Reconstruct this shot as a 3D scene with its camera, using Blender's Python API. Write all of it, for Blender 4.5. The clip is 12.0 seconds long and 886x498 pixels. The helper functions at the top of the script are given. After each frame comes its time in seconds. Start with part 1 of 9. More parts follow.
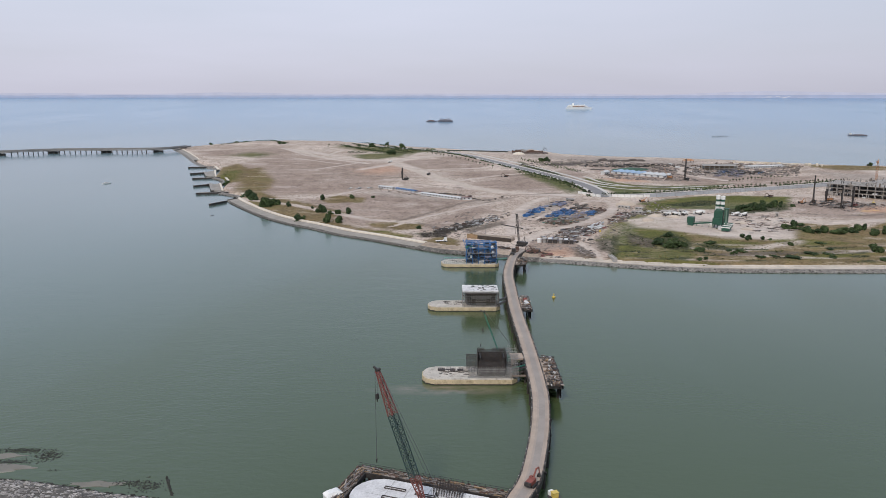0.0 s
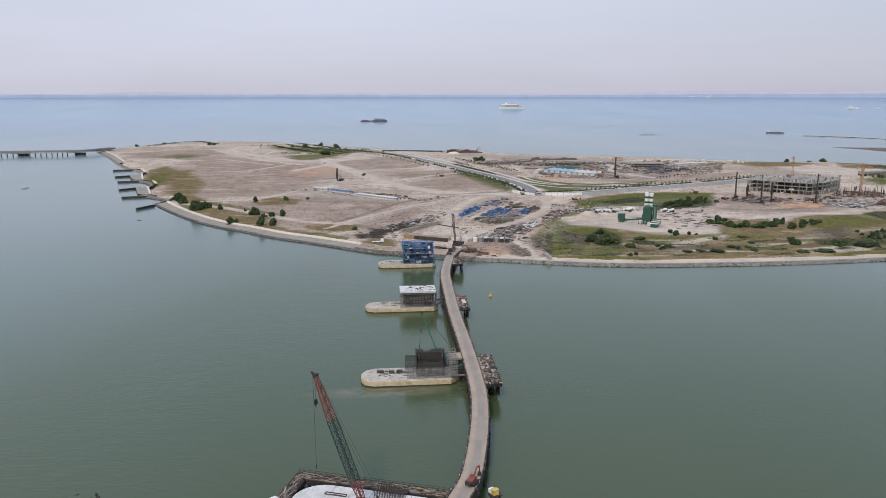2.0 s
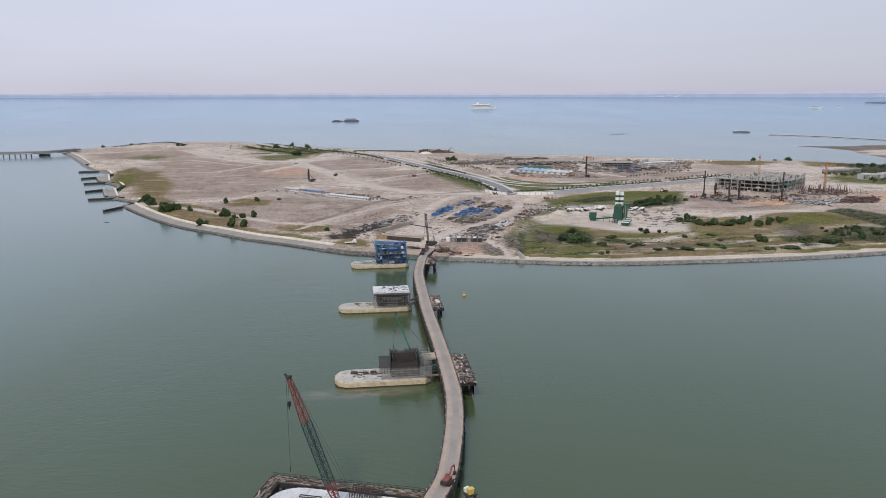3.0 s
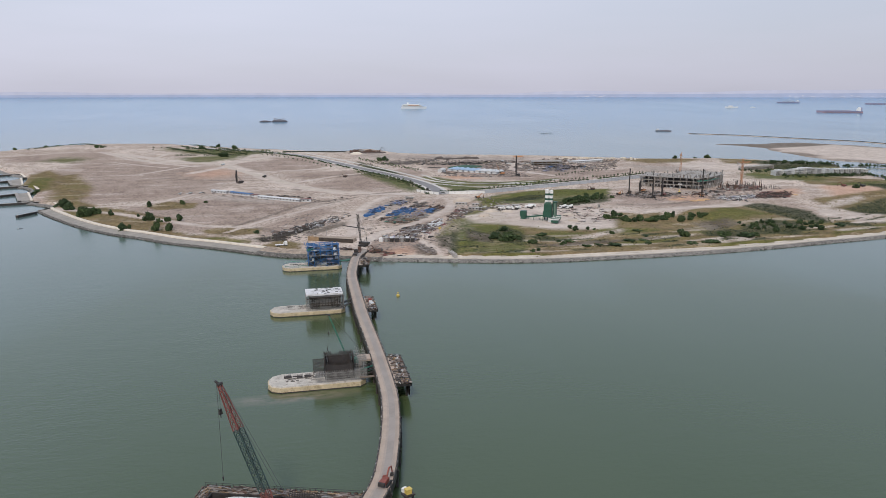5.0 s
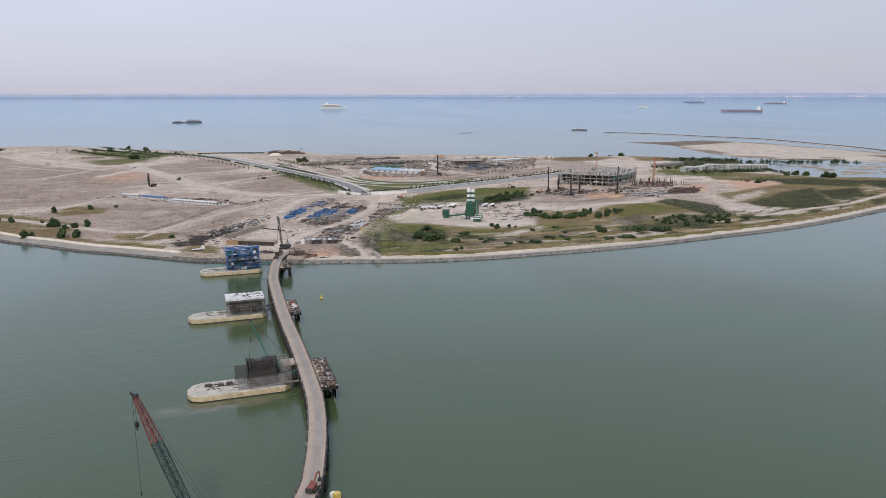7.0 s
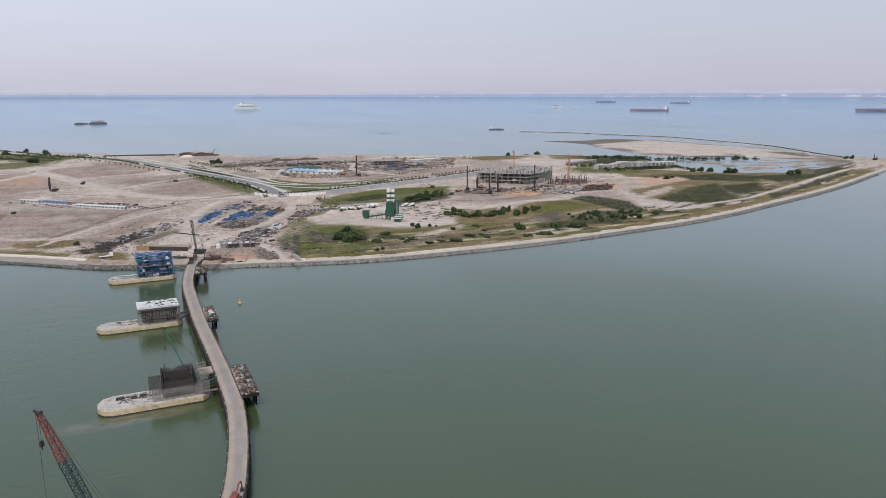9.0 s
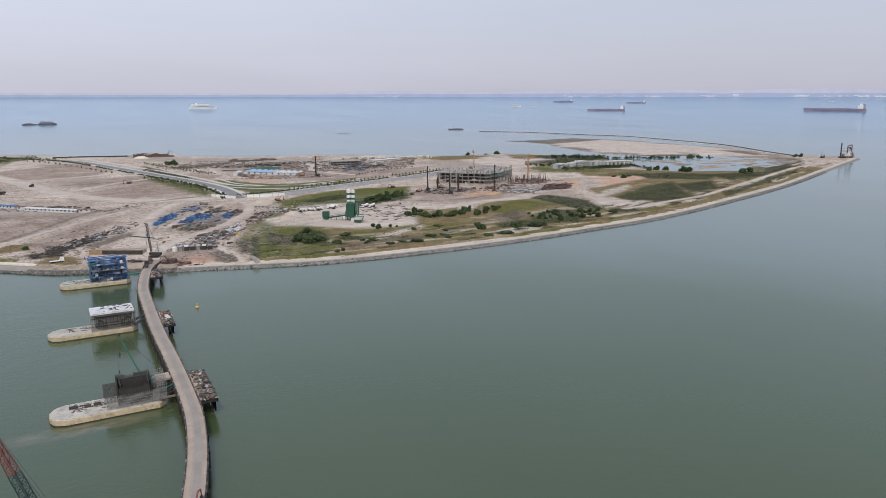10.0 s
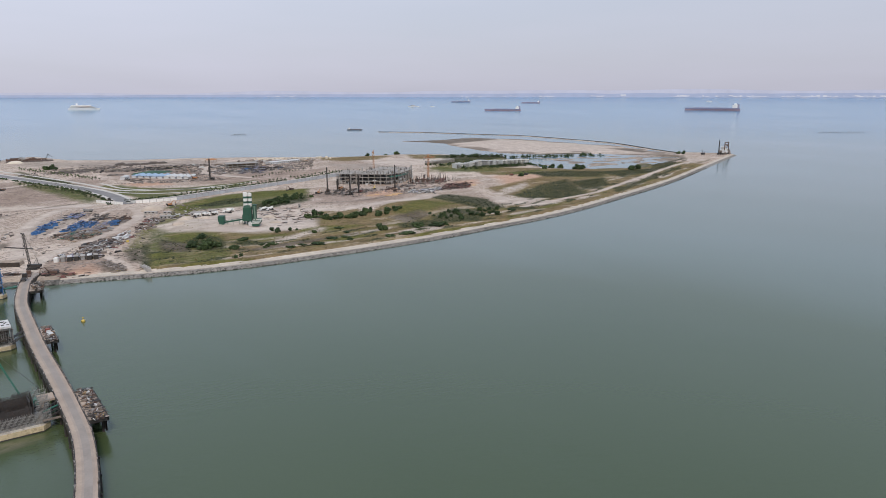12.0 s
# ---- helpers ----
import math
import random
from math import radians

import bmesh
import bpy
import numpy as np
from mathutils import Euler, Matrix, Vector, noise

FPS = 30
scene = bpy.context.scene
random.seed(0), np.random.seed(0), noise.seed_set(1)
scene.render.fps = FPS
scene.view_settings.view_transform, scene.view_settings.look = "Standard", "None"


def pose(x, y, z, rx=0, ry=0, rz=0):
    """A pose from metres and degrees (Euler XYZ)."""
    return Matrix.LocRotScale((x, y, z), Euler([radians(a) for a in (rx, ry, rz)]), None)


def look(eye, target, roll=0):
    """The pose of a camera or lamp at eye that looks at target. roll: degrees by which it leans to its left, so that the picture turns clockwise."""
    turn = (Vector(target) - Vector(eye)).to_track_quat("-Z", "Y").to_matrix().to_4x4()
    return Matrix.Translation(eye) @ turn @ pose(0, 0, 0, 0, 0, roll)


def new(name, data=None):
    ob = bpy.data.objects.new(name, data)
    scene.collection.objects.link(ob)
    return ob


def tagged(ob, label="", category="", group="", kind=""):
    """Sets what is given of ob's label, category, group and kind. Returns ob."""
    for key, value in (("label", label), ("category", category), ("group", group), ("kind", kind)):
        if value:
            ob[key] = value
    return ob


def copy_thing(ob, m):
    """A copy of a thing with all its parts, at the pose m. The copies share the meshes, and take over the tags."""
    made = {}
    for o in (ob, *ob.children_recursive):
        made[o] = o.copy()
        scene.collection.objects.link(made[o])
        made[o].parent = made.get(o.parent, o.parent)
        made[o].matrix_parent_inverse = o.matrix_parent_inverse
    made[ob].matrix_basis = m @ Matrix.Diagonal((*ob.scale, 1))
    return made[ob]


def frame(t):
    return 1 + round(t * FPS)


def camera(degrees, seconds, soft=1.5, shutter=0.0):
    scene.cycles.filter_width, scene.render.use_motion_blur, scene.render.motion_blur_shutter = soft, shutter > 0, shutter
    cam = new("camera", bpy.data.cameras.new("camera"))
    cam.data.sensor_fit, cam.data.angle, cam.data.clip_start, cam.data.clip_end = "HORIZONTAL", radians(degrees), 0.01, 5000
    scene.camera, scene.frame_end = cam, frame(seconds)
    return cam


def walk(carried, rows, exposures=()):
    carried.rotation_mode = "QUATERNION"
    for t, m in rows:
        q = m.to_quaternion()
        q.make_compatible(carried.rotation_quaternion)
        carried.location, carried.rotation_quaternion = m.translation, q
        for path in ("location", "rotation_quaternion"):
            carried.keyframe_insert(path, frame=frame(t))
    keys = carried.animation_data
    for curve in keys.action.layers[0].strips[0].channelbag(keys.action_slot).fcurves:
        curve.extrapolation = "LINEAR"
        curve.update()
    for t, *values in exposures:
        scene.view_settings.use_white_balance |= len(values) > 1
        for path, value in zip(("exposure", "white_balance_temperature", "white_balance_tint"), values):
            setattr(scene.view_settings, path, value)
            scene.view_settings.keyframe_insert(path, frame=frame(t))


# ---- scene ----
cam = camera(63.95, 12.0, soft=0.55)
PATH = [
    (0, (0.01, 0.00, 100.05), (0.025, 97.742, 78.915), 0.05),
    (0.5, (0.27, -0.13, 100.41), (3.214, 97.560, 79.225), 0.04),
    (1, (0.30, -0.21, 100.58), (5.427, 97.383, 79.373), 0.01),
    (1.5, (0.26, -0.19, 100.63), (7.270, 97.285, 79.423), 0.02),
    (2, (0.18, -0.08, 100.64), (9.041, 97.242, 79.447), -0.01),
    (2.5, (0.12, 0.00, 100.60), (10.814, 97.144, 79.410), -0.01),
    (3, (0.10, 0.07, 100.56), (12.751, 96.976, 79.362), -0.03),
    (5, (0.14, 0.12, 100.53), (22.060, 95.361, 79.329), -0.00),
    (5.5, (0.16, 0.20, 100.47), (24.584, 94.822, 79.274), -0.00),
    (6, (0.18, 0.31, 100.42), (27.116, 94.248, 79.219), 0.00),
    (6.5, (0.18, 0.42, 100.34), (29.756, 93.566, 79.138), 0.00),
    (7, (0.20, 0.55, 100.30), (32.464, 92.802, 79.108), 0.00),
    (9, (0.38, 1.08, 100.10), (42.889, 89.076, 78.910), 0.00),
    (9.5, (0.47, 1.24, 100.13), (45.380, 88.038, 78.935), -0.00),
    (10, (0.61, 1.42, 100.22), (47.974, 86.894, 79.014), -0.00),
    (10.5, (0.77, 1.55, 100.34), (51.026, 85.361, 79.131), 0.00),
    (11, (0.91, 1.61, 100.45), (54.081, 83.613, 79.250), 0.01),
    (11.5, (1.03, 1.64, 100.52), (57.045, 81.722, 79.320), 0.01),
    (12, (1.17, 1.67, 100.60), (59.999, 79.712, 79.411), 0.01),
]
walk(cam, [(t, look(eye, target, roll)) for t, eye, target, roll in PATH])

# ---- world and sun ----
SUN_UP, SUN_ROUND = 48.0, 205.0  # the sun's height and its compass turn from +y
world = bpy.data.worlds.new("sky")
scene.world = world
world.use_nodes = True
wn, wl = world.node_tree.nodes, world.node_tree.links
sky = wn.new("ShaderNodeTexSky")
sky.sky_type, sky.sun_disc = "NISHITA", False
sky.sun_elevation, sky.sun_rotation = radians(SUN_UP), radians(SUN_ROUND)
sky.air_density, sky.dust_density, sky.ozone_density = 1.0, 2.0, 1.5
# a high thin veil of cloud over the clear sky, thicker towards the horizon
tc = wn.new("ShaderNodeTexCoord")
sep = wn.new("ShaderNodeSeparateXYZ")
veil = wn.new("ShaderNodeValToRGB")
veil.color_ramp.elements[0].position, veil.color_ramp.elements[0].color = 0.0, (6.3, 6.25, 7.45, 1)
veil.color_ramp.elements[1].position, veil.color_ramp.elements[1].color = 0.6, (4.8, 6.0, 8.0, 1)
mid = veil.color_ramp.elements.new(0.13)
mid.color = (6.85, 7.2, 8.55, 1)
high = veil.color_ramp.elements.new(0.3)
high.color = (5.75, 7.0, 8.8, 1)
mixsky = wn.new("ShaderNodeMix")
mixsky.data_type = "RGBA"
mixsky.inputs[0].default_value = 0.85
cloud = wn.new("ShaderNodeTexNoise")
cloud.inputs["Scale"].default_value, cloud.inputs["Detail"].default_value = 2.2, 4
stretch = wn.new("ShaderNodeMapping")
stretch.inputs["Scale"].default_value = (1, 1, 7)
soft_cloud = wn.new("ShaderNodeMapRange")
soft_cloud.inputs["From Min"].default_value, soft_cloud.inputs["From Max"].default_value = 0.3, 0.7
soft_cloud.inputs["To Min"].default_value, soft_cloud.inputs["To Max"].default_value = 0.80, 0.95
wl.new(tc.outputs["Generated"], sep.inputs[0])
wl.new(sep.outputs["Z"], veil.inputs[0])
wl.new(tc.outputs["Generated"], stretch.inputs[0])
wl.new(stretch.outputs[0], cloud.inputs["Vector"])
wl.new(cloud.outputs[0], soft_cloud.inputs[0])
wl.new(soft_cloud.outputs[0], mixsky.inputs[0])
wl.new(sky.outputs[0], mixsky.inputs[6])
east = wn.new("ShaderNodeVectorMath")
east.operation = "DOT_PRODUCT"
east.inputs[1].default_value = (math.sin(radians(75)), math.cos(radians(75)), 0)
thin = wn.new("ShaderNodeMapRange")
for key, value in (("From Min", 0.2), ("From Max", 1.0), ("To Min", 1.02), ("To Max", 0.87)):
    thin.inputs[key].default_value = value
thinned = wn.new("ShaderNodeVectorMath")
thinned.operation = "SCALE"
wl.new(tc.outputs["Generated"], east.inputs[0])
wl.new(east.outputs["Value"], thin.inputs[0])
wl.new(veil.outputs[0], thinned.inputs[0])
wl.new(thin.outputs[0], thinned.inputs["Scale"])
wl.new(thinned.outputs[0], mixsky.inputs[7])
wl.new(mixsky.outputs[2], wn["Background"].inputs["Color"])
wn["Background"].inputs["Strength"].default_value = 0.1

sun = new("sun", bpy.data.lights.new("sun", "SUN"))
sun.data.energy, sun.data.angle, sun.data.color = 2.3, radians(10), (1.0, 0.89, 0.76)
sun_way = Vector((math.sin(radians(SUN_ROUND)) * math.cos(radians(SUN_UP)),
                  math.cos(radians(SUN_ROUND)) * math.cos(radians(SUN_UP)), math.sin(radians(SUN_UP))))
sun.matrix_world = look(sun_way * 300, (0, 0, 0))


# ---- materials ----
def blend(nt, fac, a, b):
    """A mix of two colours, each a socket or a colour."""
    m = nt.nodes.new("ShaderNodeMix")
    m.data_type = "RGBA"
    for sock, v in ((m.inputs[0], fac), (m.inputs[6], a), (m.inputs[7], b)):
        if isinstance(v, (int, float)):
            sock.default_value = v
        elif isinstance(v, tuple):
            sock.default_value = (*v, 1)
        else:
            nt.links.new(v, sock)
    return m.outputs[2]


def noise_of(nt, scale, detail=4, rough=0.55, stretch3=None):
    c = nt.nodes.new("ShaderNodeTexCoord")
    n = nt.nodes.new("ShaderNodeTexNoise")
    n.inputs["Scale"].default_value, n.inputs["Detail"].default_value, n.inputs["Roughness"].default_value = scale, detail, rough
    if stretch3:
        mp = nt.nodes.new("ShaderNodeMapping")
        mp.inputs["Scale"].default_value = stretch3
        nt.links.new(c.outputs["Object"], mp.inputs[0])
        nt.links.new(mp.outputs[0], n.inputs["Vector"])
    else:
        nt.links.new(c.outputs["Object"], n.inputs["Vector"])
    return n.outputs[0]


def span(nt, sock, lo, hi, to_lo=0.0, to_hi=1.0):
    r = nt.nodes.new("ShaderNodeMapRange")
    for k, v in (("From Min", lo), ("From Max", hi), ("To Min", to_lo), ("To Max", to_hi)):
        r.inputs[k].default_value = v
    nt.links.new(sock, r.inputs[0])
    return r.outputs[0]


def math_of(nt, op, a, b):
    m = nt.nodes.new("ShaderNodeMath")
    m.operation = op
    for sock, v in zip(m.inputs, (a, b)):
        if isinstance(v, (int, float)):
            sock.default_value = v
        else:
            nt.links.new(v, sock)
    return m.outputs[0]


def bump_of(nt, height, strength, distance):
    b = nt.nodes.new("ShaderNodeBump")
    b.inputs["Strength"].default_value, b.inputs["Distance"].default_value = strength, distance
    nt.links.new(height, b.inputs["Height"])
    return b.outputs[0]


def surface(name, colour, rough=0.8, metal=0.0, vary=0.25, scale=0.6, fine=6.0, stain=None, stain_amount=0.35, bump=0.3, depth=0.03, island=0.0):
    """A plain surface with grain, blotches and stains at two scales."""
    m = bpy.data.materials.new(name)
    m.use_nodes = True
    nt = m.node_tree
    p = nt.nodes["Principled BSDF"]
    dark = tuple(v * (1 - vary) for v in colour)
    light = tuple(min(1, v * (1 + vary)) for v in colour)
    big, small = noise_of(nt, scale, 5), noise_of(nt, fine, 4)
    both = math_of(nt, "ADD", math_of(nt, "MULTIPLY", big, 0.6), math_of(nt, "MULTIPLY", small, 0.4))
    c = blend(nt, span(nt, both, 0.35, 0.65), dark, light)
    if stain:
        s = noise_of(nt, scale * 1.7 + 0.1, 6, 0.65)
        c = blend(nt, span(nt, s, 0.52, 0.66, 0, stain_amount), c, stain)
    if island:
        geo = nt.nodes.new("ShaderNodeNewGeometry")
        hsv = nt.nodes.new("ShaderNodeHueSaturation")
        nt.links.new(span(nt, geo.outputs["Random Per Island"], 0, 1, 1 - island, 1 + island), hsv.inputs["Value"])
        nt.links.new(c, hsv.inputs["Color"])
        c = hsv.outputs[0]
    nt.links.new(c, p.inputs["Base Color"])
    nt.links.new(span(nt, small, 0.3, 0.7, max(0.05, rough - 0.12), min(1, rough + 0.1)), p.inputs["Roughness"])
    p.inputs["Metallic"].default_value = metal
    nt.links.new(bump_of(nt, small, bump, depth), p.inputs["Normal"])
    return m


def water_material():
    m = bpy.data.materials.new("sea_water")
    m.use_nodes = True
    nt = m.node_tree
    p = nt.nodes["Principled BSDF"]
    silt = noise_of(nt, 0.0035, 4, 0.5, (1, 0.35, 1))
    streak = noise_of(nt, 0.012, 5, 0.6, (1, 0.22, 1))
    c = blend(nt, span(nt, silt, 0.35, 0.68), (0.053, 0.076, 0.032), (0.070, 0.092, 0.043))
    c = blend(nt, span(nt, streak, 0.55, 0.75, 0, 0.2), c, (0.078, 0.106, 0.08))
    # silt stirred up in the shallows beside the first footing
    where = nt.nodes.new("ShaderNodeTexCoord")
    place = nt.nodes.new("ShaderNodeMapping")
    place.inputs["Location"].default_value, place.inputs["Scale"].default_value = (0.000, -42.00, 0), (0.0357, 0.1818, 0.1)
    cloud_ = nt.nodes.new("ShaderNodeTexGradient")
    cloud_.gradient_type = "SPHERICAL"
    nt.links.new(where.outputs["Object"], place.inputs[0])
    nt.links.new(place.outputs[0], cloud_.inputs[0])
    wisp = noise_of(nt, 0.16, 5, 0.65, (0.6, 1.6, 1))
    f = math_of(nt, "MULTIPLY", span(nt, cloud_.outputs["Fac"], 0.0, 0.6), span(nt, wisp, 0.38, 0.62))
    c = blend(nt, math_of(nt, "MULTIPLY", f, 0.8), c, (0.20, 0.165, 0.125))
    # silty green inshore; farther out the sky's blue reflection is put into the colour
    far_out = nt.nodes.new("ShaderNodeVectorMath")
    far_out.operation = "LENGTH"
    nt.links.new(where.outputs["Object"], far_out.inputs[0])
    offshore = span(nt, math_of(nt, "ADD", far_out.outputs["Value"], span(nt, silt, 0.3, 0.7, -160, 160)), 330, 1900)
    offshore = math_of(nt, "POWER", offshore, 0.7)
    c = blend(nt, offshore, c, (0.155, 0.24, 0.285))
    sky_tint = span(nt, far_out.outputs["Value"], 1700, 3300)
    c = blend(nt, sky_tint, c, (0.125, 0.255, 0.39))
    nt.links.new(c, p.inputs["Base Color"])
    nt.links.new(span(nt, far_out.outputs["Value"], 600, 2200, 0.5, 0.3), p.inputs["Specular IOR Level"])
    patch = noise_of(nt, 0.005, 4, 0.6, (1, 0.35, 1))
    nt.links.new(span(nt, patch, 0.35, 0.7, 0.16, 0.185), p.inputs["Roughness"])
    p.inputs["IOR"].default_value = 1.53
    ripple = noise_of(nt, 0.6, 3, 0.6, (0.55, 1.1, 1))
    swell = noise_of(nt, 0.11, 3, 0.5, (0.8, 1.3, 1))
    calm = noise_of(nt, 0.008, 3, 0.5, (1, 0.6, 1))
    h = math_of(nt, "ADD", math_of(nt, "MULTIPLY", ripple, 0.55), math_of(nt, "MULTIPLY", swell, 0.7))
    h = math_of(nt, "MULTIPLY", h, span(nt, calm, 0.42, 0.62, 0.35, 1.0))
    # the lee of the jetty lies calmer
    lee = nt.nodes.new("ShaderNodeSeparateXYZ")
    nt.links.new(where.outputs["Object"], lee.inputs[0])
    h = math_of(nt, "MULTIPLY", h, span(nt, lee.outputs["X"], -40, 70, 1.0, 0.4))
    h = math_of(nt, "MULTIPLY", h, span(nt, far_out.outputs["Value"], 150, 600, 1.0, 0.05))
    nt.links.new(bump_of(nt, h, 0.5, 0.6), p.inputs["Normal"])
    return m


def ground_material():
    """Bare sand with worn patches; the layers say where grass, scrub, soil and gravel grow or lie."""
    m = bpy.data.materials.new("island_ground")
    m.use_nodes = True
    nt = m.node_tree
    p = nt.nodes["Principled BSDF"]
    broad, big, mid2, small = noise_of(nt, 0.006, 4, 0.6), noise_of(nt, 0.021, 6, 0.65), noise_of(nt, 0.085, 6, 0.68), noise_of(nt, 0.45, 4, 0.65)
    tiny = noise_of(nt, 1.1, 2, 0.6)
    drift = noise_of(nt, 0.045, 6, 0.7, (0.45, 1, 1))
    rag = math_of(nt, "ADD", math_of(nt, "MULTIPLY", big, 0.5), math_of(nt, "MULTIPLY", mid2, 0.5))
    rag = math_of(nt, "SUBTRACT", math_of(nt, "ADD", math_of(nt, "MULTIPLY", rag, 0.8), math_of(nt, "MULTIPLY", small, 0.2)), 0.5)
    c = blend(nt, span(nt, broad, 0.38, 0.62), SAND_DARK, SAND_LIGHT)
    c = blend(nt, span(nt, big, 0.49, 0.58, 0, 0.6), c, (0.31, 0.24, 0.20))
    c = blend(nt, span(nt, drift, 0.52, 0.60, 0, 0.6), c, (0.60, 0.53, 0.475))
    c = blend(nt, span(nt, mid2, 0.53, 0.62, 0, 0.55), c, (0.25, 0.195, 0.16))
    c = blend(nt, span(nt, small, 0.52, 0.58, 0, 0.7), c, (0.14, 0.105, 0.08))
    c = blend(nt, span(nt, tiny, 0.55, 0.64, 0, 0.5), c, (0.66, 0.59, 0.535))

    def layer(c, attr, lo, hi, sharp=0.16, amount=1.0, pale=None, worn=None, reach=2.4):
        a = nt.nodes.new("ShaderNodeAttribute")
        a.attribute_name = attr
        f = math_of(nt, "ADD", a.outputs["Fac"], math_of(nt, "MULTIPLY", rag, reach))
        # nothing where the layer itself is nought
        f = math_of(nt, "MULTIPLY", span(nt, f, 0.5 - sharp, 0.5 + sharp, 0, amount), span(nt, a.outputs["Fac"], 0.02, 0.2))
        tone = blend(nt, span(nt, mid2, 0.38, 0.62), lo, hi)
        if pale:
            tone = blend(nt, span(nt, big, 0.50, 0.60, 0, 0.75), tone, pale)
        if worn:
            tone = blend(nt, span(nt, drift, 0.55, 0.63, 0, 0.75), tone, worn)
        tone = blend(nt, span(nt, tiny, 0.5, 0.7, 0, 0.45), tone, tuple(v * 0.5 for v in lo))
        if reach > 2:
            tone = blend(nt, span(nt, small, 0.5, 0.62, 0, 0.55), tone, tuple(v * 0.6 for v in lo))
        return blend(nt, f, c, tone)

    c = layer(c, "gravel", (0.26, 0.225, 0.20), (0.47, 0.41, 0.37), 0.35, 0.75)
    c = layer(c, "dry", (0.205, 0.15, 0.122), (0.38, 0.295, 0.25), 0.3, 0.8, (0.42, 0.335, 0.29), (0.54, 0.455, 0.41))
    c = layer(c, "orange", (0.47, 0.27, 0.18), (0.60, 0.40, 0.30), 0.4, 0.75)
    c = layer(c, "olive", (0.122, 0.090, 0.036), (0.245, 0.178, 0.085), 0.25, 0.92, (0.165, 0.145, 0.05), (0.42, 0.35, 0.26))
    c = layer(c, "grass", (0.058, 0.080, 0.020), (0.118, 0.134, 0.035), 0.3, 0.92, (0.165, 0.15, 0.062), (0.26, 0.22, 0.13))
    c = layer(c, "lime", (0.084, 0.100, 0.019), (0.155, 0.152, 0.036), 0.35, 0.8, (0.115, 0.125, 0.038), (0.28, 0.21, 0.10))
    c = layer(c, "sand", (0.40, 0.335, 0.295), (0.66, 0.585, 0.53), 0.35, 0.85, (0.50, 0.43, 0.39), (0.62, 0.57, 0.53), reach=1.4)
    c = layer(c, "dark", (0.034, 0.043, 0.022), (0.064, 0.074, 0.032), 0.25, 0.9, (0.085, 0.085, 0.045))
    c = layer(c, "mud", (0.085, 0.07, 0.055), (0.16, 0.13, 0.105), 0.3, 0.85, (0.22, 0.19, 0.16))
    # the iron in the soil tints all of it a little
    tint = nt.nodes.new("ShaderNodeMix")
    tint.data_type, tint.blend_type = "RGBA", "MULTIPLY"
    tint.inputs[0].default_value = 1.0
    tint.inputs[7].default_value = (1.02, 0.99, 0.955, 1)
    nt.links.new(c, tint.inputs[6])
    c = tint.outputs[2]
    nt.links.new(c, p.inputs["Base Color"])
    p.inputs["Roughness"].default_value = 0.95
    p.inputs["Specular IOR Level"].default_value = 0.2
    nt.links.new(bump_of(nt, math_of(nt, "ADD", mid2, small), 0.8, 1.2), p.inputs["Normal"])
    return m


SAND_DARK, SAND_LIGHT = (0.40, 0.318, 0.268), (0.63, 0.54, 0.475)
WATER, GROUND = water_material(), ground_material()
ROCK = surface("revetment_rock", (0.165, 0.153, 0.14), 0.9, vary=0.45, scale=0.5, fine=2.0, bump=0.8, depth=0.2, island=0.5)
PALE_ROCK = surface("bank_rock", (0.265, 0.25, 0.24), 0.9, vary=0.4, scale=0.4, fine=2.0, bump=0.8, depth=0.2, island=0.6)
# dark base of the bank: the shade in the stones' gaps, as colour
ROCK_GAP = surface("bank_gap_shade", (0.095, 0.085, 0.075), 0.95, vary=0.4, scale=0.3, fine=2.0, bump=0.6, depth=0.1)
WEED_ROCK = surface("weedy_rock", (0.026, 0.026, 0.02), 0.95, vary=0.4, scale=0.6, fine=3.0, bump=0.6, depth=0.1, island=0.4)
PROMENADE = surface("promenade_concrete", (0.49, 0.43, 0.37), 0.9, vary=0.18, scale=0.08, fine=0.8, stain=(0.30, 0.26, 0.22), bump=0.2)
CREAM = surface("cream_concrete", (0.64, 0.57, 0.48), 0.85, vary=0.12, scale=0.1, fine=1.0, stain=(0.40, 0.34, 0.27), bump=0.2)
CONCRETE = surface("weathered_concrete", (0.38, 0.355, 0.33), 0.88, vary=0.2, scale=0.2, fine=2.0, stain=(0.2, 0.18, 0.16), bump=0.3)
PILECAP_TOP = surface("pile_cap_concrete", (0.46, 0.42, 0.37), 0.9, vary=0.25, scale=0.3, fine=2.5, stain=(0.22, 0.19, 0.16), stain_amount=0.7, bump=0.25)
PILECAP_SIDE = surface("yellowed_concrete", (0.50, 0.41, 0.27), 0.88, vary=0.2, scale=0.35, fine=2.0, stain=(0.24, 0.17, 0.10), stain_amount=0.6, bump=0.25)
SITE_CONCRETE = surface("raw_site_concrete", (0.31, 0.285, 0.26), 0.9, vary=0.25, scale=0.15, fine=1.0, stain=(0.16, 0.14, 0.12), stain_amount=0.6, bump=0.3)
WHITE_SLAB = surface("fresh_white_concrete", (0.60, 0.585, 0.585), 0.8, vary=0.22, scale=0.3, fine=2.0, stain=(0.34, 0.32, 0.31), stain_amount=0.6, bump=0.15)
EXCAVATOR_RED = surface("worn_orange_red_paint", (0.235, 0.06, 0.04), 0.55, vary=0.3, scale=0.8, fine=4.0, stain=(0.10, 0.05, 0.04), stain_amount=0.5, bump=0.2)
DECK = surface("dusty_deck", (0.40, 0.315, 0.255), 0.9, vary=0.16, scale=0.15, fine=2.0, stain=(0.33, 0.27, 0.23), stain_amount=0.6, bump=0.3)
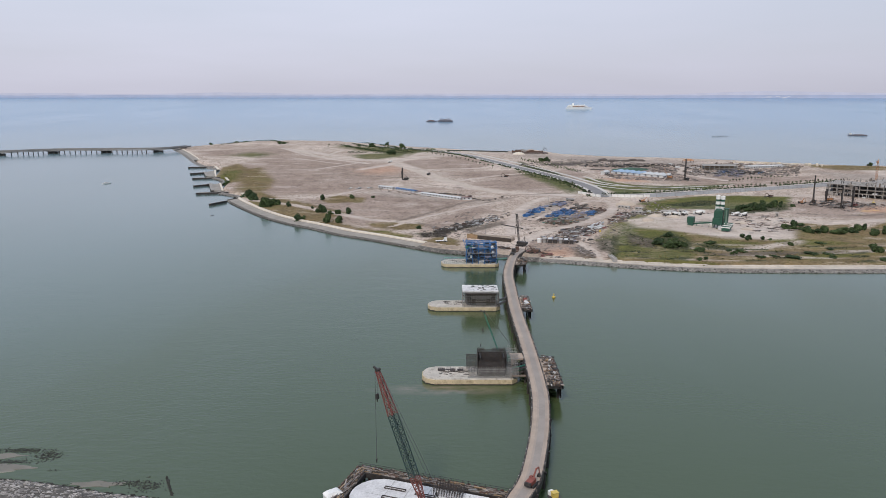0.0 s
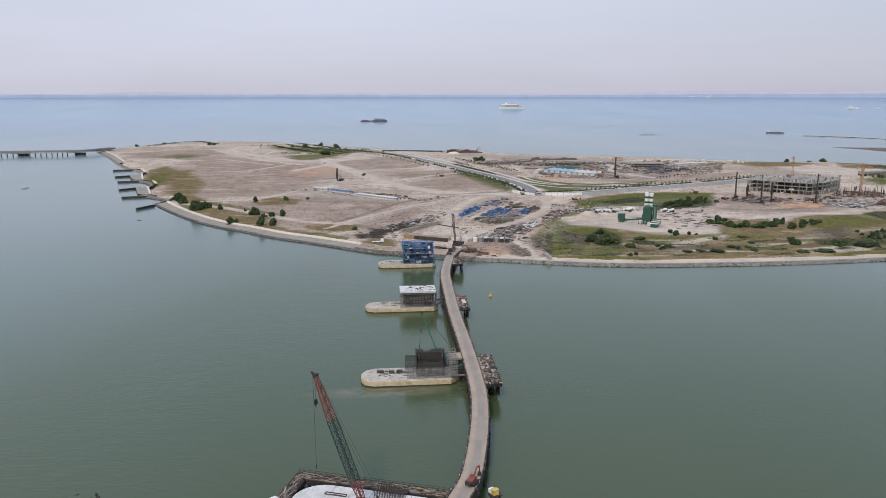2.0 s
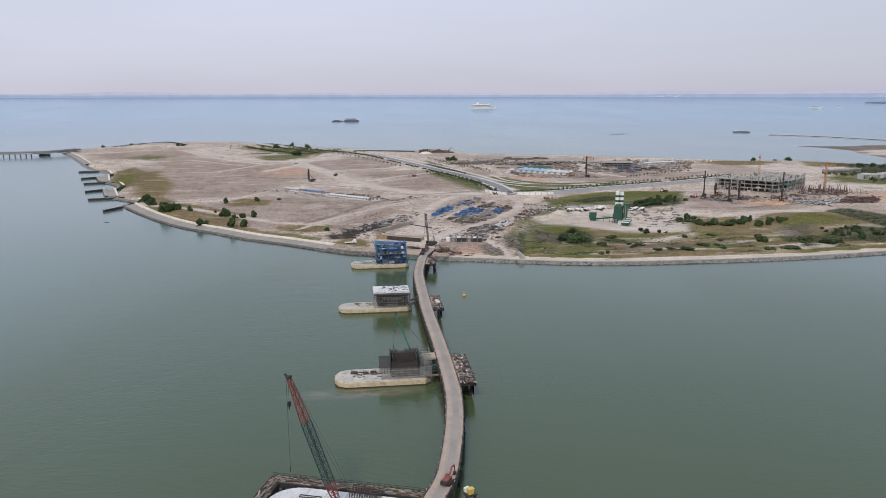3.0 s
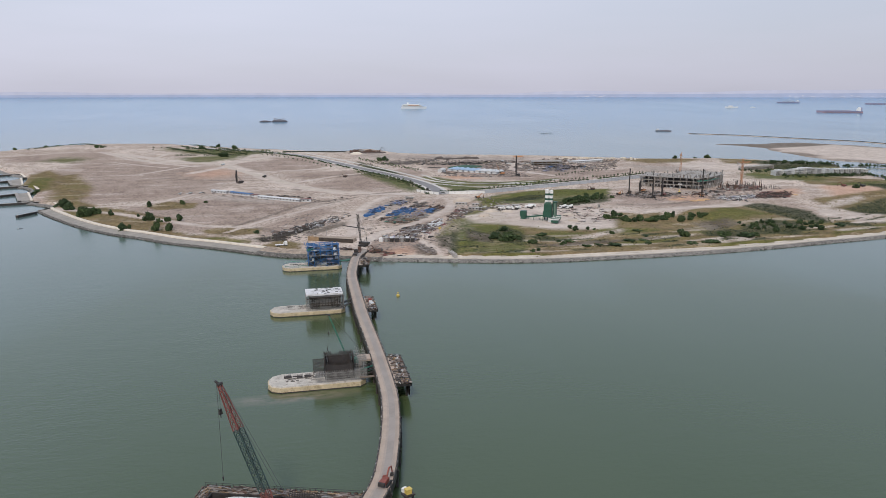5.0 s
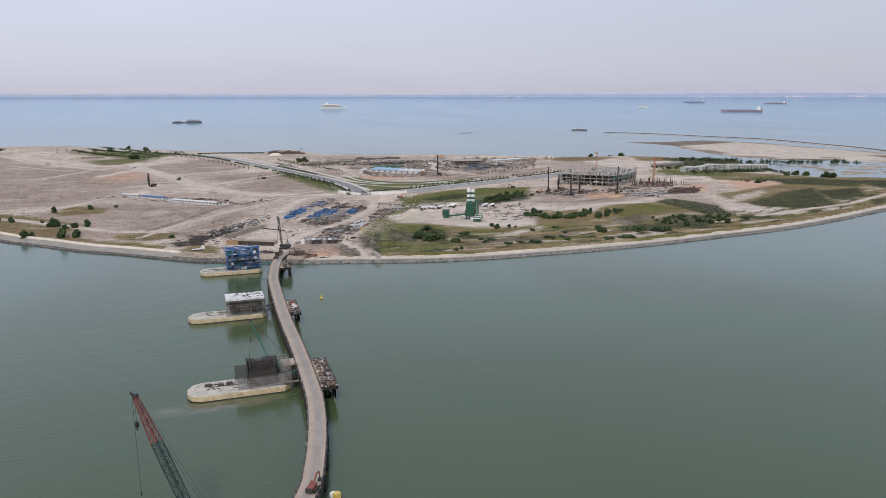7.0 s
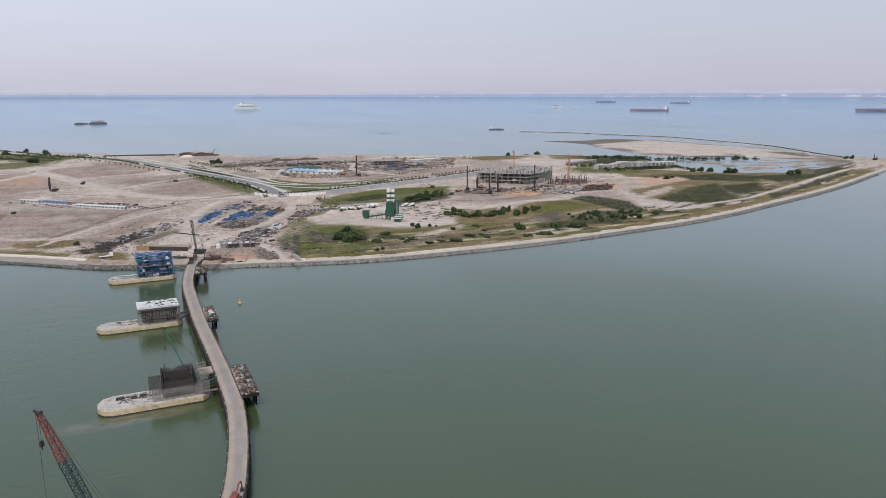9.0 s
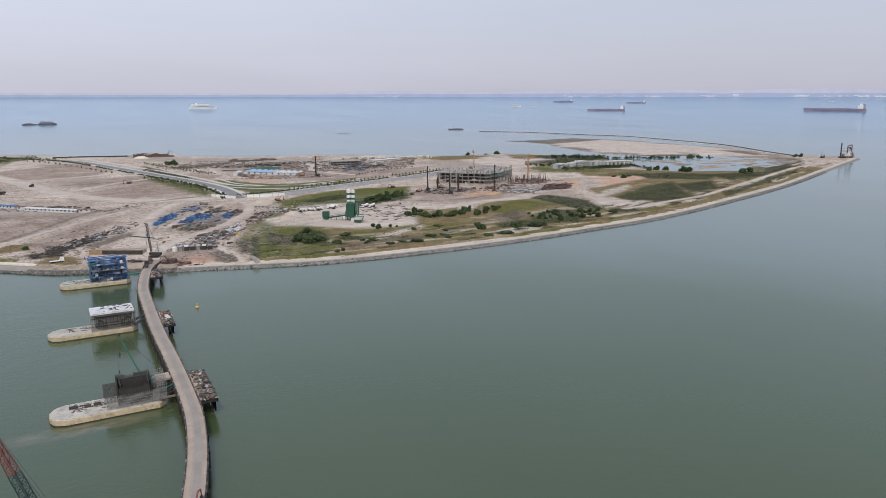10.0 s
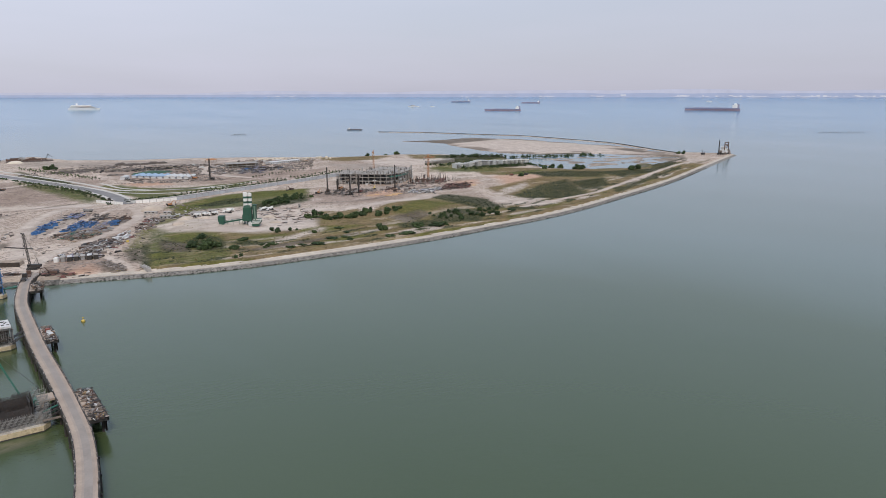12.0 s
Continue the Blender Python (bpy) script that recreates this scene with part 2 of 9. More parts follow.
DECK_MID = surface("half_worn_deck", (0.35, 0.285, 0.24), 0.88, vary=0.16, scale=0.15, fine=2.0, stain=(0.29, 0.25, 0.22), stain_amount=0.6, bump=0.25)
DECK_WORN = surface("worn_wheel_track", (0.295, 0.255, 0.228), 0.85, vary=0.16, scale=0.12, fine=1.5, stain=(0.34, 0.29, 0.25), bump=0.2)
ASPHALT = surface("asphalt", (0.21, 0.20, 0.20), 0.9, vary=0.18, scale=0.05, fine=0.8, stain=(0.21, 0.19, 0.175), stain_amount=0.5, bump=0.2)
SAND_ROAD = surface("sand_road", (0.49, 0.41, 0.34), 0.95, vary=0.15, scale=0.06, fine=0.6, stain=(0.38, 0.32, 0.27), stain_amount=0.6, bump=0.3)
BERM = surface("weathered_berm", (0.285, 0.258, 0.228), 0.9, vary=0.22, scale=0.12, fine=1.0, stain=(0.24, 0.21, 0.18), stain_amount=0.6, bump=0.3)
KERB = surface("kerb_concrete", (0.52, 0.49, 0.45), 0.9, vary=0.12, scale=0.1, fine=1.0, bump=0.15)
RUST = surface("rusty_steel", (0.125, 0.076, 0.058), 0.85, 0.2, vary=0.4, scale=0.8, fine=4.0, stain=(0.20, 0.13, 0.095), bump=0.4)
DARK_STEEL = surface("dark_steel", (0.055, 0.05, 0.048), 0.6, 0.4, vary=0.35, scale=0.8, fine=4.0, stain=(0.12, 0.075, 0.05), bump=0.3)
GREY_STEEL = surface("galvanised_steel", (0.30, 0.29, 0.28), 0.6, 0.4, vary=0.2, scale=0.8, fine=4.0, stain=(0.2, 0.14, 0.1), bump=0.2)
REBAR = surface("rebar_steel", (0.062, 0.056, 0.055), 0.75, 0.2, vary=0.3, scale=0.6, fine=3.0, stain=(0.17, 0.10, 0.07), bump=0.3)
RED_PAINT = surface("red_paint", (0.175, 0.055, 0.045), 0.55, vary=0.2, scale=0.6, fine=4.0, stain=(0.2, 0.07, 0.04), bump=0.15)
ORANGE_PAINT = surface("orange_paint", (0.40, 0.19, 0.085), 0.55, vary=0.15, scale=0.6, fine=4.0, stain=(0.35, 0.14, 0.05), bump=0.15)
YELLOW_PAINT = surface("yellow_paint", (0.58, 0.42, 0.10), 0.55, vary=0.15, scale=0.6, fine=4.0, stain=(0.4, 0.26, 0.06), bump=0.15)
GREEN_PAINT = surface("dark_green_paint", (0.018, 0.078, 0.05), 0.5, vary=0.2, scale=0.6, fine=4.0, stain=(0.06, 0.09, 0.06), bump=0.15)
TEAL_PAINT = surface("teal_paint", (0.035, 0.17, 0.125), 0.55, vary=0.2, scale=0.6, fine=4.0, stain=(0.09, 0.16, 0.12), bump=0.15)
LATTICE_GREEN = surface("lattice_grey_green", (0.03, 0.055, 0.05), 0.6, vary=0.25, scale=0.6, fine=4.0, stain=(0.09, 0.07, 0.05), bump=0.15)
BLUE_PAINT = surface("blue_formwork_paint", (0.033, 0.125, 0.30), 0.5, vary=0.2, scale=0.5, fine=3.0, stain=(0.10, 0.16, 0.26), bump=0.15)
BLUE_TARP = surface("blue_sheet", (0.034, 0.115, 0.27), 0.6, vary=0.35, scale=0.4, fine=2.0, stain=(0.08, 0.19, 0.36), bump=0.5, depth=0.1)
BLUE_ROOF = surface("pale_blue_roof", (0.30, 0.41, 0.55), 0.6, vary=0.12, scale=0.2, fine=1.5, stain=(0.45, 0.5, 0.56), bump=0.1)
WHITE_PAINT = surface("white_paint", (0.72, 0.71, 0.69), 0.6, vary=0.1, scale=0.3, fine=2.0, stain=(0.5, 0.47, 0.43), bump=0.1)
GREY_ROOF = surface("pale_grey_roof", (0.55, 0.55, 0.55), 0.7, vary=0.12, scale=0.2, fine=1.5, stain=(0.4, 0.38, 0.36), bump=0.1)
TIMBER = surface("weathered_timber", (0.28, 0.19, 0.11), 0.85, vary=0.3, scale=0.5, fine=4.0, stain=(0.16, 0.11, 0.07), bump=0.4)
BROWN_TIMBER = surface("brown_plank", (0.185, 0.15, 0.125), 0.85, vary=0.3, scale=0.5, fine=4.0, stain=(0.10, 0.07, 0.05), bump=0.4, island=0.35)
JUNK = surface("mixed_site_debris", (0.21, 0.18, 0.162), 0.85, vary=0.4, scale=0.5, fine=3.0, stain=(0.12, 0.075, 0.05), bump=0.4, island=0.6)
DARK_GLASS = surface("dark_opening", (0.02, 0.022, 0.025), 0.25, vary=0.2, scale=0.5, fine=2.0, bump=0.05)
RUBBER = surface("rubber", (0.025, 0.025, 0.025), 0.85, vary=0.2, scale=1.0, fine=6.0, bump=0.2)
CABLE = surface("steel_rope", (0.09, 0.09, 0.09), 0.6, 0.3, vary=0.2, scale=1.0, fine=6.0, bump=0.1)
BRIDGE_GREY = surface("bridge_concrete", (0.22, 0.215, 0.21), 0.85, vary=0.15, scale=0.05, fine=0.6, stain=(0.15, 0.14, 0.13), bump=0.2)
BARK = surface("bark", (0.12, 0.095, 0.07), 0.9, vary=0.3, scale=2.0, fine=8.0, bump=0.5)
LEAF = surface("dark_leaves", (0.046, 0.070, 0.032), 0.75, vary=0.3, scale=0.4, fine=2.0, bump=0.2, island=0.45)
LEAF_DARK = surface("dark_scrub_leaves", (0.038, 0.050, 0.028), 0.8, vary=0.3, scale=0.4, fine=2.0, bump=0.2, island=0.4)
LEAF_MID = surface("bush_leaves", (0.062, 0.09, 0.037), 0.75, vary=0.3, scale=0.4, fine=2.0, bump=0.2, island=0.45)
LEAF_BRIGHT = surface("fresh_leaves", (0.10, 0.145, 0.055), 0.75, vary=0.3, scale=0.4, fine=2.0, bump=0.2, island=0.45)


for foliage in (LEAF, LEAF_DARK, LEAF_MID, LEAF_BRIGHT):
    foliage.node_tree.nodes["Principled BSDF"].inputs["Specular IOR Level"].default_value = 0.15


def growth(name, tones):
    """Low plants whose tone drifts from green to straw and brown over the ground."""
    m = surface(name, tones[0], 0.9, vary=0.35, scale=0.3, fine=1.0, bump=0.2, island=0.35)
    nt = m.node_tree
    p = nt.nodes["Principled BSDF"]
    was = p.inputs["Base Color"].links[0].from_socket
    c = blend(nt, span(nt, noise_of(nt, 0.022, 5, 0.6), 0.46, 0.56, 0, 0.85), was, tones[1])
    c = blend(nt, span(nt, noise_of(nt, 0.06, 5, 0.6, (1, 0.4, 1)), 0.52, 0.6, 0, 0.85), c, tones[2])
    nt.links.new(c, p.inputs["Base Color"])
    return m


SCRUB = growth("scrub_leaves", ((0.095, 0.105, 0.033), (0.15, 0.145, 0.045), (0.18, 0.13, 0.065)))
STRAW = growth("dry_grass", ((0.24, 0.19, 0.08), (0.16, 0.155, 0.05), (0.32, 0.25, 0.14)))
# the haze before the far ships is mixed into these two colours
BOOT_TOP = surface("hazy_boot_topping", (0.46, 0.29, 0.31), 0.7, vary=0.15, scale=0.05, fine=0.5, bump=0.1)
HULL_GREY = surface("hazy_hull_grey", (0.26, 0.255, 0.35), 0.7, vary=0.15, scale=0.05, fine=0.5, bump=0.1)
DARK_TIMBER = surface("tarred_plank", (0.05, 0.04, 0.033), 0.9, vary=0.4, scale=0.5, fine=3.0, stain=(0.10, 0.07, 0.05), bump=0.4)
EARTH = surface("trodden_earth", (0.34, 0.27, 0.21), 0.95, vary=0.4, scale=0.15, fine=0.8, stain=(0.15, 0.11, 0.085), stain_amount=0.7, bump=0.5, depth=0.1)
ORANGE_SAND = surface("orange_sand", (0.48, 0.31, 0.17), 0.95, vary=0.25, scale=0.15, fine=1.0, stain=(0.40, 0.24, 0.12), bump=0.4)
HULL_RED = surface("hull_oxide_red", (0.24, 0.11, 0.10), 0.6, vary=0.2, scale=0.05, fine=0.5, bump=0.1)
HULL_DARK = surface("hull_dark", (0.13, 0.13, 0.155), 0.6, vary=0.25, scale=0.05, fine=0.5, stain=(0.13, 0.08, 0.06), bump=0.1)


# ---- building helpers ----
class Shape:
    """Corners and faces of one mesh."""

    def __init__(self):
        self.v, self.f = [], []

    def add(self, verts, faces):
        n = len(self.v)
        self.v += [tuple(p) for p in verts]
        self.f += [tuple(i + n for i in q) for q in faces]
        return self

    def box(self, x, y, z, sx, sy, sz, turn=0.0, taper=1.0):
        """A block standing on z with its middle at x, y."""
        c, s = math.cos(radians(turn)), math.sin(radians(turn))
        pts = []
        for k, zz in ((1.0, z), (taper, z + sz)):
            for a, b in ((-1, -1), (1, -1), (1, 1), (-1, 1)):
                u, w = a * sx / 2 * k, b * sy / 2 * k
                pts.append((x + u * c - w * s, y + u * s + w * c, zz))
        return self.add(pts, [(3, 2, 1, 0), (4, 5, 6, 7), (0, 1, 5, 4), (1, 2, 6, 5), (2, 3, 7, 6), (3, 0, 4, 7)])

    def rod(self, a, b, r, n=4, r2=None):
        """A bar from a to b with n sides."""
        a, b = Vector(a), Vector(b)
        d = (b - a).normalized()
        u = d.cross(Vector((0, 0, 1)) if abs(d.z) < 0.95 else Vector((1, 0, 0))).normalized()
        w = d.cross(u)
        pts = []
        for p, rr in ((a, r), (b, r if r2 is None else r2)):
            for i in range(n):
                g = math.tau * (i + 0.5) / n
                pts.append(p + u * (rr * math.cos(g)) + w * (rr * math.sin(g)))
        faces = [(i, (i + 1) % n, n + (i + 1) % n, n + i) for i in range(n)]
        return self.add(pts, faces + [tuple(range(n - 1, -1, -1)), tuple(range(n, 2 * n))])

    def prism(self, outline, z0, z1, shrink=1.0):
        n = len(outline)
        cx, cy = sum(p[0] for p in outline) / n, sum(p[1] for p in outline) / n
        pts = [(x, y, z0) for x, y in outline] + [(cx + (x - cx) * shrink, cy + (y - cy) * shrink, z1) for x, y in outline]
        faces = [(i, (i + 1) % n, n + (i + 1) % n, n + i) for i in range(n)]
        return self.add(pts, faces + [tuple(range(n - 1, -1, -1)), tuple(range(n, 2 * n))])

    def strip(self, rows):
        """Faces between lines of equally many points."""
        n = len(rows[0])
        pts = [p for row in rows for p in row]
        faces = [(k * n + i, k * n + i + 1, (k + 1) * n + i + 1, (k + 1) * n + i) for k in range(len(rows) - 1) for i in range(n - 1)]
        return self.add(pts, faces)

    def lump(self, x, y, z, rx, ry, rz, rng, rough=0.25, n=6):
        """An uneven stone or heap with a flat foot."""
        pts = []
        for k, (h, w) in enumerate(((-0.15, 0.95), (0.45, 0.85), (0.85, 0.45))):
            for i in range(n):
                g = math.tau * (i + 0.5 * (k % 2)) / n
                e = 1 + rng.uniform(-rough, rough)
                pts.append((x + rx * w * e * math.cos(g), y + ry * w * e * math.sin(g), z + rz * h * (1 + rng.uniform(-rough, rough) * (k > 0))))
        pts.append((x, y, z + rz))
        faces = [(k * n + i, k * n + (i + 1) % n, (k + 1) * n + (i + 1) % n, (k + 1) * n + i) for k in range(2) for i in range(n)]
        return self.add(pts, faces + [(2 * n + i, 2 * n + (i + 1) % n, 3 * n) for i in range(n)])

    def mesh(self, name, material, smooth=False):
        me = bpy.data.meshes.new(name)
        me.from_pydata(self.v, [], self.f)
        me.materials.append(material)
        if smooth:
            me.shade_smooth()
        me.update()
        return me


def part(name, shape, material, parent, label="", at=None, smooth=False):
    """ONE mesh object under a thing or under a part."""
    ob = new(name, shape if isinstance(shape, bpy.types.Mesh) else shape.mesh(name, material, smooth))
    ob.parent = parent
    if at is not None:
        ob.matrix_basis = at
    return tagged(ob, label)


def thing(name, at, label, category, group="", kind=""):
    """The Empty at a thing's base; its parts are built round it."""
    ob = new(name)
    ob.empty_display_size = 0.5
    ob.matrix_basis = at
    return tagged(ob, label, category, group, kind)


def solid(name, shape, material, label, category, group="", kind="", at=None, smooth=False):
    """A thing of one mesh."""
    ob = new(name, shape if isinstance(shape, bpy.types.Mesh) else shape.mesh(name, material, smooth))
    if at is not None:
        ob.matrix_basis = at
    return tagged(ob, label, category, group, kind)


def curve_through(points, step):
    """A smooth line through the points, with points about a step apart."""
    p = [Vector((*q[:2], q[2] if len(q) > 2 else 0.0)) for q in points]
    p = [2 * p[0] - p[1], *p, 2 * p[-1] - p[-2]]
    out = []
    for i in range(1, len(p) - 2):
        n = max(1, int((p[i + 1] - p[i]).length / step))
        for k in range(n):
            t = k / n
            out.append(0.5 * (2 * p[i] + (p[i + 1] - p[i - 1]) * t + (2 * p[i - 1] - 5 * p[i] + 4 * p[i + 1] - p[i + 2]) * t * t
                              + (3 * p[i] - p[i - 1] - 3 * p[i + 1] + p[i + 2]) * t ** 3))
    return out + [p[-2]]


def sides_of(line):
    """For each point of a line the level unit vector to its left."""
    out = []
    for i in range(len(line)):
        d = line[min(i + 1, len(line) - 1)] - line[max(i - 1, 0)]
        out.append(Vector((-d.y, d.x, 0)).normalized())
    return out


def ribbon(line, profile):
    """A sheet along a line; profile: (metres to the left, height) pairs."""
    s = Shape()
    side = sides_of(line)
    s.strip([[p + n * off + Vector((0, 0, h)) for p, n in zip(line, side)] for off, h in reversed(profile)])
    return s


# ---- sea ----
def sea_height(r):
    """The level sea, whose far rim lifts so that the picture's depth still reaches the skyline."""
    return 0.0 if r < 2500 else 88.0 * ((r - 2500) / 2400) ** 1.6


def sea_range(drop):
    """How far off the sea shows at that fall of the line of sight per metre."""
    lo, hi = 500.0, 4880.0
    for _ in range(40):
        m = (lo + hi) / 2
        lo, hi = (m, hi) if (100.4 - sea_height(m)) / m > drop else (lo, m)
    return lo


rings = [0, 40, 80, 130, 200, 300, 450, 650, 900, 1200, 1600, 2000] + [2500 + 100 * i for i in range(25)]
sea = Shape()
sea.strip([[(r * math.sin(math.tau * i / 96), r * math.cos(math.tau * i / 96), sea_height(r)) for i in range(97)] for r in rings])
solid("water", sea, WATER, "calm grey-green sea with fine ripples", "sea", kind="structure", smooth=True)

# ---- island ground ----
SHORE = [(-512, 1350), (-457, 1244), (-400, 1123), (-383, 1085), (-343, 1012), (-313, 968), (-291, 880), (-262, 833), (-242, 745), (-206, 702), (-209, 688)]
SHORE += [(-203, 668), (-161, 599), (-128, 557), (-101, 532), (-76, 507), (-53, 490), (-32, 473), (-13, 457), (-3, 450), (6, 446), (24, 439), (50, 427), (80, 417.5), (106, 409.5), (127, 403.5), (160, 398)]
SHORE += [(195, 396.5), (236, 396), (262, 396.5), (290, 398), (316, 400.5), (341, 404), (373, 408), (407, 412), (448, 420), (499, 433), (563, 453), (640, 477), (741, 512), (894, 574), (1136, 672)]
BACK = [(1150, 690), (1100, 760), (1035, 740), (979, 775), (942, 812), (887, 840), (788, 890), (733, 974), (671, 1020), (586, 1027),
        (507, 1072), (448, 1116), (365, 1156), (278, 1179), (211, 1227), (191, 1292), (167, 1349), (125, 1300), (97, 1270), (17, 1350),
        (-71, 1413), (-173, 1518), (-229, 1576), (-334, 1598), (-420, 1560), (-470, 1470), (-500, 1390)]
LAGOON = [(770, 850), (796, 880), (889, 831), (942, 800), (985, 760), (1026, 712), (959, 671), (877, 651), (803, 634), (766, 652), (723, 668), (714, 711), (733, 759)]
SPIT = [(893, 1334), (979, 1322), (1098, 1344), (1122, 1269), (1150, 1221), (1146, 1074), (1155, 957), (1106, 823), (1088, 755), (1035, 735),
        (992, 797), (956, 854), (882, 879), (844, 953), (863, 1040), (885, 1138), (918, 1220)]
SPIT_BAR = [(1063, 1707), (1137, 1614), (1176, 1512), (1212, 1415), (1247, 1324), (1235, 1158), (1210, 1003), (1130, 841), (1092, 752)]


def depth_in(px, py, outline):
    """How far points lie inside an outline (outside: below nought)."""
    inside = np.zeros(px.shape, bool)
    best = np.full(px.shape, 1e9)
    for (ax, ay), (bx, by) in zip(outline, outline[1:] + outline[:1]):
        dx, dy = bx - ax, by - ay
        t = np.clip(((px - ax) * dx + (py - ay) * dy) / (dx * dx + dy * dy + 1e-9), 0, 1)
        best = np.minimum(best, np.hypot(px - ax - t * dx, py - ay - t * dy))
        if ay != by:
            inside ^= ((ay > py) != (by > py)) & (px < (bx - ax) * (py - ay) / (by - ay) + ax)
    return np.where(inside, best, -best)


ZONES = []


def zone(kind, soft, outline):
    """A patch of ground cover with a soft edge that many metres wide."""
    ZONES.append((kind, soft, outline))


zone("dry", 25, [(-291, 954), (-285, 1185), (-161, 1101), (-86, 1037), (-55, 826), (-86, 749), (-126, 705), (-177, 705), (-225, 772)])
zone("dry", 12, [(-138, 677), (-77, 718), (-13, 670), (30, 671), (8, 609), (-36, 537), (-62, 532), (-103, 570), (-134, 631)])
zone("dry", 8, [(-21, 537), (34, 635), (46, 600), (7, 528), (-10, 509)])
zone("dry", 18, [(44, 838), (100, 856), (138, 800), (122, 737), (68, 728), (29, 774)])
zone("dry", 25, [(-53, 1055), (-3, 1113), (62, 1021), (50, 957), (-33, 956)])
zone("dry", 18, [(12, 914), (87, 942), (126, 901), (106, 850), (24, 850)])
zone("orange", 25, [(-109, 956), (-75, 1003), (-51, 927), (-88, 893)])
zone("orange", 6, [(361, 615), (405, 631), (412, 615), (386, 591), (360, 591)])
zone("orange", 4, [(179, 567), (194, 576), (194, 563), (182, 555)])
zone("orange", 6, [(501, 647), (536, 649), (516, 615), (483, 609)])
zone("orange", 6, [(195, 857), (235, 846), (237, 812), (197, 817)])
zone("grass", 20, [(-154, 1186), (-84, 1260), (-47, 1211), (-84, 1122), (-134, 1102)])
zone("grass", 25, [(-217, 1418), (-113, 1372), (-4, 1274), (-52, 1223), (-145, 1272)])
zone("grass", 25, [(-357, 1173), (-329, 1245), (-286, 1208), (-302, 1141)])
zone("grass", 8, [(98, 942), (143, 828), (145, 737), (131, 707), (121, 775), (100, 888)])
zone("grass", 6, [(167, 851), (186, 845), (206, 790), (281, 771), (273, 747), (209, 756), (169, 795)])
zone("grass", 5, [(175, 742), (194, 742), (224, 724), (209, 711), (172, 711)])
zone("olive", 12, [(517, 1017), (581, 1022), (638, 992), (585, 941), (522, 952)])
zone("grass", 12, [(580, 801), (655, 745), (611, 694), (551, 748)])
zone("grass", 12, [(807, 693), (948, 668), (825, 617), (745, 639)])
zone("dark", 14, [(690, 953), (803, 927), (972, 862), (941, 809), (817, 845), (675, 873)])
zone("dark", 4, [(-10, 505), (9, 525), (29, 547), (29, 533), (11, 512), (-6, 496)])
zone("dark", 4, [(-20, 501), (-10, 505), (-4, 492), (-15, 486)])
zone("dark", 14, [(210, 1041), (289, 1009), (301, 972), (228, 999)])
zone("dark", 14, [(157, 1053), (191, 1054), (212, 1020), (178, 1019)])
zone("gravel", 10, [(325, 642), (365, 667), (426, 651), (441, 610), (398, 588), (347, 591)])
zone("gravel", 18, [(313, 877), (379, 952), (410, 909), (386, 822), (322, 809)])
zone("dry", 8, [(316, 649), (381, 673), (400, 591), (361, 553), (309, 566), (293, 613)])
zone("dry", 14, [(263, 853), (359, 883), (473, 881), (403, 794), (277, 763)])
zone("gravel", 14, [(491, 930), (570, 871), (538, 794), (465, 849)])
zone("dry", 4, [(77, 423), (86, 451), (93, 444), (94, 418), (83, 414)])
zone("orange", 6, [(51, 431), (79, 451), (81, 437), (61, 421)])
zone("dry", 18, [(-436, 1269), (-325, 1354), (-225, 1271), (-301, 1174), (-377, 1151)])
zone("dry", 18, [(-181, 1019), (-122, 1073), (-64, 956), (-96, 837), (-149, 837)])
zone("dry", 18, [(-22, 1176), (59, 1134), (79, 1038), (13, 1055)])
zone("dry", 14, [(80, 911), (117, 949), (127, 829), (96, 789), (70, 809)])
zone("gravel", 12, [(-80, 749), (-13, 706), (40, 649), (-12, 609), (-67, 678)])
zone("dry", 14, [(138, 933), (174, 965), (186, 897), (154, 826)])
zone("dry", 16, [(202, 1002), (301, 972), (313, 877), (240, 842), (194, 905)])
zone("gravel", 18, [(115, 1269), (192, 1177), (290, 1126), (392, 1073), (342, 980), (229, 1064), (129, 1139)])
zone("dark", 5, [(116, 1084), (126, 1017), (147, 913), (149, 829), (144, 816), (131, 885), (116, 986)])
zone("grass", 8, [(114, 1068), (126, 1017), (152, 845), (142, 755), (134, 751), (130, 844), (108, 969)])
zone("grass", 10, [(607, 689), (684, 685), (644, 645), (595, 665)])
zone("dark", 6, [(650, 868), (696, 857), (706, 802), (656, 807)])
zone("olive", 4, [(105, 423), (126, 473), (147, 525), (181, 503), (210, 489), (241, 477), (268, 535), (297, 506), (353, 541), (399, 552), (417, 539), (406, 461), (484, 469), (498, 468), (473, 451), (379, 430), (325, 420), (230, 408), (146, 410), (115, 416)])
zone("olive", 6, [(492, 577), (584, 613), (661, 632), (722, 629), (787, 607), (773, 565), (640, 516), (530, 468), (492, 492), (460, 506)])
zone("olive", 4, [(365, 414), (435, 435), (533, 456), (707, 520), (932, 599), (973, 614), (743, 538), (563, 474), (493, 463), (456, 455), (383, 434)])
zone("olive", 6, [(588, 712), (633, 696), (708, 667), (794, 622), (901, 645), (931, 646), (806, 594), (712, 611), (632, 653), (578, 678)])
zone("olive", 4, [(281, 578), (280, 555), (312, 531), (294, 501), (263, 521), (262, 539)])
zone("lime", 4, [(106, 475), (132, 548), (164, 598), (203, 663), (253, 697), (297, 701), (340, 691), (324, 659), (276, 654), (246, 648), (204, 636), (181, 586), (157, 558), (131, 521), (115, 477)])
zone("lime", 4, [(142, 518), (163, 516), (175, 499), (166, 466), (158, 486), (143, 488)])
zone("lime", 4, [(116, 463), (130, 493), (139, 500), (128, 459), (115, 426), (107, 425)])
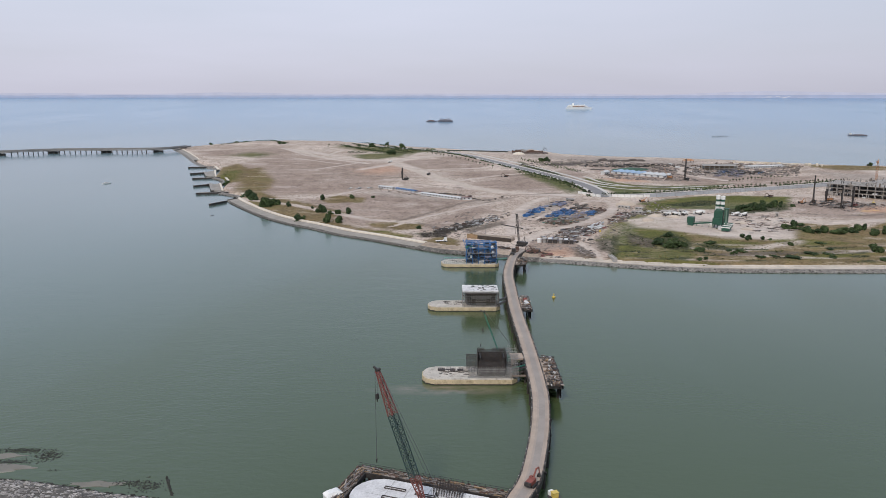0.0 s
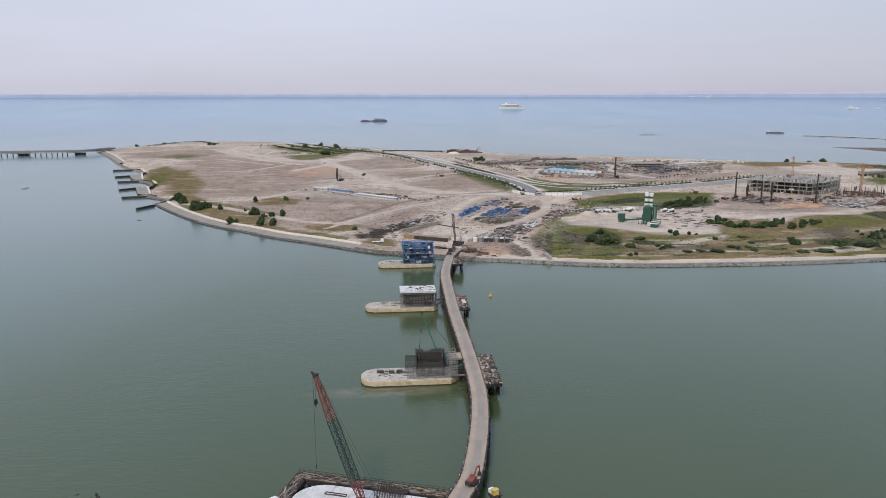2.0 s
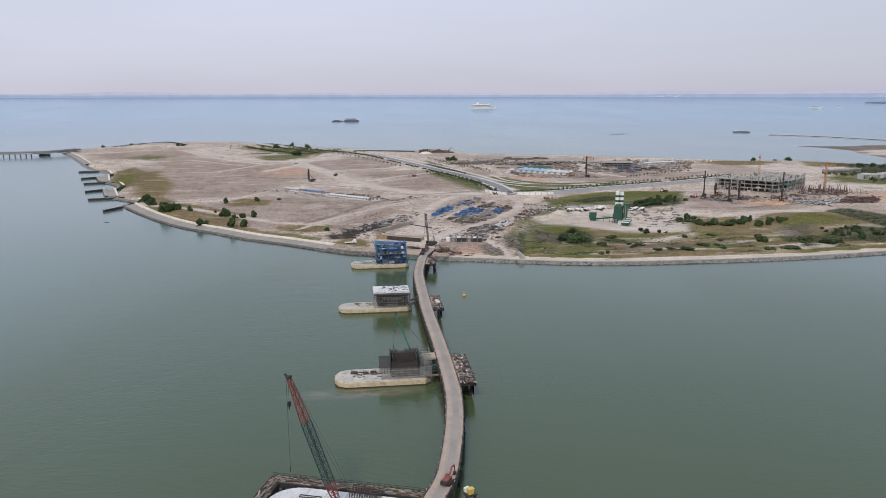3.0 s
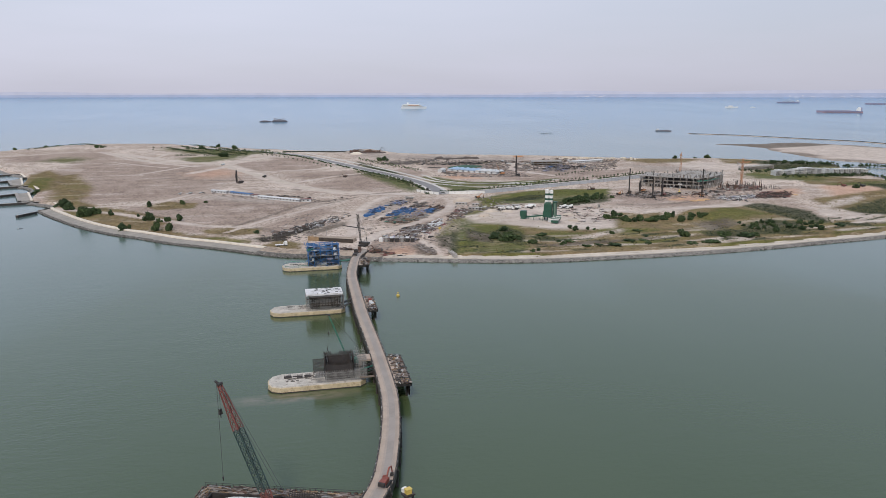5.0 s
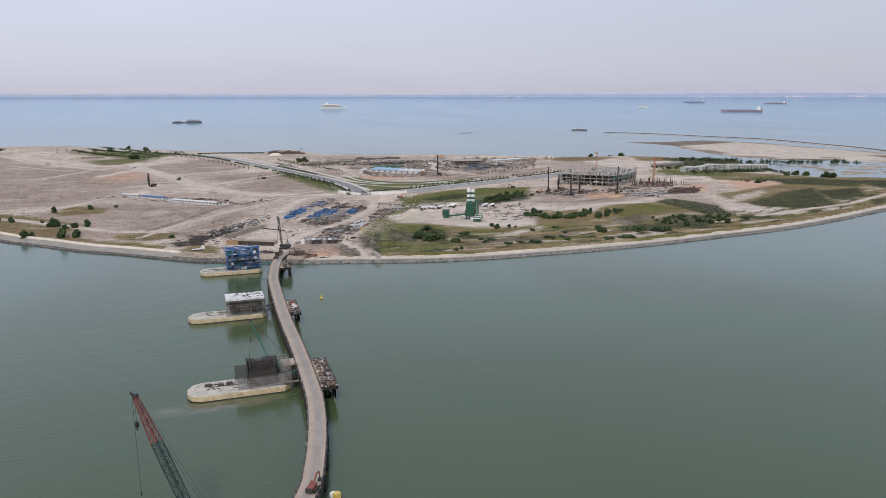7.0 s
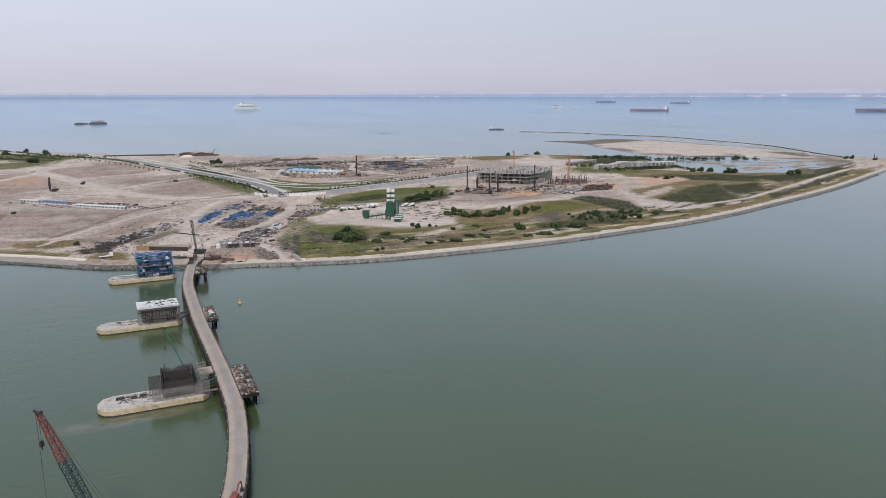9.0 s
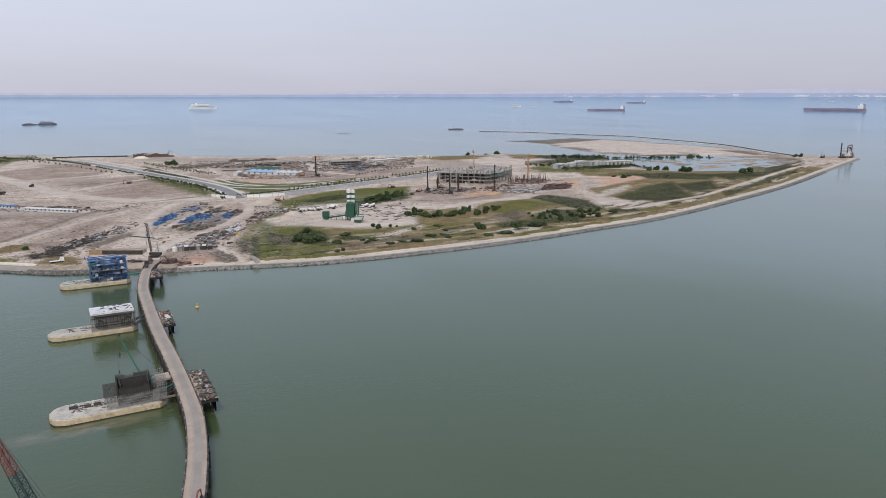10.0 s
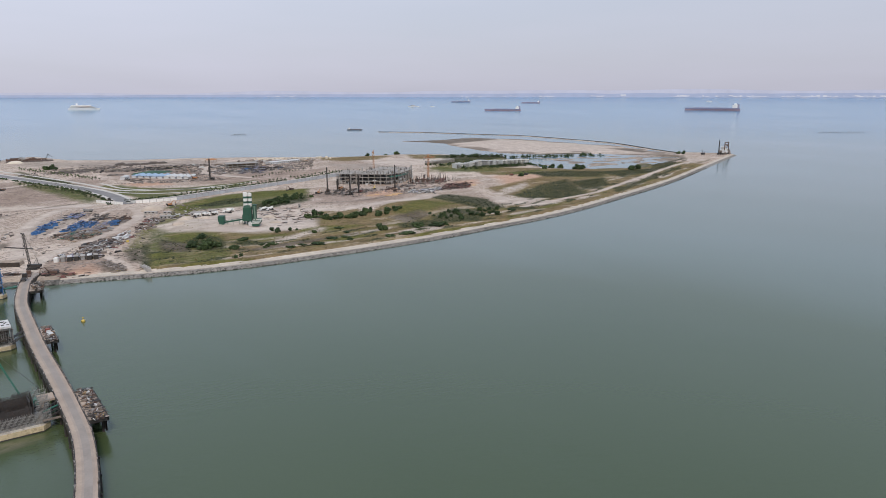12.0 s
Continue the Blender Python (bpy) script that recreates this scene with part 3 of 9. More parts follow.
zone("lime", 5, [(322, 501), (378, 540), (395, 502), (363, 493), (322, 473)])
zone("lime", 3, [(265, 406), (303, 419), (345, 417), (371, 423), (365, 414), (314, 405), (267, 395)])
zone("lime", 3, [(221, 439), (263, 449), (279, 443), (255, 428), (223, 418)])
zone("lime", 2, [(116, 418), (136, 421), (165, 411), (158, 405), (132, 407)])
zone("lime", 4, [(170, 473), (196, 478), (219, 471), (206, 460), (175, 455)])
zone("lime", 4, [(225, 483), (249, 483), (275, 469), (261, 462), (226, 466)])
zone("lime", 6, [(-277, 872), (-284, 954), (-268, 940), (-245, 848), (-251, 814)])
zone("lime", 2, [(392, 434), (451, 451), (493, 463), (492, 455), (442, 441), (383, 420)])
zone("lime", 3, [(-55, 509), (-39, 511), (-19, 488), (-33, 488)])
zone("olive", 8, [(-302, 954), (-299, 1035), (-265, 970), (-226, 836), (-243, 792), (-272, 854)])
zone("olive", 4, [(-187, 677), (-167, 662), (-129, 608), (-92, 557), (-61, 523), (-78, 527), (-108, 547), (-137, 579), (-166, 627)])
zone("olive", 4, [(-58, 542), (-38, 555), (-17, 547), (-16, 518), (-35, 514), (-51, 525)])
zone("olive", 4, [(-17, 472), (-2, 492), (11, 480), (10, 444), (-7, 440)])
zone("olive", 5, [(-122, 677), (-103, 701), (-74, 685), (-76, 655), (-106, 648)])
zone("dark", 3, [(112, 471), (128, 509), (108, 428), (100, 417)])
zone("dark", 3, [(145, 482), (164, 507), (169, 488), (169, 468), (158, 445), (143, 448)])
zone("dark", 3, [(134, 505), (145, 481), (139, 450), (125, 465)])
zone("dark", 3, [(106, 475), (115, 486), (107, 443), (101, 444)])
zone("dark", 5, [(241, 609), (282, 640), (316, 644), (299, 608), (254, 590), (231, 584)])
zone("dark", 5, [(403, 578), (436, 564), (443, 519), (420, 462), (394, 481), (399, 524)])
zone("dark", 4, [(333, 458), (373, 482), (395, 469), (359, 425), (339, 437), (324, 439)])
zone("dark", 3, [(297, 453), (323, 458), (337, 442), (313, 432), (292, 439)])
zone("dark", 6, [(480, 521), (569, 569), (628, 587), (543, 478), (508, 475), (476, 499)])
zone("dark", 5, [(609, 566), (677, 572), (621, 517), (569, 508)])
zone("dark", 3, [(424, 467), (449, 460), (439, 444), (416, 453)])
zone("dark", 6, [(640, 673), (697, 656), (734, 611), (678, 579), (621, 622)])
zone("dark", 5, [(716, 624), (806, 603), (925, 650), (901, 623), (771, 575), (699, 564)])
zone("dark", 2, [(169, 468), (183, 467), (188, 449), (172, 448)])
zone("dark", 3, [(587, 483), (732, 547), (856, 594), (846, 583), (702, 524), (581, 471)])
zone("mud", 4, [(133, 500), (145, 477), (139, 451), (125, 463)])
zone("mud", 4, [(105, 472), (115, 481), (107, 443), (100, 444)])
zone("mud", 3, [(157, 437), (184, 439), (223, 442), (261, 445), (256, 438), (217, 432), (179, 429)])
zone("mud", 5, [(309, 482), (344, 492), (343, 471), (309, 457)])
zone("sand", 4, [(446, 516), (479, 527), (477, 488), (496, 465), (454, 457), (434, 476)])
zone("sand", 3, [(630, 511), (753, 563), (752, 547), (650, 508)])
zone("sand", 4, [(468, 540), (527, 575), (568, 596), (549, 571), (498, 539), (472, 527)])
zone("sand", 3, [(181, 447), (241, 477), (249, 480), (244, 469), (208, 448), (184, 439)])
zone("sand", 5, [(142, 557), (157, 558), (179, 587), (213, 590), (252, 584), (275, 544), (245, 486), (223, 479), (196, 488), (175, 510), (147, 525)])
zone("orange", 8, [(577, 663), (623, 686), (646, 627), (587, 582), (529, 586)])
zone("mud", 3, [(15, 514), (29, 533), (52, 558), (54, 547), (32, 519), (17, 501)])
zone("mud", 3, [(-17, 501), (3, 505), (2, 490), (-14, 488)])
zone("dry", 8, [(-71, 1073), (15, 1144), (43, 1056), (61, 980), (-30, 971), (-55, 1011)])
zone("dry", 8, [(29, 794), (64, 838), (107, 833), (91, 750), (40, 759)])
zone("dry", 14, [(-265, 970), (-207, 986), (-138, 941), (-96, 837), (-135, 754), (-177, 705), (-218, 772)])
zone("dry", 8, [(-73, 678), (-24, 678), (24, 649), (-11, 591), (-38, 557), (-57, 571)])
zone("dry", 5, [(-19, 542), (8, 585), (38, 622), (32, 597), (7, 552), (-10, 532)])
zone("lime", 7, [(649, 881), (751, 881), (824, 826), (721, 757), (668, 735), (586, 758), (577, 784)])
zone("dark", 6, [(661, 883), (765, 912), (921, 869), (970, 832), (933, 800), (832, 834), (745, 846), (641, 829)])
zone("dark", 4, [(656, 807), (688, 782), (734, 770), (698, 733), (655, 745), (619, 762)])
zone("olive", 8, [(673, 994), (719, 960), (680, 908), (626, 910)])
zone("sand", 10, [(559, 948), (636, 940), (656, 876), (599, 828), (539, 852)])
zone("mud", 3, [(-7, 507), (7, 528), (30, 555), (32, 542), (11, 514), (-4, 499)])
zone("mud", 3, [(-17, 501), (3, 505), (3, 488), (-14, 486)])
zone("olive", 4, [(624, 768), (695, 696), (708, 667), (663, 664), (592, 717)])
zone("dark", 4, [(866, 649), (978, 684), (989, 676), (908, 640), (828, 615)])
zone("grass", 5, [(175, 635), (210, 676), (251, 693), (297, 701), (342, 696), (309, 629), (263, 609), (222, 614), (186, 610)])
zone("dark", 3, [(200, 639), (243, 669), (263, 664), (247, 638), (217, 627)])
zone("grass", 4, [(176, 850), (190, 816), (227, 776), (292, 786), (328, 800), (297, 762), (263, 744), (215, 737), (181, 727), (165, 767)])
zone("mud", 9, [(889, 1347), (993, 1348), (1121, 1338), (1120, 1254), (1024, 1221), (907, 1192), (891, 1272)])
zone("mud", 8, [(1075, 905), (1110, 880), (1075, 800), (1045, 800)])
zone("dry", 5, [(232, 520), (272, 530), (276, 575), (240, 588), (222, 556)])
zone("gravel", 4, [(215, 498), (262, 505), (268, 540), (226, 532)])
zone("dry", 4, [(152, 552), (172, 560), (190, 572), (176, 586), (158, 576)])
zone("dry", 5, [(52, 470), (69, 491), (91, 491), (101, 452), (104, 417), (86, 421), (54, 435)])
zone("mud", 3, [(84, 453), (94, 461), (99, 442), (94, 422), (84, 426)])
zone("gravel", 6, [(59, 597), (93, 648), (118, 666), (99, 611), (65, 554)])
zone("olive", 5, [(-197, 690), (-162, 638), (-125, 595), (-86, 546), (-63, 512), (-89, 570), (-80, 592), (-121, 643), (-160, 686), (-196, 738)])
zone("olive", 10, [(-272, 948), (-250, 979), (-193, 811), (-182, 719), (-207, 713)])

CELL = 3.5
gx, gy = np.meshgrid(np.arange(-600, 1300, CELL), np.arange(385, 1740, CELL))
coast_line = [(p.x, p.y) for p in curve_through(SHORE, 12)]
main_land = depth_in(gx, gy, coast_line + BACK)
spit_land = depth_in(gx, gy, SPIT)
lagoon_in = depth_in(gx, gy, LAGOON)
bar = np.full(gx.shape, -1e9)
for (ax, ay), (bx, by) in zip(SPIT_BAR, SPIT_BAR[1:]):
    t = np.clip(((gx - ax) * (bx - ax) + (gy - ay) * (by - ay)) / ((bx - ax) ** 2 + (by - ay) ** 2), 0, 1)
    bar = np.maximum(bar, 7 - np.hypot(gx - ax - t * (bx - ax), gy - ay - t * (by - ay)))
wob = np.array([noise.noise((x * 0.02, y * 0.02, 0)) for x, y in zip(gx.ravel(), gy.ravel())]).reshape(gx.shape)
fine = np.array([noise.noise((x * 0.11, y * 0.11, 7)) for x, y in zip(gx.ravel(), gy.ravel())]).reshape(gx.shape)
height = np.clip((main_land - 8.4) * 0.85, -2, 3.0) + np.where(main_land > 17, 0.35 * wob + 0.2 * fine, 0)
height = np.where(lagoon_in > -8, np.minimum(height, np.clip(-lagoon_in * 0.35 + 0.5 * wob - 0.2, -1.2, 3)), height)
flats = np.array([noise.noise((x * 0.02, y * 0.045, 5)) + 0.6 * noise.noise((x * 0.06, y * 0.12, 8)) for x, y in zip(gx.ravel(), gy.ravel())]).reshape(gx.shape)
mud_bars = (lagoon_in > 0) * np.clip((flats + (gx - 930) * 0.0022) * 1.1, -1, 0.22)
height = np.where(lagoon_in > 0, np.maximum(height, mud_bars), height)
height = np.maximum(height, np.clip((spit_land + 14 * wob) * 0.05, -2, 1.1) + 0.15 * fine)
height = np.maximum(height, np.clip(bar * 0.4, -2, 0.6))
layers = {k: np.zeros(gx.shape) for k in ("dry", "orange", "grass", "olive", "sand", "dark", "gravel", "lime", "mud")}
for kind, soft, outline in ZONES:
    d = depth_in(gx, gy, outline)
    layers[kind] = np.maximum(layers[kind], np.clip(0.5 + d / (2.4 * soft), 0, 1))
layers["sand"] = np.maximum(layers["sand"], np.clip((spit_land - 6) / 40, 0, 1.0))
layers["mud"] = np.maximum(layers["mud"], np.clip((spit_land + 12) / 10, 0, 1) * np.clip((30 + 60 * wob - spit_land) / 30, 0, 0.6))
layers["mud"] = np.maximum(layers["mud"], 0.55 * (lagoon_in > 0))
layers["mud"] = np.maximum(layers["mud"], np.clip(0.9 - np.abs(lagoon_in + 8 + 8 * wob) / 14, 0, 0.8))
AVENUE = [(-160, 1420), (-90, 1358), (-24, 1287), (35, 1200), (82, 1056), (118, 936), (141, 858), (156, 790), (160, 738), (157, 690)]
EAST_ROAD = [(160, 704), (180, 703), (216, 711), (262, 729), (311, 748), (362, 767), (418, 793), (471, 820)]
AVENUE_PATH = [(47, 1247), (87, 1123), (125, 997), (155, 887), (177, 796), (215, 771), (278, 757)]
LAWN_PATH = [(168, 782), (200, 748), (250, 742), (300, 752)]
# worn sand tracks between the plots: (half width, points)
TRACKS = []


def track(half, points):
    TRACKS.append((half, points))


track(5, [(-76, 1020), (-56, 1112), (-38, 1235), (17, 1301)])
track(7, [(-109, 956), (-69, 1037), (-17, 887), (10, 794), (67, 719)])
track(4, [(-33, 949), (51, 972), (100, 1038)])
track(4, [(11, 816), (67, 881), (114, 914)])
track(4, [(-304, 1354), (-222, 1174), (-159, 1092), (-110, 1037)])
track(3, [(-170, 955), (-120, 1054), (-81, 1092)])
track(2, [(-40, 528), (-11, 579), (34, 635), (63, 678)])
track(3, [(-303, 1110), (-237, 1131), (-151, 1036)])
track(3, [(-170, 677), (-139, 685), (-109, 701), (-86, 745)])
track(4.5, [(48, 453), (57, 479), (68, 500), (82, 516), (98, 532), (114, 552), (129, 575), (142, 596), (155, 634), (158, 665)])
track(2.6, [(72, 562), (97, 603), (124, 643), (137, 661)])
track(9, [(273, 560), (297, 542), (331, 540), (370, 545), (417, 572)])
track(11, [(-272, 1312), (-215, 1224), (-125, 1094), (-73, 1094), (-22, 1177), (47, 1247)])
track(10, [(-81, 1084), (-33, 943), (-3, 839), (29, 765), (68, 719), (123, 702)])
track(2.5, [(92, 470), (96, 443), (97, 424)])
track(3.2, [(996, 645), (892, 619), (753, 563), (640, 516), (557, 484), (507, 476), (466, 465), (437, 461)])
track(5, [(50, 500), (54, 545), (64, 600), (80, 650), (104, 690)])
track(4, [(-200, 680), (-140, 640), (-60, 560), (-20, 545)])
track(5, [(330, 830), (300, 900), (330, 980), (420, 1010)])
belt = np.clip((main_land - 8.5) / 2.5, 0, 1) * np.clip((62 - main_land) / 16, 0, 1) * np.clip((gx - 106) / 8, 0, 1) * np.clip((960 - gx) / 60, 0, 1) * (gy < 660)
layers["olive"] = np.maximum(layers["olive"], 0.95 * belt)
# drifts of sand and low scrub lying along the shore
along = np.array([noise.noise((x * 0.018, d * 0.12, 3)) for x, d in zip(gx.ravel(), main_land.ravel())]).reshape(gx.shape)
tufts = np.array([noise.noise((x * 0.045, d * 0.2, 11)) for x, d in zip(gx.ravel(), main_land.ravel())]).reshape(gx.shape)
shore_band = np.clip((main_land - 14) / 4, 0, 1) * np.clip((85 - main_land) / 30, 0, 1) * (gx > 112) * (gx < 1000) * (gy < 670)
layers["sand"] = np.maximum(layers["sand"], shore_band * np.clip((along - 0.06) * 3.6, 0, 0.85) * (gx > 140))
layers["dark"] = np.maximum(layers["dark"], shore_band * np.clip((tufts - 0.12) * 4.5, 0, 0.9))
layers["lime"] = np.maximum(layers["lime"], shore_band * np.clip((-along - 0.15) * 3.0, 0, 0.45))
green_head = np.clip(0.5 + depth_in(gx, gy, [(106, 424), (114, 480), (136, 540), (172, 592), (186, 570), (172, 515), (172, 465), (150, 412)]) / 10, 0, 1)
layers["lime"] *= 1 - 0.35 * green_head
layers["grass"] = np.maximum(layers["grass"], 0.75 * green_head)
west_belt = np.clip((main_land - 12) / 3, 0, 1) * np.clip((30 - main_land) / 10, 0, 1) * (gx < -20) * (gx > -215) * (gy < 730)
layers["olive"] = np.maximum(layers["olive"], 0.75 * west_belt)
layers["gravel"] = np.maximum(layers["gravel"], np.clip((spit_land + 4) / 14, 0, 1) * np.clip((34 - spit_land) / 40, 0, 0.5))
MOUNDS = [(170, 545, 22, 3.0), (262, 560, 18, 1.5), (186, 632, 12, 3.2), (385, 600, 26, 2.0), (330, 540, 40, 1.5), (360, 515, 45, 3.0),
          (60, 1150, 40, 1.5), (300, 1010, 35, 2.5)]
for mx, my, mr, mh in MOUNDS:
    height += mh * np.exp(-((gx - mx) ** 2 + (gy - my) ** 2) / (mr * mr))




def from_line(px, py, points):
    best = np.full(px.shape, 1e9)
    for (ax, ay), (bx, by) in zip(points, points[1:]):
        t = np.clip(((px - ax) * (bx - ax) + (py - ay) * (by - ay)) / ((bx - ax) ** 2 + (by - ay) ** 2), 0, 1)
        best = np.minimum(best, np.hypot(px - ax - t * (bx - ax), py - ay - t * (by - ay)))
    return best


for half, points in TRACKS:
    mask = np.clip((half * 1.5 - from_line(gx, gy, points)) / half, 0, 1)
    layers["sand"] = np.maximum(layers["sand"], mask * 0.85)
    for k in ("grass", "olive", "dark", "dry", "lime", "mud"):
        layers[k] *= 1 - mask
DITCHES = [[(-37, 550), (-20, 579), (3, 622), (24, 659), (69, 686)], [(-20, 545), (-8, 530), (5, 512)], [(40, 652), (75, 690)], [(-60, 820), (-20, 790), (20, 760)], [(-140, 900), (-60, 860), (10, 850)],
           [(10, 880), (60, 890), (110, 880)], [(60, 700), (120, 720)], [(300, 590), (340, 575), (400, 590)]]
for points in DITCHES:
    layers["mud"] = np.maximum(layers["mud"], 0.62 * np.clip((4.5 - from_line(gx, gy, points)) / 3, 0, 1))
ROAD_Z = 3.06
SAND_TRACKS = ([(-273, 1305), (-232, 1225), (-197, 1148), (-148, 1104), (-94, 1084), (-63, 1006), (-42, 950), (-17, 887), (10, 815), (38, 752), (84, 712)], [(-197, 1148), (-190, 1207), (-182, 1296)],
               [(-92, 1076), (-50, 1120), (-12, 1160), (40, 1176)])
for points in (AVENUE, EAST_ROAD, AVENUE_PATH, LAWN_PATH, *SAND_TRACKS):
    near_road = np.clip((24 - from_line(gx, gy, [(p.x, p.y) for p in curve_through(points, 20)])) / 10, 0, 1)
    height = height * (1 - near_road) + 3.0 * near_road


def ground_at(x, y):
    i = min(max(int(round((x + 600) / CELL)), 0), gx.shape[1] - 1)
    j = min(max(int(round((y - 385) / CELL)), 0), gx.shape[0] - 1)
    return float(height[j, i])


keep = height > -1.6
rows_n, cols_n = gx.shape
index = np.arange(rows_n * cols_n).reshape(rows_n, cols_n)
cell_keep = keep[:-1, :-1] | keep[1:, :-1] | keep[:-1, 1:] | keep[1:, 1:]
quads = np.stack([index[:-1, :-1], index[:-1, 1:], index[1:, 1:], index[1:, :-1]], -1)[cell_keep]
used, remap = np.unique(quads, return_inverse=True)
coords = np.stack([gx.ravel(), gy.ravel(), height.ravel()], -1)[used]
me = bpy.data.meshes.new("ground")
me.from_pydata(coords.tolist(), [], remap.reshape(-1, 4).tolist())
for k, a in layers.items():
    me.attributes.new(k, "FLOAT", "POINT").data.foreach_set("value", a.ravel()[used].astype(np.float32))
me.materials.append(GROUND)
me.shade_smooth()
tagged(new("ground", me), "bare pinkish sand with scrub and grass patches", "ground", kind="structure")


# ---- shore: rock slope, promenade and parapet ----
rng = random.Random(5)
shore = curve_through(SHORE, 4.0)
west = [p for p in shore if p.x < -17 and p.y < 680]
middle = [p for p in shore if 58 < p.x]
head_bank = [p for p in shore if -20 < p.x < 62]
upper = [p for p in shore if p.y >= 676 and p.x < 0]
rock_slope = ribbon(upper + west[:1], [(-1.5, -1.2), (0.2, 0.0), (1.8, 0.9), (3.4, 1.75), (4.6, 1.95)])
rock_slope.add(*(lambda r: (r.v, r.f))(ribbon(west, [(-1.5, -1.2), (0.2, 0.0), (1.3, 0.7), (2.6, 1.2)])))
rock_slope.add(*(lambda r: (r.v, r.f))(ribbon(head_bank, [(-1.5, -1.2), (0.2, 0.0), (1.8, 0.9), (3.4, 1.75), (4.6, 1.95)])))
rock_slope.add(*(lambda r: (r.v, r.f))(ribbon(middle, [(-1.0, -1.2), (0.8, 0.0), (2.8, 0.75), (4.8, 1.35), (6.0, 1.5)])))
solid("revetment", rock_slope, ROCK, "dark rock revetment slope along the island shore", "revetment", kind="structure")
stones, wet_stones = Shape(), Shape()
shore_side = sides_of(shore)
for p, n in zip(shore, shore_side):
    if p.y > 900 or p.x > 900:
        continue
    d = Vector((n.y, -n.x, 0))
    inland, rise = (0.8, 0.36) if p.x > 58 else (0.0, 0.52)
    for off in (0.2, 1.1, 2.1) if p.x < -17 else (0.2, 1.1, 2.1, 3.1):
        for k in range(3):
            q = p + n * (off + inland + rng.uniform(-0.5, 0.5)) + d * (k * 1.33 + rng.uniform(-0.5, 0.5))
            r = rng.uniform(0.4, 0.8)
            (wet_stones if off < 0.5 else stones).lump(q.x, q.y, off * rise - 0.15, r, r * rng.uniform(0.7, 1.2), r * rng.uniform(0.5, 0.9), rng, 0.3, 5)
solid("revetment_stone_wet", wet_stones, WEED_ROCK, "dark wet armour stones at the tide line", "rocks", kind="stuff")
solid("revetment_stone", stones, ROCK, "tumbled grey armour stones on the shore slope", "rocks", kind="stuff")
solid("promenade", ribbon(middle, [(5.4, 0.9), (5.5, 1.75), (6.0, 1.75), (6.1, 1.6), (9.6, 1.7), (9.7, 2.0), (10.1, 2.0), (10.2, 1.8), (10.9, 2.05), (11.6, 2.3)]), PROMENADE,
      "pale sandy concrete walk along the shore", "promenade", kind="structure")
solid("shore_head", ribbon(head_bank, [(3.6, 1.6), (6.0, 2.2), (10, 2.9), (15, 2.95)]), EARTH, "trodden sand bank at the jetty head", "bank", kind="structure")
solid("promenade_west", ribbon(west, [(2.2, 0.5), (2.3, 1.25), (10.0, 2.3), (10.1, 2.0)]), BERM,
      "grey concrete berm behind the rock slope", "promenade", kind="structure")
solid("parapet_west", ribbon(west, [(10.0, 2.0), (10.1, 3.1), (10.4, 3.3), (12.6, 3.3), (12.8, 2.0)]), CREAM,
      "cream concrete flood wall along the berm", "flood wall", kind="structure")
north = [p for p in shore if p.x < -386]
solid("promenade_north", ribbon(north, [(3.8, 1.4), (3.9, 2.0), (11.9, 2.6)]), BERM,
      "grey concrete slope at the bridge landing", "promenade", kind="structure")
solid("parapet_north", ribbon(north, [(11.8, 1.8), (11.9, 3.4), (14.0, 3.4), (14.2, 2.0)]), CREAM,
      "pale concrete sea wall at the bridge landing", "promenade", kind="structure")

bar_line = curve_through(SPIT_BAR, 6.0)
solid("rock_bund", ribbon(bar_line, [(-4.5, -1.0), (-1.4, 1.5), (1.4, 1.6), (4.5, -1.0)]), WEED_ROCK, "long dark rock bund round the sand spit", "bund", kind="structure")

solid("rock_bund_back", ribbon(curve_through([(8, 1282), (60, 1274), (114, 1258)], 8), [(-9, 0.5), (-3, 4.4), (3, 4.4), (9, 0.5)]), WEED_ROCK, "dark rock bund on the back shore", "bund", kind="structure")

# ---- marina breakwaters ----
def wall_run(shape, points, wide, z0, z1):
    """Upright blocks of a wall end to end along a line."""
    for (ax, ay), (bx, by) in zip(points, points[1:]):
        shape.box((ax + bx) / 2, (ay + by) / 2, z0, math.hypot(bx - ax, by - ay) + wide * 0.8, wide, z1 - z0, math.degrees(math.atan2(by - ay, bx - ax)))
    return shape


GROYNES = [[(-356, 996), (-321.5, 1004), (-303, 959)], [(-325, 915), (-311, 926), (-292, 878)], [(-303.5, 861), (-268, 872), (-252.5, 833)],
           [(-277, 788), (-263.5, 801), (-243, 744)], [(-253.5, 726.5), (-214, 738), (-193, 695)], [(-215.5, 652), (-207.5, 670)]]
for corners in GROYNES:
    g = thing("breakwater", pose(0, 0, 0), "dark concrete breakwater wall standing in the sea", "breakwater", "marina breakwaters")
    part("wall", wall_run(Shape(), corners[:2], 2.6, -1.5, 1.9), DARK_STEEL, g, "dark wet wall standing in the sea")
    part("cap", wall_run(Shape(), corners[:2], 1.2, 1.9, 2.15), SITE_CONCRETE, g, "weathered concrete cap")
    if len(corners) > 2:
        part("return_wall", wall_run(Shape(), corners[1:], 2.4, -1.5, 2.2), DARK_STEEL, g)
        part("pale_cap", wall_run(Shape(), corners[1:], 2.8, 2.2, 2.7), CREAM if corners[0][0] in (-356, -303.5, -253.5) else SITE_CONCRETE, g, "concrete cap of the return wall")
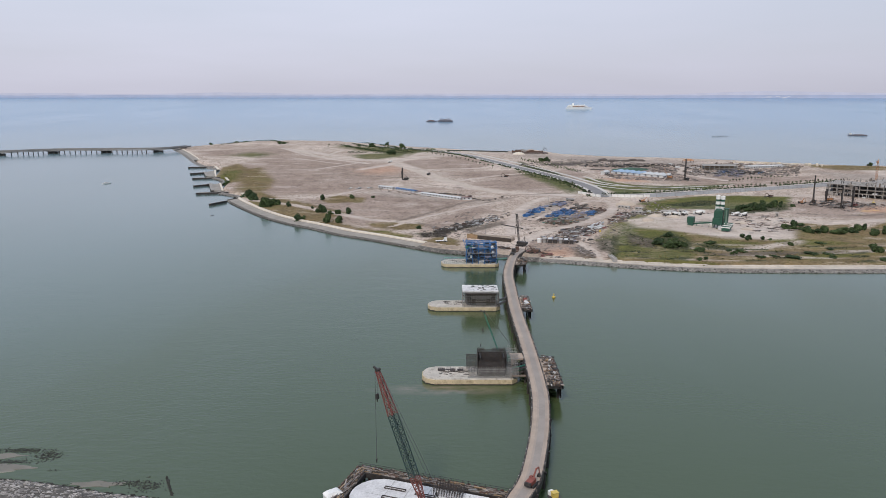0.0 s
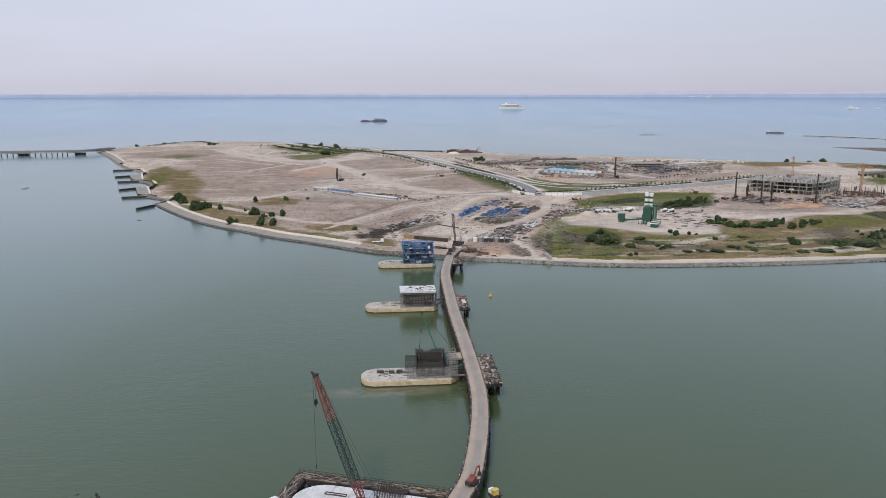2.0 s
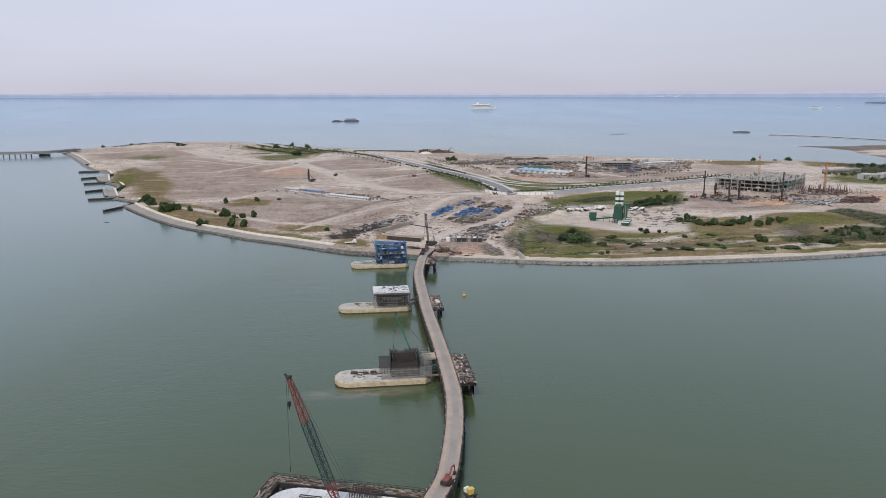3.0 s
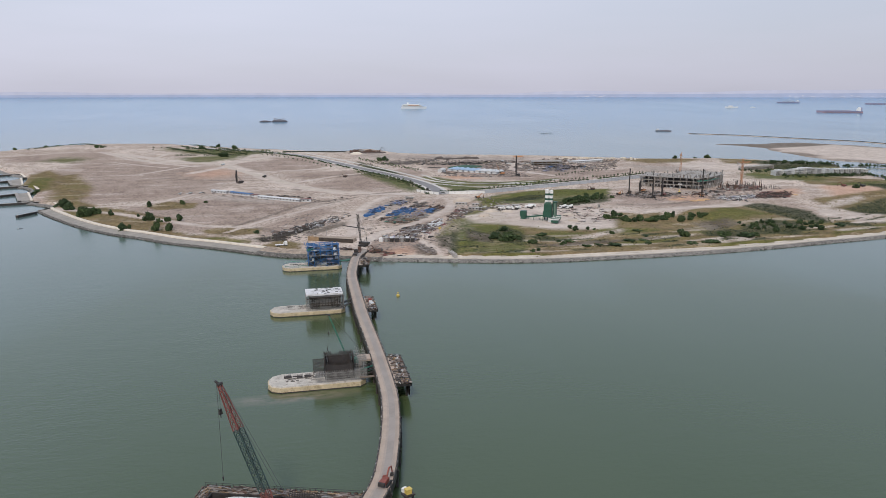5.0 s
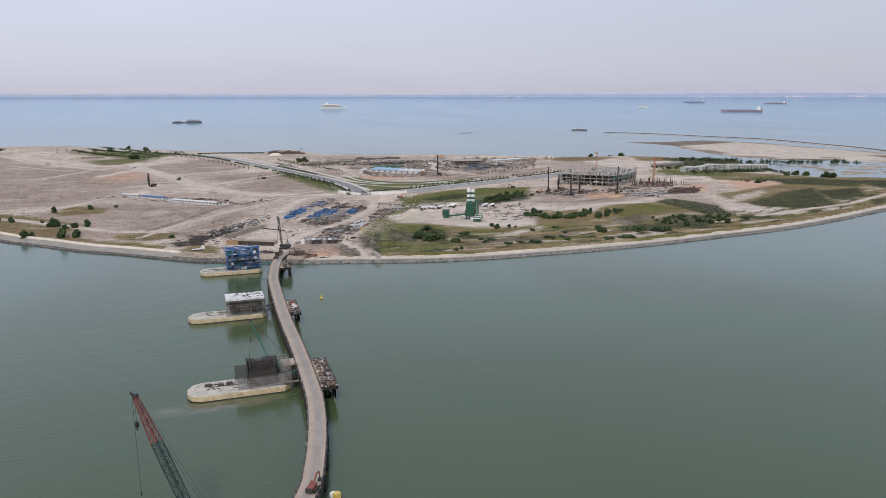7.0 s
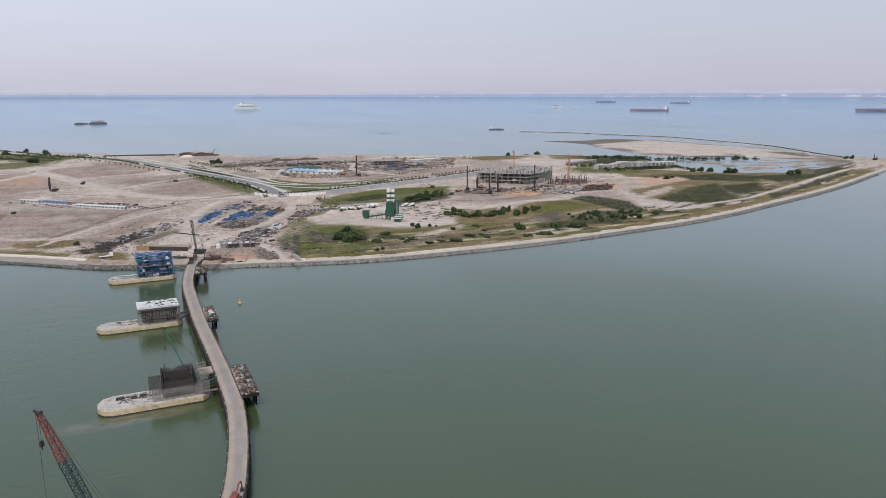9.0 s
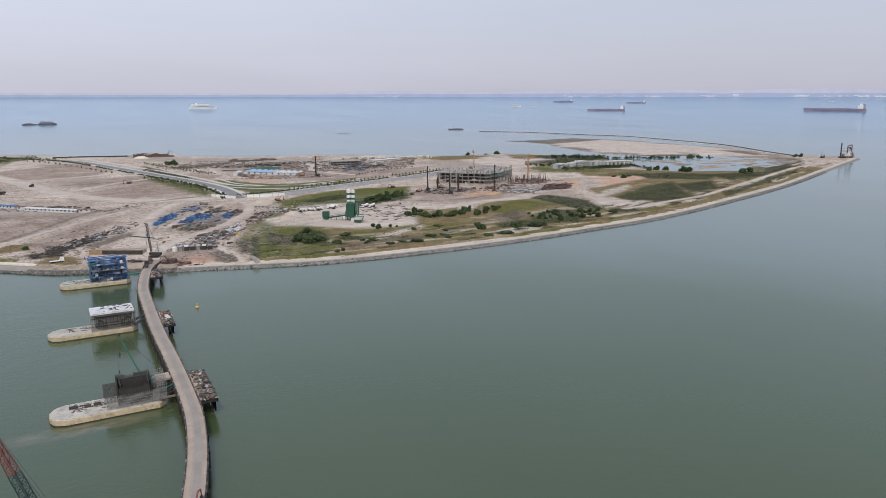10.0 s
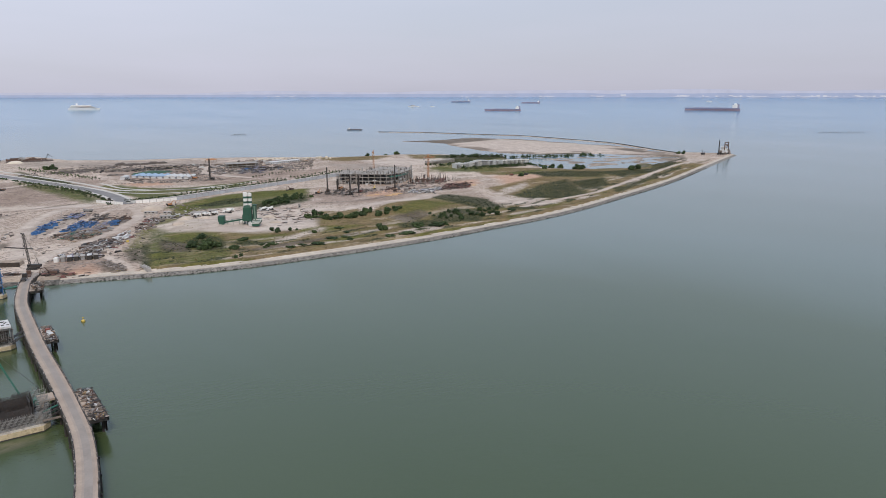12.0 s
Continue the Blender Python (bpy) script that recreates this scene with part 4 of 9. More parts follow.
for outline in ([(-292, 876), (-311, 925), (-305, 950), (-282, 880)], [(-243, 744), (-263, 801), (-253.5, 805), (-232.5, 745)]):
    quay = thing("marina_quay", pose(0, 0, 0), "small rubble quay between the breakwaters", "quay", "marina quays")
    part("fill", Shape().prism(outline, -1.5, 2.0, 0.98), BERM, quay, "grey rubble fill")
    part("edge_cap", wall_run(Shape(), outline[2:], 2.0, 1.6, 2.7), CREAM, quay, "pale concrete edge")

# ---- far road bridge ----
bridge_line = curve_through([(-905, 1140), (-752, 1212), (-686, 1257), (-600, 1272), (-512, 1285), (-478, 1345)], 8)
far_bridge = thing("road_bridge", pose(0, 0, 0), "long low concrete girder bridge reaching the island", "bridge")
part("girder", ribbon(bridge_line, [(-6, 5.6), (-6, 7.4), (-5.6, 7.4), (-5.6, 8.2), (-5.4, 8.2), (-5.4, 7.5), (5.4, 7.5), (5.6, 8.2), (6, 7.4), (6, 5.6), (-6, 5.6)]), BRIDGE_GREY, far_bridge)
for x, y in ((-752, 1212), (-686, 1257), (-600, 1272), (-512, 1285)):
    pier = Shape()
    pier.prism([(x + 9 * math.cos(g), y + 6 * math.sin(g)) for g in (0.4, 1.2, 1.9, 2.7, 3.6, 4.4, 5.1, 5.9)], -1.5, 2.8)
    for dx in (-4, 0, 4):
        pier.box(x + dx, y, 2.5, 1.8, 4, 3.4, 10)
    part("haunch", Shape().add([(x - 20, y - 6.3, 5.7), (x + 20, y - 6.3, 5.7), (x + 8, y - 6.3, 3.4), (x - 8, y - 6.3, 3.4), (x - 20, y + 6, 5.7), (x + 20, y + 6, 5.7), (x + 8, y + 6, 3.4), (x - 8, y + 6, 3.4)],
         [(0, 1, 2, 3), (7, 6, 5, 4), (0, 4, 5, 1), (1, 5, 6, 2), (2, 6, 7, 3), (3, 7, 4, 0)]), BRIDGE_GREY, far_bridge)
    part("pier", pier, DARK_STEEL, far_bridge, "dark bridge pier on its pile cap")
trestle = thing("work_trestle", pose(0, 0, 0), "low steel work trestle on many piles", "trestle")
tr_line = [p + Vector((-2, -9, 0)) for p in bridge_line]
part("deck", ribbon(tr_line, [(-2.0, 4.4), (-2.0, 5.2), (2.0, 5.2), (2.0, 4.4), (-2.0, 4.4)]), BRIDGE_GREY, trestle)
pile_mesh = Shape().rod((0, 0, -2), (0, 0, 4.5), 0.9, 6).mesh("support_leg", DARK_STEEL)
for i, p in enumerate(tr_line):
    if p.x > -520:
        break
    part("support_leg", pile_mesh, None, trestle, at=pose(p.x, p.y - 2, 0))

# ---- temporary jetty ----
jetty_line = curve_through([(13, 139, 6), (17.6, 151.5, 6), (22, 161.4, 6), (25.6, 175.6, 6), (28.9, 192.5, 6), (31.5, 212.5, 6), (32.5, 237, 6),
                            (32.9, 264, 6), (33.0, 304, 6), (34.2, 343, 6), (35.6, 372, 6), (39.3, 398, 5.8), (43.0, 418, 5.2), (47, 434, 3.6), (52, 446, 3.3)], 3.0)
jetty = thing("jetty_bridge", pose(0, 0, 0), "narrow temporary bridge with a dusty concrete deck", "bridge")
W, WEST = 2.25, 2.8
part("deck", ribbon(jetty_line, [(-W, -0.5), (-W, 0), (-W + 0.05, 0.0), (WEST - 0.05, 0.0), (WEST, 0), (WEST, -0.5), (-W, -0.5)]), DECK, jetty, "dusty tan concrete deck")
for half, up, m_ in ((1.55, 0.010, DECK_MID), (0.95, 0.020, DECK_WORN)):
    part("wheel_track", ribbon(jetty_line, [(-half - 0.1, up), (-half * 0.6, up + 0.004), (half * 0.7, up + 0.004), (half - 0.1, up)]), m_, jetty, "grey worn wheel track")
for s in (-1, 1):
    e = W if s < 0 else WEST
    # edge beam, made deeper and dark to stand for shade under the deck
    part("edge_beam", ribbon(jetty_line, [(s * e, 0.16), (s * (e + 0.35), 0.16), (s * (e + 0.35), -2.3), (s * e, -2.3), (s * e, 0.16)]), DARK_STEEL, jetty, "dark steel edge beam, deepened for the shade beneath")
    part("girder", ribbon(jetty_line, [(s * 1.6 - 0.3, -0.5), (s * 1.6 - 0.3, -1.7), (s * 1.6 + 0.3, -1.7), (s * 1.6 + 0.3, -0.5)]), RUST, jetty, "rusty steel girder")
    part("handrail", ribbon(jetty_line, [(s * (e + 0.25), 0.95), (s * (e + 0.29), 0.95), (s * (e + 0.29), 0.90), (s * (e + 0.25), 0.90), (s * (e + 0.25), 0.95)]), DARK_STEEL, jetty)
redge = random.Random(23)
dregs = Shape()
for p, n in zip(jetty_line, sides_of(jetty_line)):
    d = Vector((n.y, -n.x, 0))
    for s in (-1, 1):
        for k in range(4):
            q = p + n * (s * ((W if s < 0 else WEST) + redge.uniform(0.0, 0.3))) + d * redge.uniform(0, 3)
            dregs.box(q.x, q.y, q.z - redge.uniform(0.0, 0.5), redge.uniform(0.15, 0.9), redge.uniform(0.1, 0.25), redge.uniform(0.3, 0.75), math.degrees(math.atan2(d.y, d.x)) + redge.uniform(-25, 25))
edge_junk = part("edge_debris", dregs, JUNK, jetty, "scraps of timber and steel along the edges")
tagged(edge_junk, kind="stuff")
marker_mesh = Shape().box(0, 0, 0.5, 0.2, 0.2, 0.25).rod((0, 0, 0), (0, 0, 0.6), 0.05).mesh("edge_marker", WHITE_PAINT)
post_mesh = Shape().rod((0, 0, 0.1), (0, 0, 0.95), 0.05).mesh("post", DARK_STEEL)
jpile_mesh = Shape().rod((0, 0, -8), (0, 0, -1.2), 0.42, 8).mesh("support_leg", DARK_STEEL)
for i, (p, n) in enumerate(zip(jetty_line, sides_of(jetty_line))):
    for s in (-1, 1):
        q = p + n * (s * ((W if s < 0 else WEST) + 0.27))
        if s > 0 and i % 2 and p.y < 420:
            part("edge_marker", marker_mesh, None, jetty, at=pose(q.x, q.y, q.z))
        part("post", post_mesh, None, jetty, at=pose(q.x, q.y, q.z))
        if i % 3 == 0 and q.y < 432:
            part("support_leg", jpile_mesh, None, jetty, at=pose(q.x, q.y, q.z))
    if i % 3 == 0 and p.y < 432:
        a, b = p + n * 3.1 + Vector((0, 0, -1.5)), p - n * 3.1 + Vector((0, 0, -1.5))
        part("crosshead", Shape().rod(a, b, 0.45), DARK_STEEL, jetty)


def slice_of(y0, y1):
    return [p for p in jetty_line if y0 <= p.y <= y1]


def platform(y0, y1, off0, off1, label):
    """A side platform of steel on piles beside the jetty."""
    line = slice_of(y0, y1)
    ob = thing("work_platform", pose(0, 0, 0), label, "platform", "work platforms on the jetty")
    part("deck", ribbon(line, [(off0, -0.35), (off0, 0.03), (off1, 0.03), (off1, -0.35), (off0, -0.35)]), DECK, ob, "dusty planked deck")
    # added dark sheet that stands for the shade under the platform
    part("shade_skirt", ribbon(line, [(off1 + 0.2, -0.3), (off1 + 0.2, -4.6), (off1 + 0.6, -4.6), (off1 + 0.6, -0.3)]), DARK_STEEL, ob, "dark sheet standing for the shade under the deck")
    part("frame", ribbon(line, [(off1 - 0.5, -0.3), (off1 - 0.5, -1.4), (off1, -1.4), (off1, 0.25), (off1 - 0.2, 0.25)]), DARK_STEEL, ob)
    side = sides_of(line)
    for i in (0, len(line) - 1):
        a, b = line[i] + side[i] * off0, line[i] + side[i] * off1
        part("end_beam", Shape().rod(a + Vector((0, 0, -0.7)), b + Vector((0, 0, -0.7)), 0.6), DARK_STEEL, ob)
    for i in range(1, len(line), 3):
        q = line[i] + side[i] * (off1 + 0.9)
        part("support_leg", jpile_mesh, None, ob, at=pose(q.x, q.y, q.z))
    return line, side


UNIT = {}


def pieces(ob, material, ln, wd, ht, count, r):
    """Long pieces lying on and beside one another under a stack."""
    if material.name not in UNIT:
        UNIT[material.name] = Shape().box(0, 0, 0, 1, 1, 1, taper=0.94).mesh("piece", material)
    low = max(2, (count + 1) // 2)
    for k in range(count):
        row = 0 if k < low else 1
        n = low if row == 0 else count - low
        i = k if row == 0 else k - low
        w = wd * (1 if row == 0 else 0.8) / n
        m = pose(r.uniform(-0.1, 0.1) * ln, (i + 0.5 - n / 2) * w, row * ht / 2, 0, 0, r.uniform(-4, 4)) @ Matrix.Diagonal((ln * r.uniform(0.7, 1.05), w * 0.9, ht / 2 * r.uniform(0.85, 1.0), 1))
        part("piece", UNIT[material.name], None, ob, at=m)
    return ob


def clutter(line, side, off0, off1, count, seed, group):
    """Loose building stuff lying on a platform."""
    r = random.Random(seed)
    kinds = [("timber_stack", BROWN_TIMBER, "small stack of brown timber on the platform", "timber"), ("steel_bundle", RUST, "bundle of rusty steel on the platform", "steel"),
             ("site_crate", TIMBER, "pale wooden crate on the platform", "crate"), ("drum", DARK_STEEL, "dark steel drum on the platform", "drum"),
             ("site_crate", GREY_ROOF, "pale crate on the platform", "crate"), ("timber_stack", JUNK, "small stack of grey timber on the platform", "timber"), ("steel_bundle", DARK_STEEL, "bundle of dark steel on the platform", "steel"), ("site_crate", BROWN_TIMBER, "brown wooden crate on the platform", "crate"), ("site_box", GREY_STEEL, "grey steel tool box on the platform", "box")]
    for k in range(count):
        i = r.randrange(len(line))
        q = line[i] + side[i] * r.uniform(off0 + (0.8 if off1 > off0 else -0.8), off1 - (0.8 if off1 > off0 else -0.8))
        name, mat_, label, cat = r.choice(kinds)
        s = Shape()
        if name in ("timber_stack", "steel_bundle"):
            ln = r.uniform(0.9, 2.6)
            pieces(thing(name, pose(q.x, q.y, q.z + 0.03, 0, 0, r.uniform(0, 180)), label, cat, group), mat_, ln, r.uniform(0.5, 1.1), r.uniform(0.4, 1.0), 5, r)
            continue
        if name in ("drum", "white_tank"):
            h = r.uniform(0.6, 1.0)
            s.rod((0, 0, 0), (0, 0, h), h * 0.42, 10).rod((0, 0, h), (0, 0, h + 0.12), h * 0.3, 10)
        else:
            w = r.uniform(0.6, 1.3)
            s.box(0, 0, 0, w, w * 0.7, w * 0.6).box(0, 0, w * 0.6, w * 1.05, w * 0.75, 0.08)
        solid(name, s, mat_, label, cat, group, at=pose(q.x, q.y, q.z + 0.03, 0, 0, r.uniform(0, 180)))


for y0, y1, off, n, seed, lab in ((219.5, 246.5, -7.7, 95, 1, "cluttered steel work platform beside the jetty"), (305, 328, -7.0, 40, 2, "steel side platform with stores beside the jetty"),
                                  (394, 414, -8.2, 26, 3, "small steel platform at the shore end of the jetty")):
    ln, sd = platform(y0, y1, -2.65, off, lab)
    clutter(ln, sd, -3.05, off, n, seed, "stores on the platform")
    rc = random.Random(seed + 40)
    for m_, share in ((JUNK, 80), (GREY_ROOF, 9), (DARK_STEEL, 90), (RUST, 60), (BROWN_TIMBER, 60), (YELLOW_PAINT, 2), (TIMBER, 16)):
        bits = Shape()
        for k in range(int(share * (0.6, 0.35, 0.3)[seed - 1])):
            i = rc.randrange(len(ln))
            q = ln[i] + sd[i] * (off + (-3.05 - off) * rc.random() ** 1.5) + Vector((0, rc.uniform(-1.5, 1.5), 0))
            bits.box(q.x, q.y, q.z + 0.02 + rc.choice((0, 0, 0.25, 0.5)), rc.uniform(0.3, 2.2), rc.uniform(0.12, 0.45), rc.uniform(0.08, 0.4), rc.uniform(0, 180))
        solid("platform_litter", bits, m_, "scraps of timber and steel on the work platform", "site stores", kind="stuff")
# a landing and a teal steel frame that link the jetty with the first footing
solid("landing", Shape().box(27.6, 248.5, 5.2, 5.0, 5.5, 0.7, 2).box(26, 246.5, -3, 0.8, 0.8, 8.2).box(26, 250.5, -3, 0.8, 0.8, 8.2), DECK, "sandy brown landing slab beside the jetty", "landing")
truss = thing("access_truss", pose(0, 0, 0), "teal steel access truss between footing and jetty", "truss")
for y in (237.0, 239.5, 242):
    part("chord", Shape().rod((25, y, 3.2), (30.2, y + 0.5, 4.6), 0.3).rod((25, y, 4.6), (30.2, y + 0.5, 5.8), 0.25), TEAL_PAINT if y == 239.5 else DARK_STEEL, truss)
web = Shape()
for k in range(5):
    web.rod((25 + k, 237, 3.3 + k * 0.25), (25.8 + k, 242, 4.6 + k * 0.25), 0.14).rod((25 + k, 242, 3.3 + k * 0.25), (25.8 + k, 237, 4.6 + k * 0.25), 0.14)
part("web", web, DARK_STEEL, truss)
part("walkway", Shape().box(27.4, 236.0, 3.0, 6, 1.2, 0.3).box(27.4, 243.5, 3.4, 6, 1.0, 0.3), BROWN_TIMBER, truss)
ramp = thing("access_stair", pose(0, 0, 0), "dark steel access stair from footing to jetty", "stair")
for k in range(6):
    part("step", Shape().box(26 + k * 0.9, 323.5, 3.2 + k * 0.4, 1.0, 1.6, 0.2), DARK_STEEL, ramp)
    part("step", Shape().box(26 + k * 0.9, 328.5, 3.2 + k * 0.4, 1.0, 2.6, 0.2), DARK_STEEL, ramp)
for y in (322.6, 330):
    part("stringer", Shape().rod((26, y, 2.6), (31.0, y, 5.6), 0.2), DARK_STEEL, ramp)
solid("access_walkway", Shape().box(35.5, 413, 4.6, 6.5, 1.6, 0.3, 8).rod((32, 412, 5.6), (38.5, 413, 5.6), 0.08).box(32.6, 412.6, 2.0, 0.5, 0.5, 2.6), TEAL_PAINT, "teal access walkway from footing to jetty", "walkway")


# ---- pier footings ----
def footing_outline(x0, x1, y0, y1, cut, cut2):
    return [(x0 + cut, y0), (x1 - cut2, y0), (x1, y0 + cut2), (x1, y1 - cut2), (x1 - cut2, y1), (x0 + cut, y1),
            (x0 + cut * 0.32, y1 - cut * 0.32), (x0, y1 - cut), (x0, y0 + cut), (x0 + cut * 0.32, y0 + cut * 0.32)]


def footing(x0, x1, y0, y1, label):
    ob = thing("pier_footing", pose(0, 0, 0), label, "footing", "pier footings in the water")
    o = footing_outline(x0, x1, y0, y1, 4.4, 2.2)
    part("body", Shape().prism(o, -1.5, 1.9), PILECAP_SIDE, ob, "yellowed concrete side with a tide line")
    inner = footing_outline(x0 + 0.25, x1 - 0.25, y0 + 0.25, y1 - 0.25, 4.3, 2.1)
    part("top", Shape().prism(inner, 1.9, 2.25, 0.985), PILECAP_TOP, ob, "pale patchy concrete top")
    low = footing_outline(x0 - 0.1, x1 + 0.1, y0 - 0.1, y1 + 0.1, 4.4, 2.2)
    part("tide_band", Shape().prism(low, -1.5, 0.35), DARK_STEEL, ob, "dark wet band at the waterline")
    starter = Shape()
    r = random.Random(int(y0))
    for k in range(26):
        x, y = x0 + r.uniform(6, 16), r.uniform(y0 + 4, y1 - 2.5)
        if r.random() < 0.5:
            starter.rod((x, y, 2.32), (x + r.uniform(-3, 3), y + r.uniform(-0.6, 0.6), 2.36), 0.11)
        else:
            starter.rod((x, y, 2.2), (x, y, 2.2 + r.uniform(0.4, 1.0)), 0.08)
    tagged(part("starter_bars", starter, REBAR, ob, "dark rebar lying and standing on the top"), kind="stuff")
    return ob


footing(-7.4, 26.6, 235.0, 247.4, "long concrete pier footing carrying a rebar cage")
footing(-7.2, 27.4, 322.6, 334.0, "long concrete pier footing carrying a scaffolded pier head")
footing(-0.9, 33.4, 410.2, 423.0, "long concrete pier footing carrying blue steel formwork")
for x, y, ln in ((3.6, 242.5, 2.0), (6.4, 243.0, 2.2), (-0.5, 243.4, 2.6)):
    s = Shape()
    for k in range(7):
        s.rod((x - ln / 2, y + k * 0.25 - 0.8, 2.4 + 0.12 * (k % 3)), (x + ln / 2, y + k * 0.25 - 0.8, 2.5 + 0.15 * (k % 2)), 0.14)
        s.rod((x + (k - 3) * ln / 8, y - 0.9, 2.5), (x + (k - 3) * ln / 8, y + 0.8, 3.1), 0.1)
    solid("rebar_bundle", s, REBAR, "dark bundle of bent rebar on the footing", "rebar", "rebar bundles")

# reinforcement of the first pier: grey bar curtain in front of dark double walls
cage = thing("rebar_cage", pose(0, 4.6, 2.2), "tall reinforcement cage of a bridge pier under construction", "rebar cage")
curtain = Shape()
for k in range(58):
    x = 9.0 + k * 0.31
    curtain.rod((x, 231.6, 0), (x, 231.6, 3.7 + 0.5 * (k % 2)), 0.09)
for z in (0.6, 1.5, 2.4, 3.3):
    curtain.rod((9, 231.5, z), (26.8, 231.5, z), 0.075)
part("front_bars", curtain, GREY_STEEL, cage, "grey starter bars standing in a row")
for nm, x0, x1, y, top in (("back_wall", 12.5, 22.6, 241.0, 7.6), ("front_wall", 12.8, 22.4, 233.6, 5.6)):
    w = Shape()
    for k in range(int((x1 - x0) / 0.22)):
        x = x0 + k * 0.22
        t = top - (1.8 if nm == "front_wall" and 15 < x < 20.5 else 0) - (1.2 if nm == "back_wall" and 15.2 < x < 18 else 0)
        w.rod((x, y, 0), (x, y, t + 0.25 * ((k * 7) % 3)), 0.1)
    for z in range(int(top / 0.3)):
        w.rod((x0, y + 0.1, z * 0.3), (x1, y + 0.1, z * 0.3), 0.075)
    part(nm, w, REBAR, cage, "dense dark rebar mesh")
for nm, x in (("side_wall", 12.5), ("side_wall", 22.6)):
    w = Shape()
    for k in range(36):
        y = 233.6 + k * 0.21
        w.rod((x, y, 0), (x, y, 7.9 + 0.3 * (k % 2)), 0.1)
    for z in range(24):
        w.rod((x, 233.6, z * 0.33), (x, 241, z * 0.33), 0.075)
    part(nm, w, REBAR, cage, "dense dark rebar mesh")
inner_w = Shape()
for k in range(44):
    x = 12.9 + k * 0.22
    inner_w.rod((x, 238.4, 0), (x, 238.4, 6.6 + 0.4 * (k % 3)), 0.09)
for z in range(20):
    inner_w.rod((12.8, 238.5, z * 0.34), (22.4, 238.5, z * 0.34), 0.075)
# dark boxes added for the shaded hollow inside the cage
part("inner_shade", Shape().box(17.6, 236.0, 0, 9.0, 3.6, 1.6).box(13.4, 237.3, 0, 0.4, 6.8, 6.8).box(21.8, 237.3, 0, 0.4, 6.8, 6.8).box(17.6, 240.4, 0, 9.4, 0.4, 6.6), DARK_STEEL, cage, "dark boxes standing for the shaded inside of the cage")
part("middle_wall", inner_w, REBAR, cage, "dense dark rebar mesh")
panel = Shape()
for k in range(20):
    panel.rod((8.4 + k * 0.24, 236.5, 0.2), (8.4 + k * 0.24, 236.5, 7.2), 0.075)
for z in range(17):
    panel.rod((8.4, 236.4, 2.2 + z * 0.3), (13.1, 236.4, 2.2 + z * 0.3), 0.075)
part("wing_panel", panel, REBAR, cage, "grey rebar panel at the side")
scaf = Shape()
for k in range(7):
    for y in (231.8, 235.2, 238.6, 242):
        x = 23.2 + k * 0.62
        scaf.rod((x, y, 0), (x, y, 7.4 + 0.5 * ((k * 3) % 4)), 0.07)
for z in (2, 4, 6, 7.2):
    for y in (231.8, 235.2, 238.6, 242):
        scaf.rod((23.2, y, z), (27, y, z), 0.075)
part("scaffold", scaf, GREY_STEEL, cage, "galvanised scaffold tubes")

for child in cage.children:
    if child.name.split('.')[0] != 'inner_shade':
        tagged(child, kind='stuff')

# second pier: scaffold, hammerhead and fresh slab
head = thing("bridge_pier", pose(0.2, 4.6, 2.2), "bridge pier head in scaffolding under a pale slab", "pier head")
part("shaft", Shape().box(18, 324, 0, 9, 6.4, 4.2), SITE_CONCRETE, head)
# dark panels added to give the shade beneath the slab
for x, y, sx, sy in ((13.4, 321, 4.0, 0.5), (22.6, 321, 4.0, 0.5), (11.0, 325, 0.5, 6), (25.2, 325, 0.5, 6)):
    part("dark_panel", Shape().box(x, y, 0.4, sx, sy, 5.7), DARK_STEEL, head, "dark panel standing for the shade under the slab")
hh = Shape()
for y0, y1 in ((319.6, 328.4),):
    hh.add([(14, y0, 3.6), (22, y0, 3.6), (25.6, y0, 7.0), (10.4, y0, 7.0), (14, y1, 3.6), (22, y1, 3.6), (25.6, y1, 7.0), (10.4, y1, 7.0)],
           [(0, 1, 2, 3), (7, 6, 5, 4), (0, 4, 5, 1), (1, 5, 6, 2), (2, 6, 7, 3), (3, 7, 4, 0)])
part("hammerhead", hh, SITE_CONCRETE, head, "grey concrete hammerhead")
part("slab", Shape().box(17.6, 324.0, 7.0, 17.0, 10.6, 0.75), WHITE_SLAB, head, "pale fresh concrete slab")
holes = Shape()
r2 = random.Random(8)
for k in range(34):
    holes.box(r2.triangular(10, 25.4, 24), r2.uniform(319.2, 328.8), 7.76, r2.uniform(0.3, 1.2), r2.uniform(0.2, 0.7), r2.uniform(0.08, 0.35), r2.uniform(-8, 8))
part("slab_openings", holes, DARK_STEEL, head, "dark hatches and gear on the slab")
for s, y in (("front_scaffold", 318.2), ("rear_scaffold", 328.8)):
    sc = Shape()
    for k in range(22):
        x = 9.2 + k * 0.82
        sc.rod((x, y, 0), (x, y, 6.95), 0.1)
    for z in (0.4, 1.6, 2.8, 4.0, 5.2):
        sc.rod((9.2, y, z), (26.6, y, z), 0.06)
    for k in range(0, 20, 3):
        sc.rod((9.2 + k * 0.82, y, 0.4), (9.2 + (k + 2) * 0.82, y, 4.0), 0.05)
    part(s, sc, GREY_STEEL, head, "grey scaffold tubes")
for x in (9.2, 26.4):
    sc = Shape()
    for k in range(10):
        sc.rod((x, 318.4 + k * 1.1, 0), (x, 318.4 + k * 1.1, 6.95), 0.1)
    for z in (1.6, 4.0):
        sc.rod((x, 318.4, z), (x, 328.7, z), 0.06)
    part("side_scaffold", sc, GREY_STEEL, head, "galvanised scaffold tubes")
fw = Shape()
for k in range(9):
    fw.rod((12.2 + k * 1.4, 317.8, 2.4), (12.2 + k * 1.4, 317.8, 6.2), 0.12)
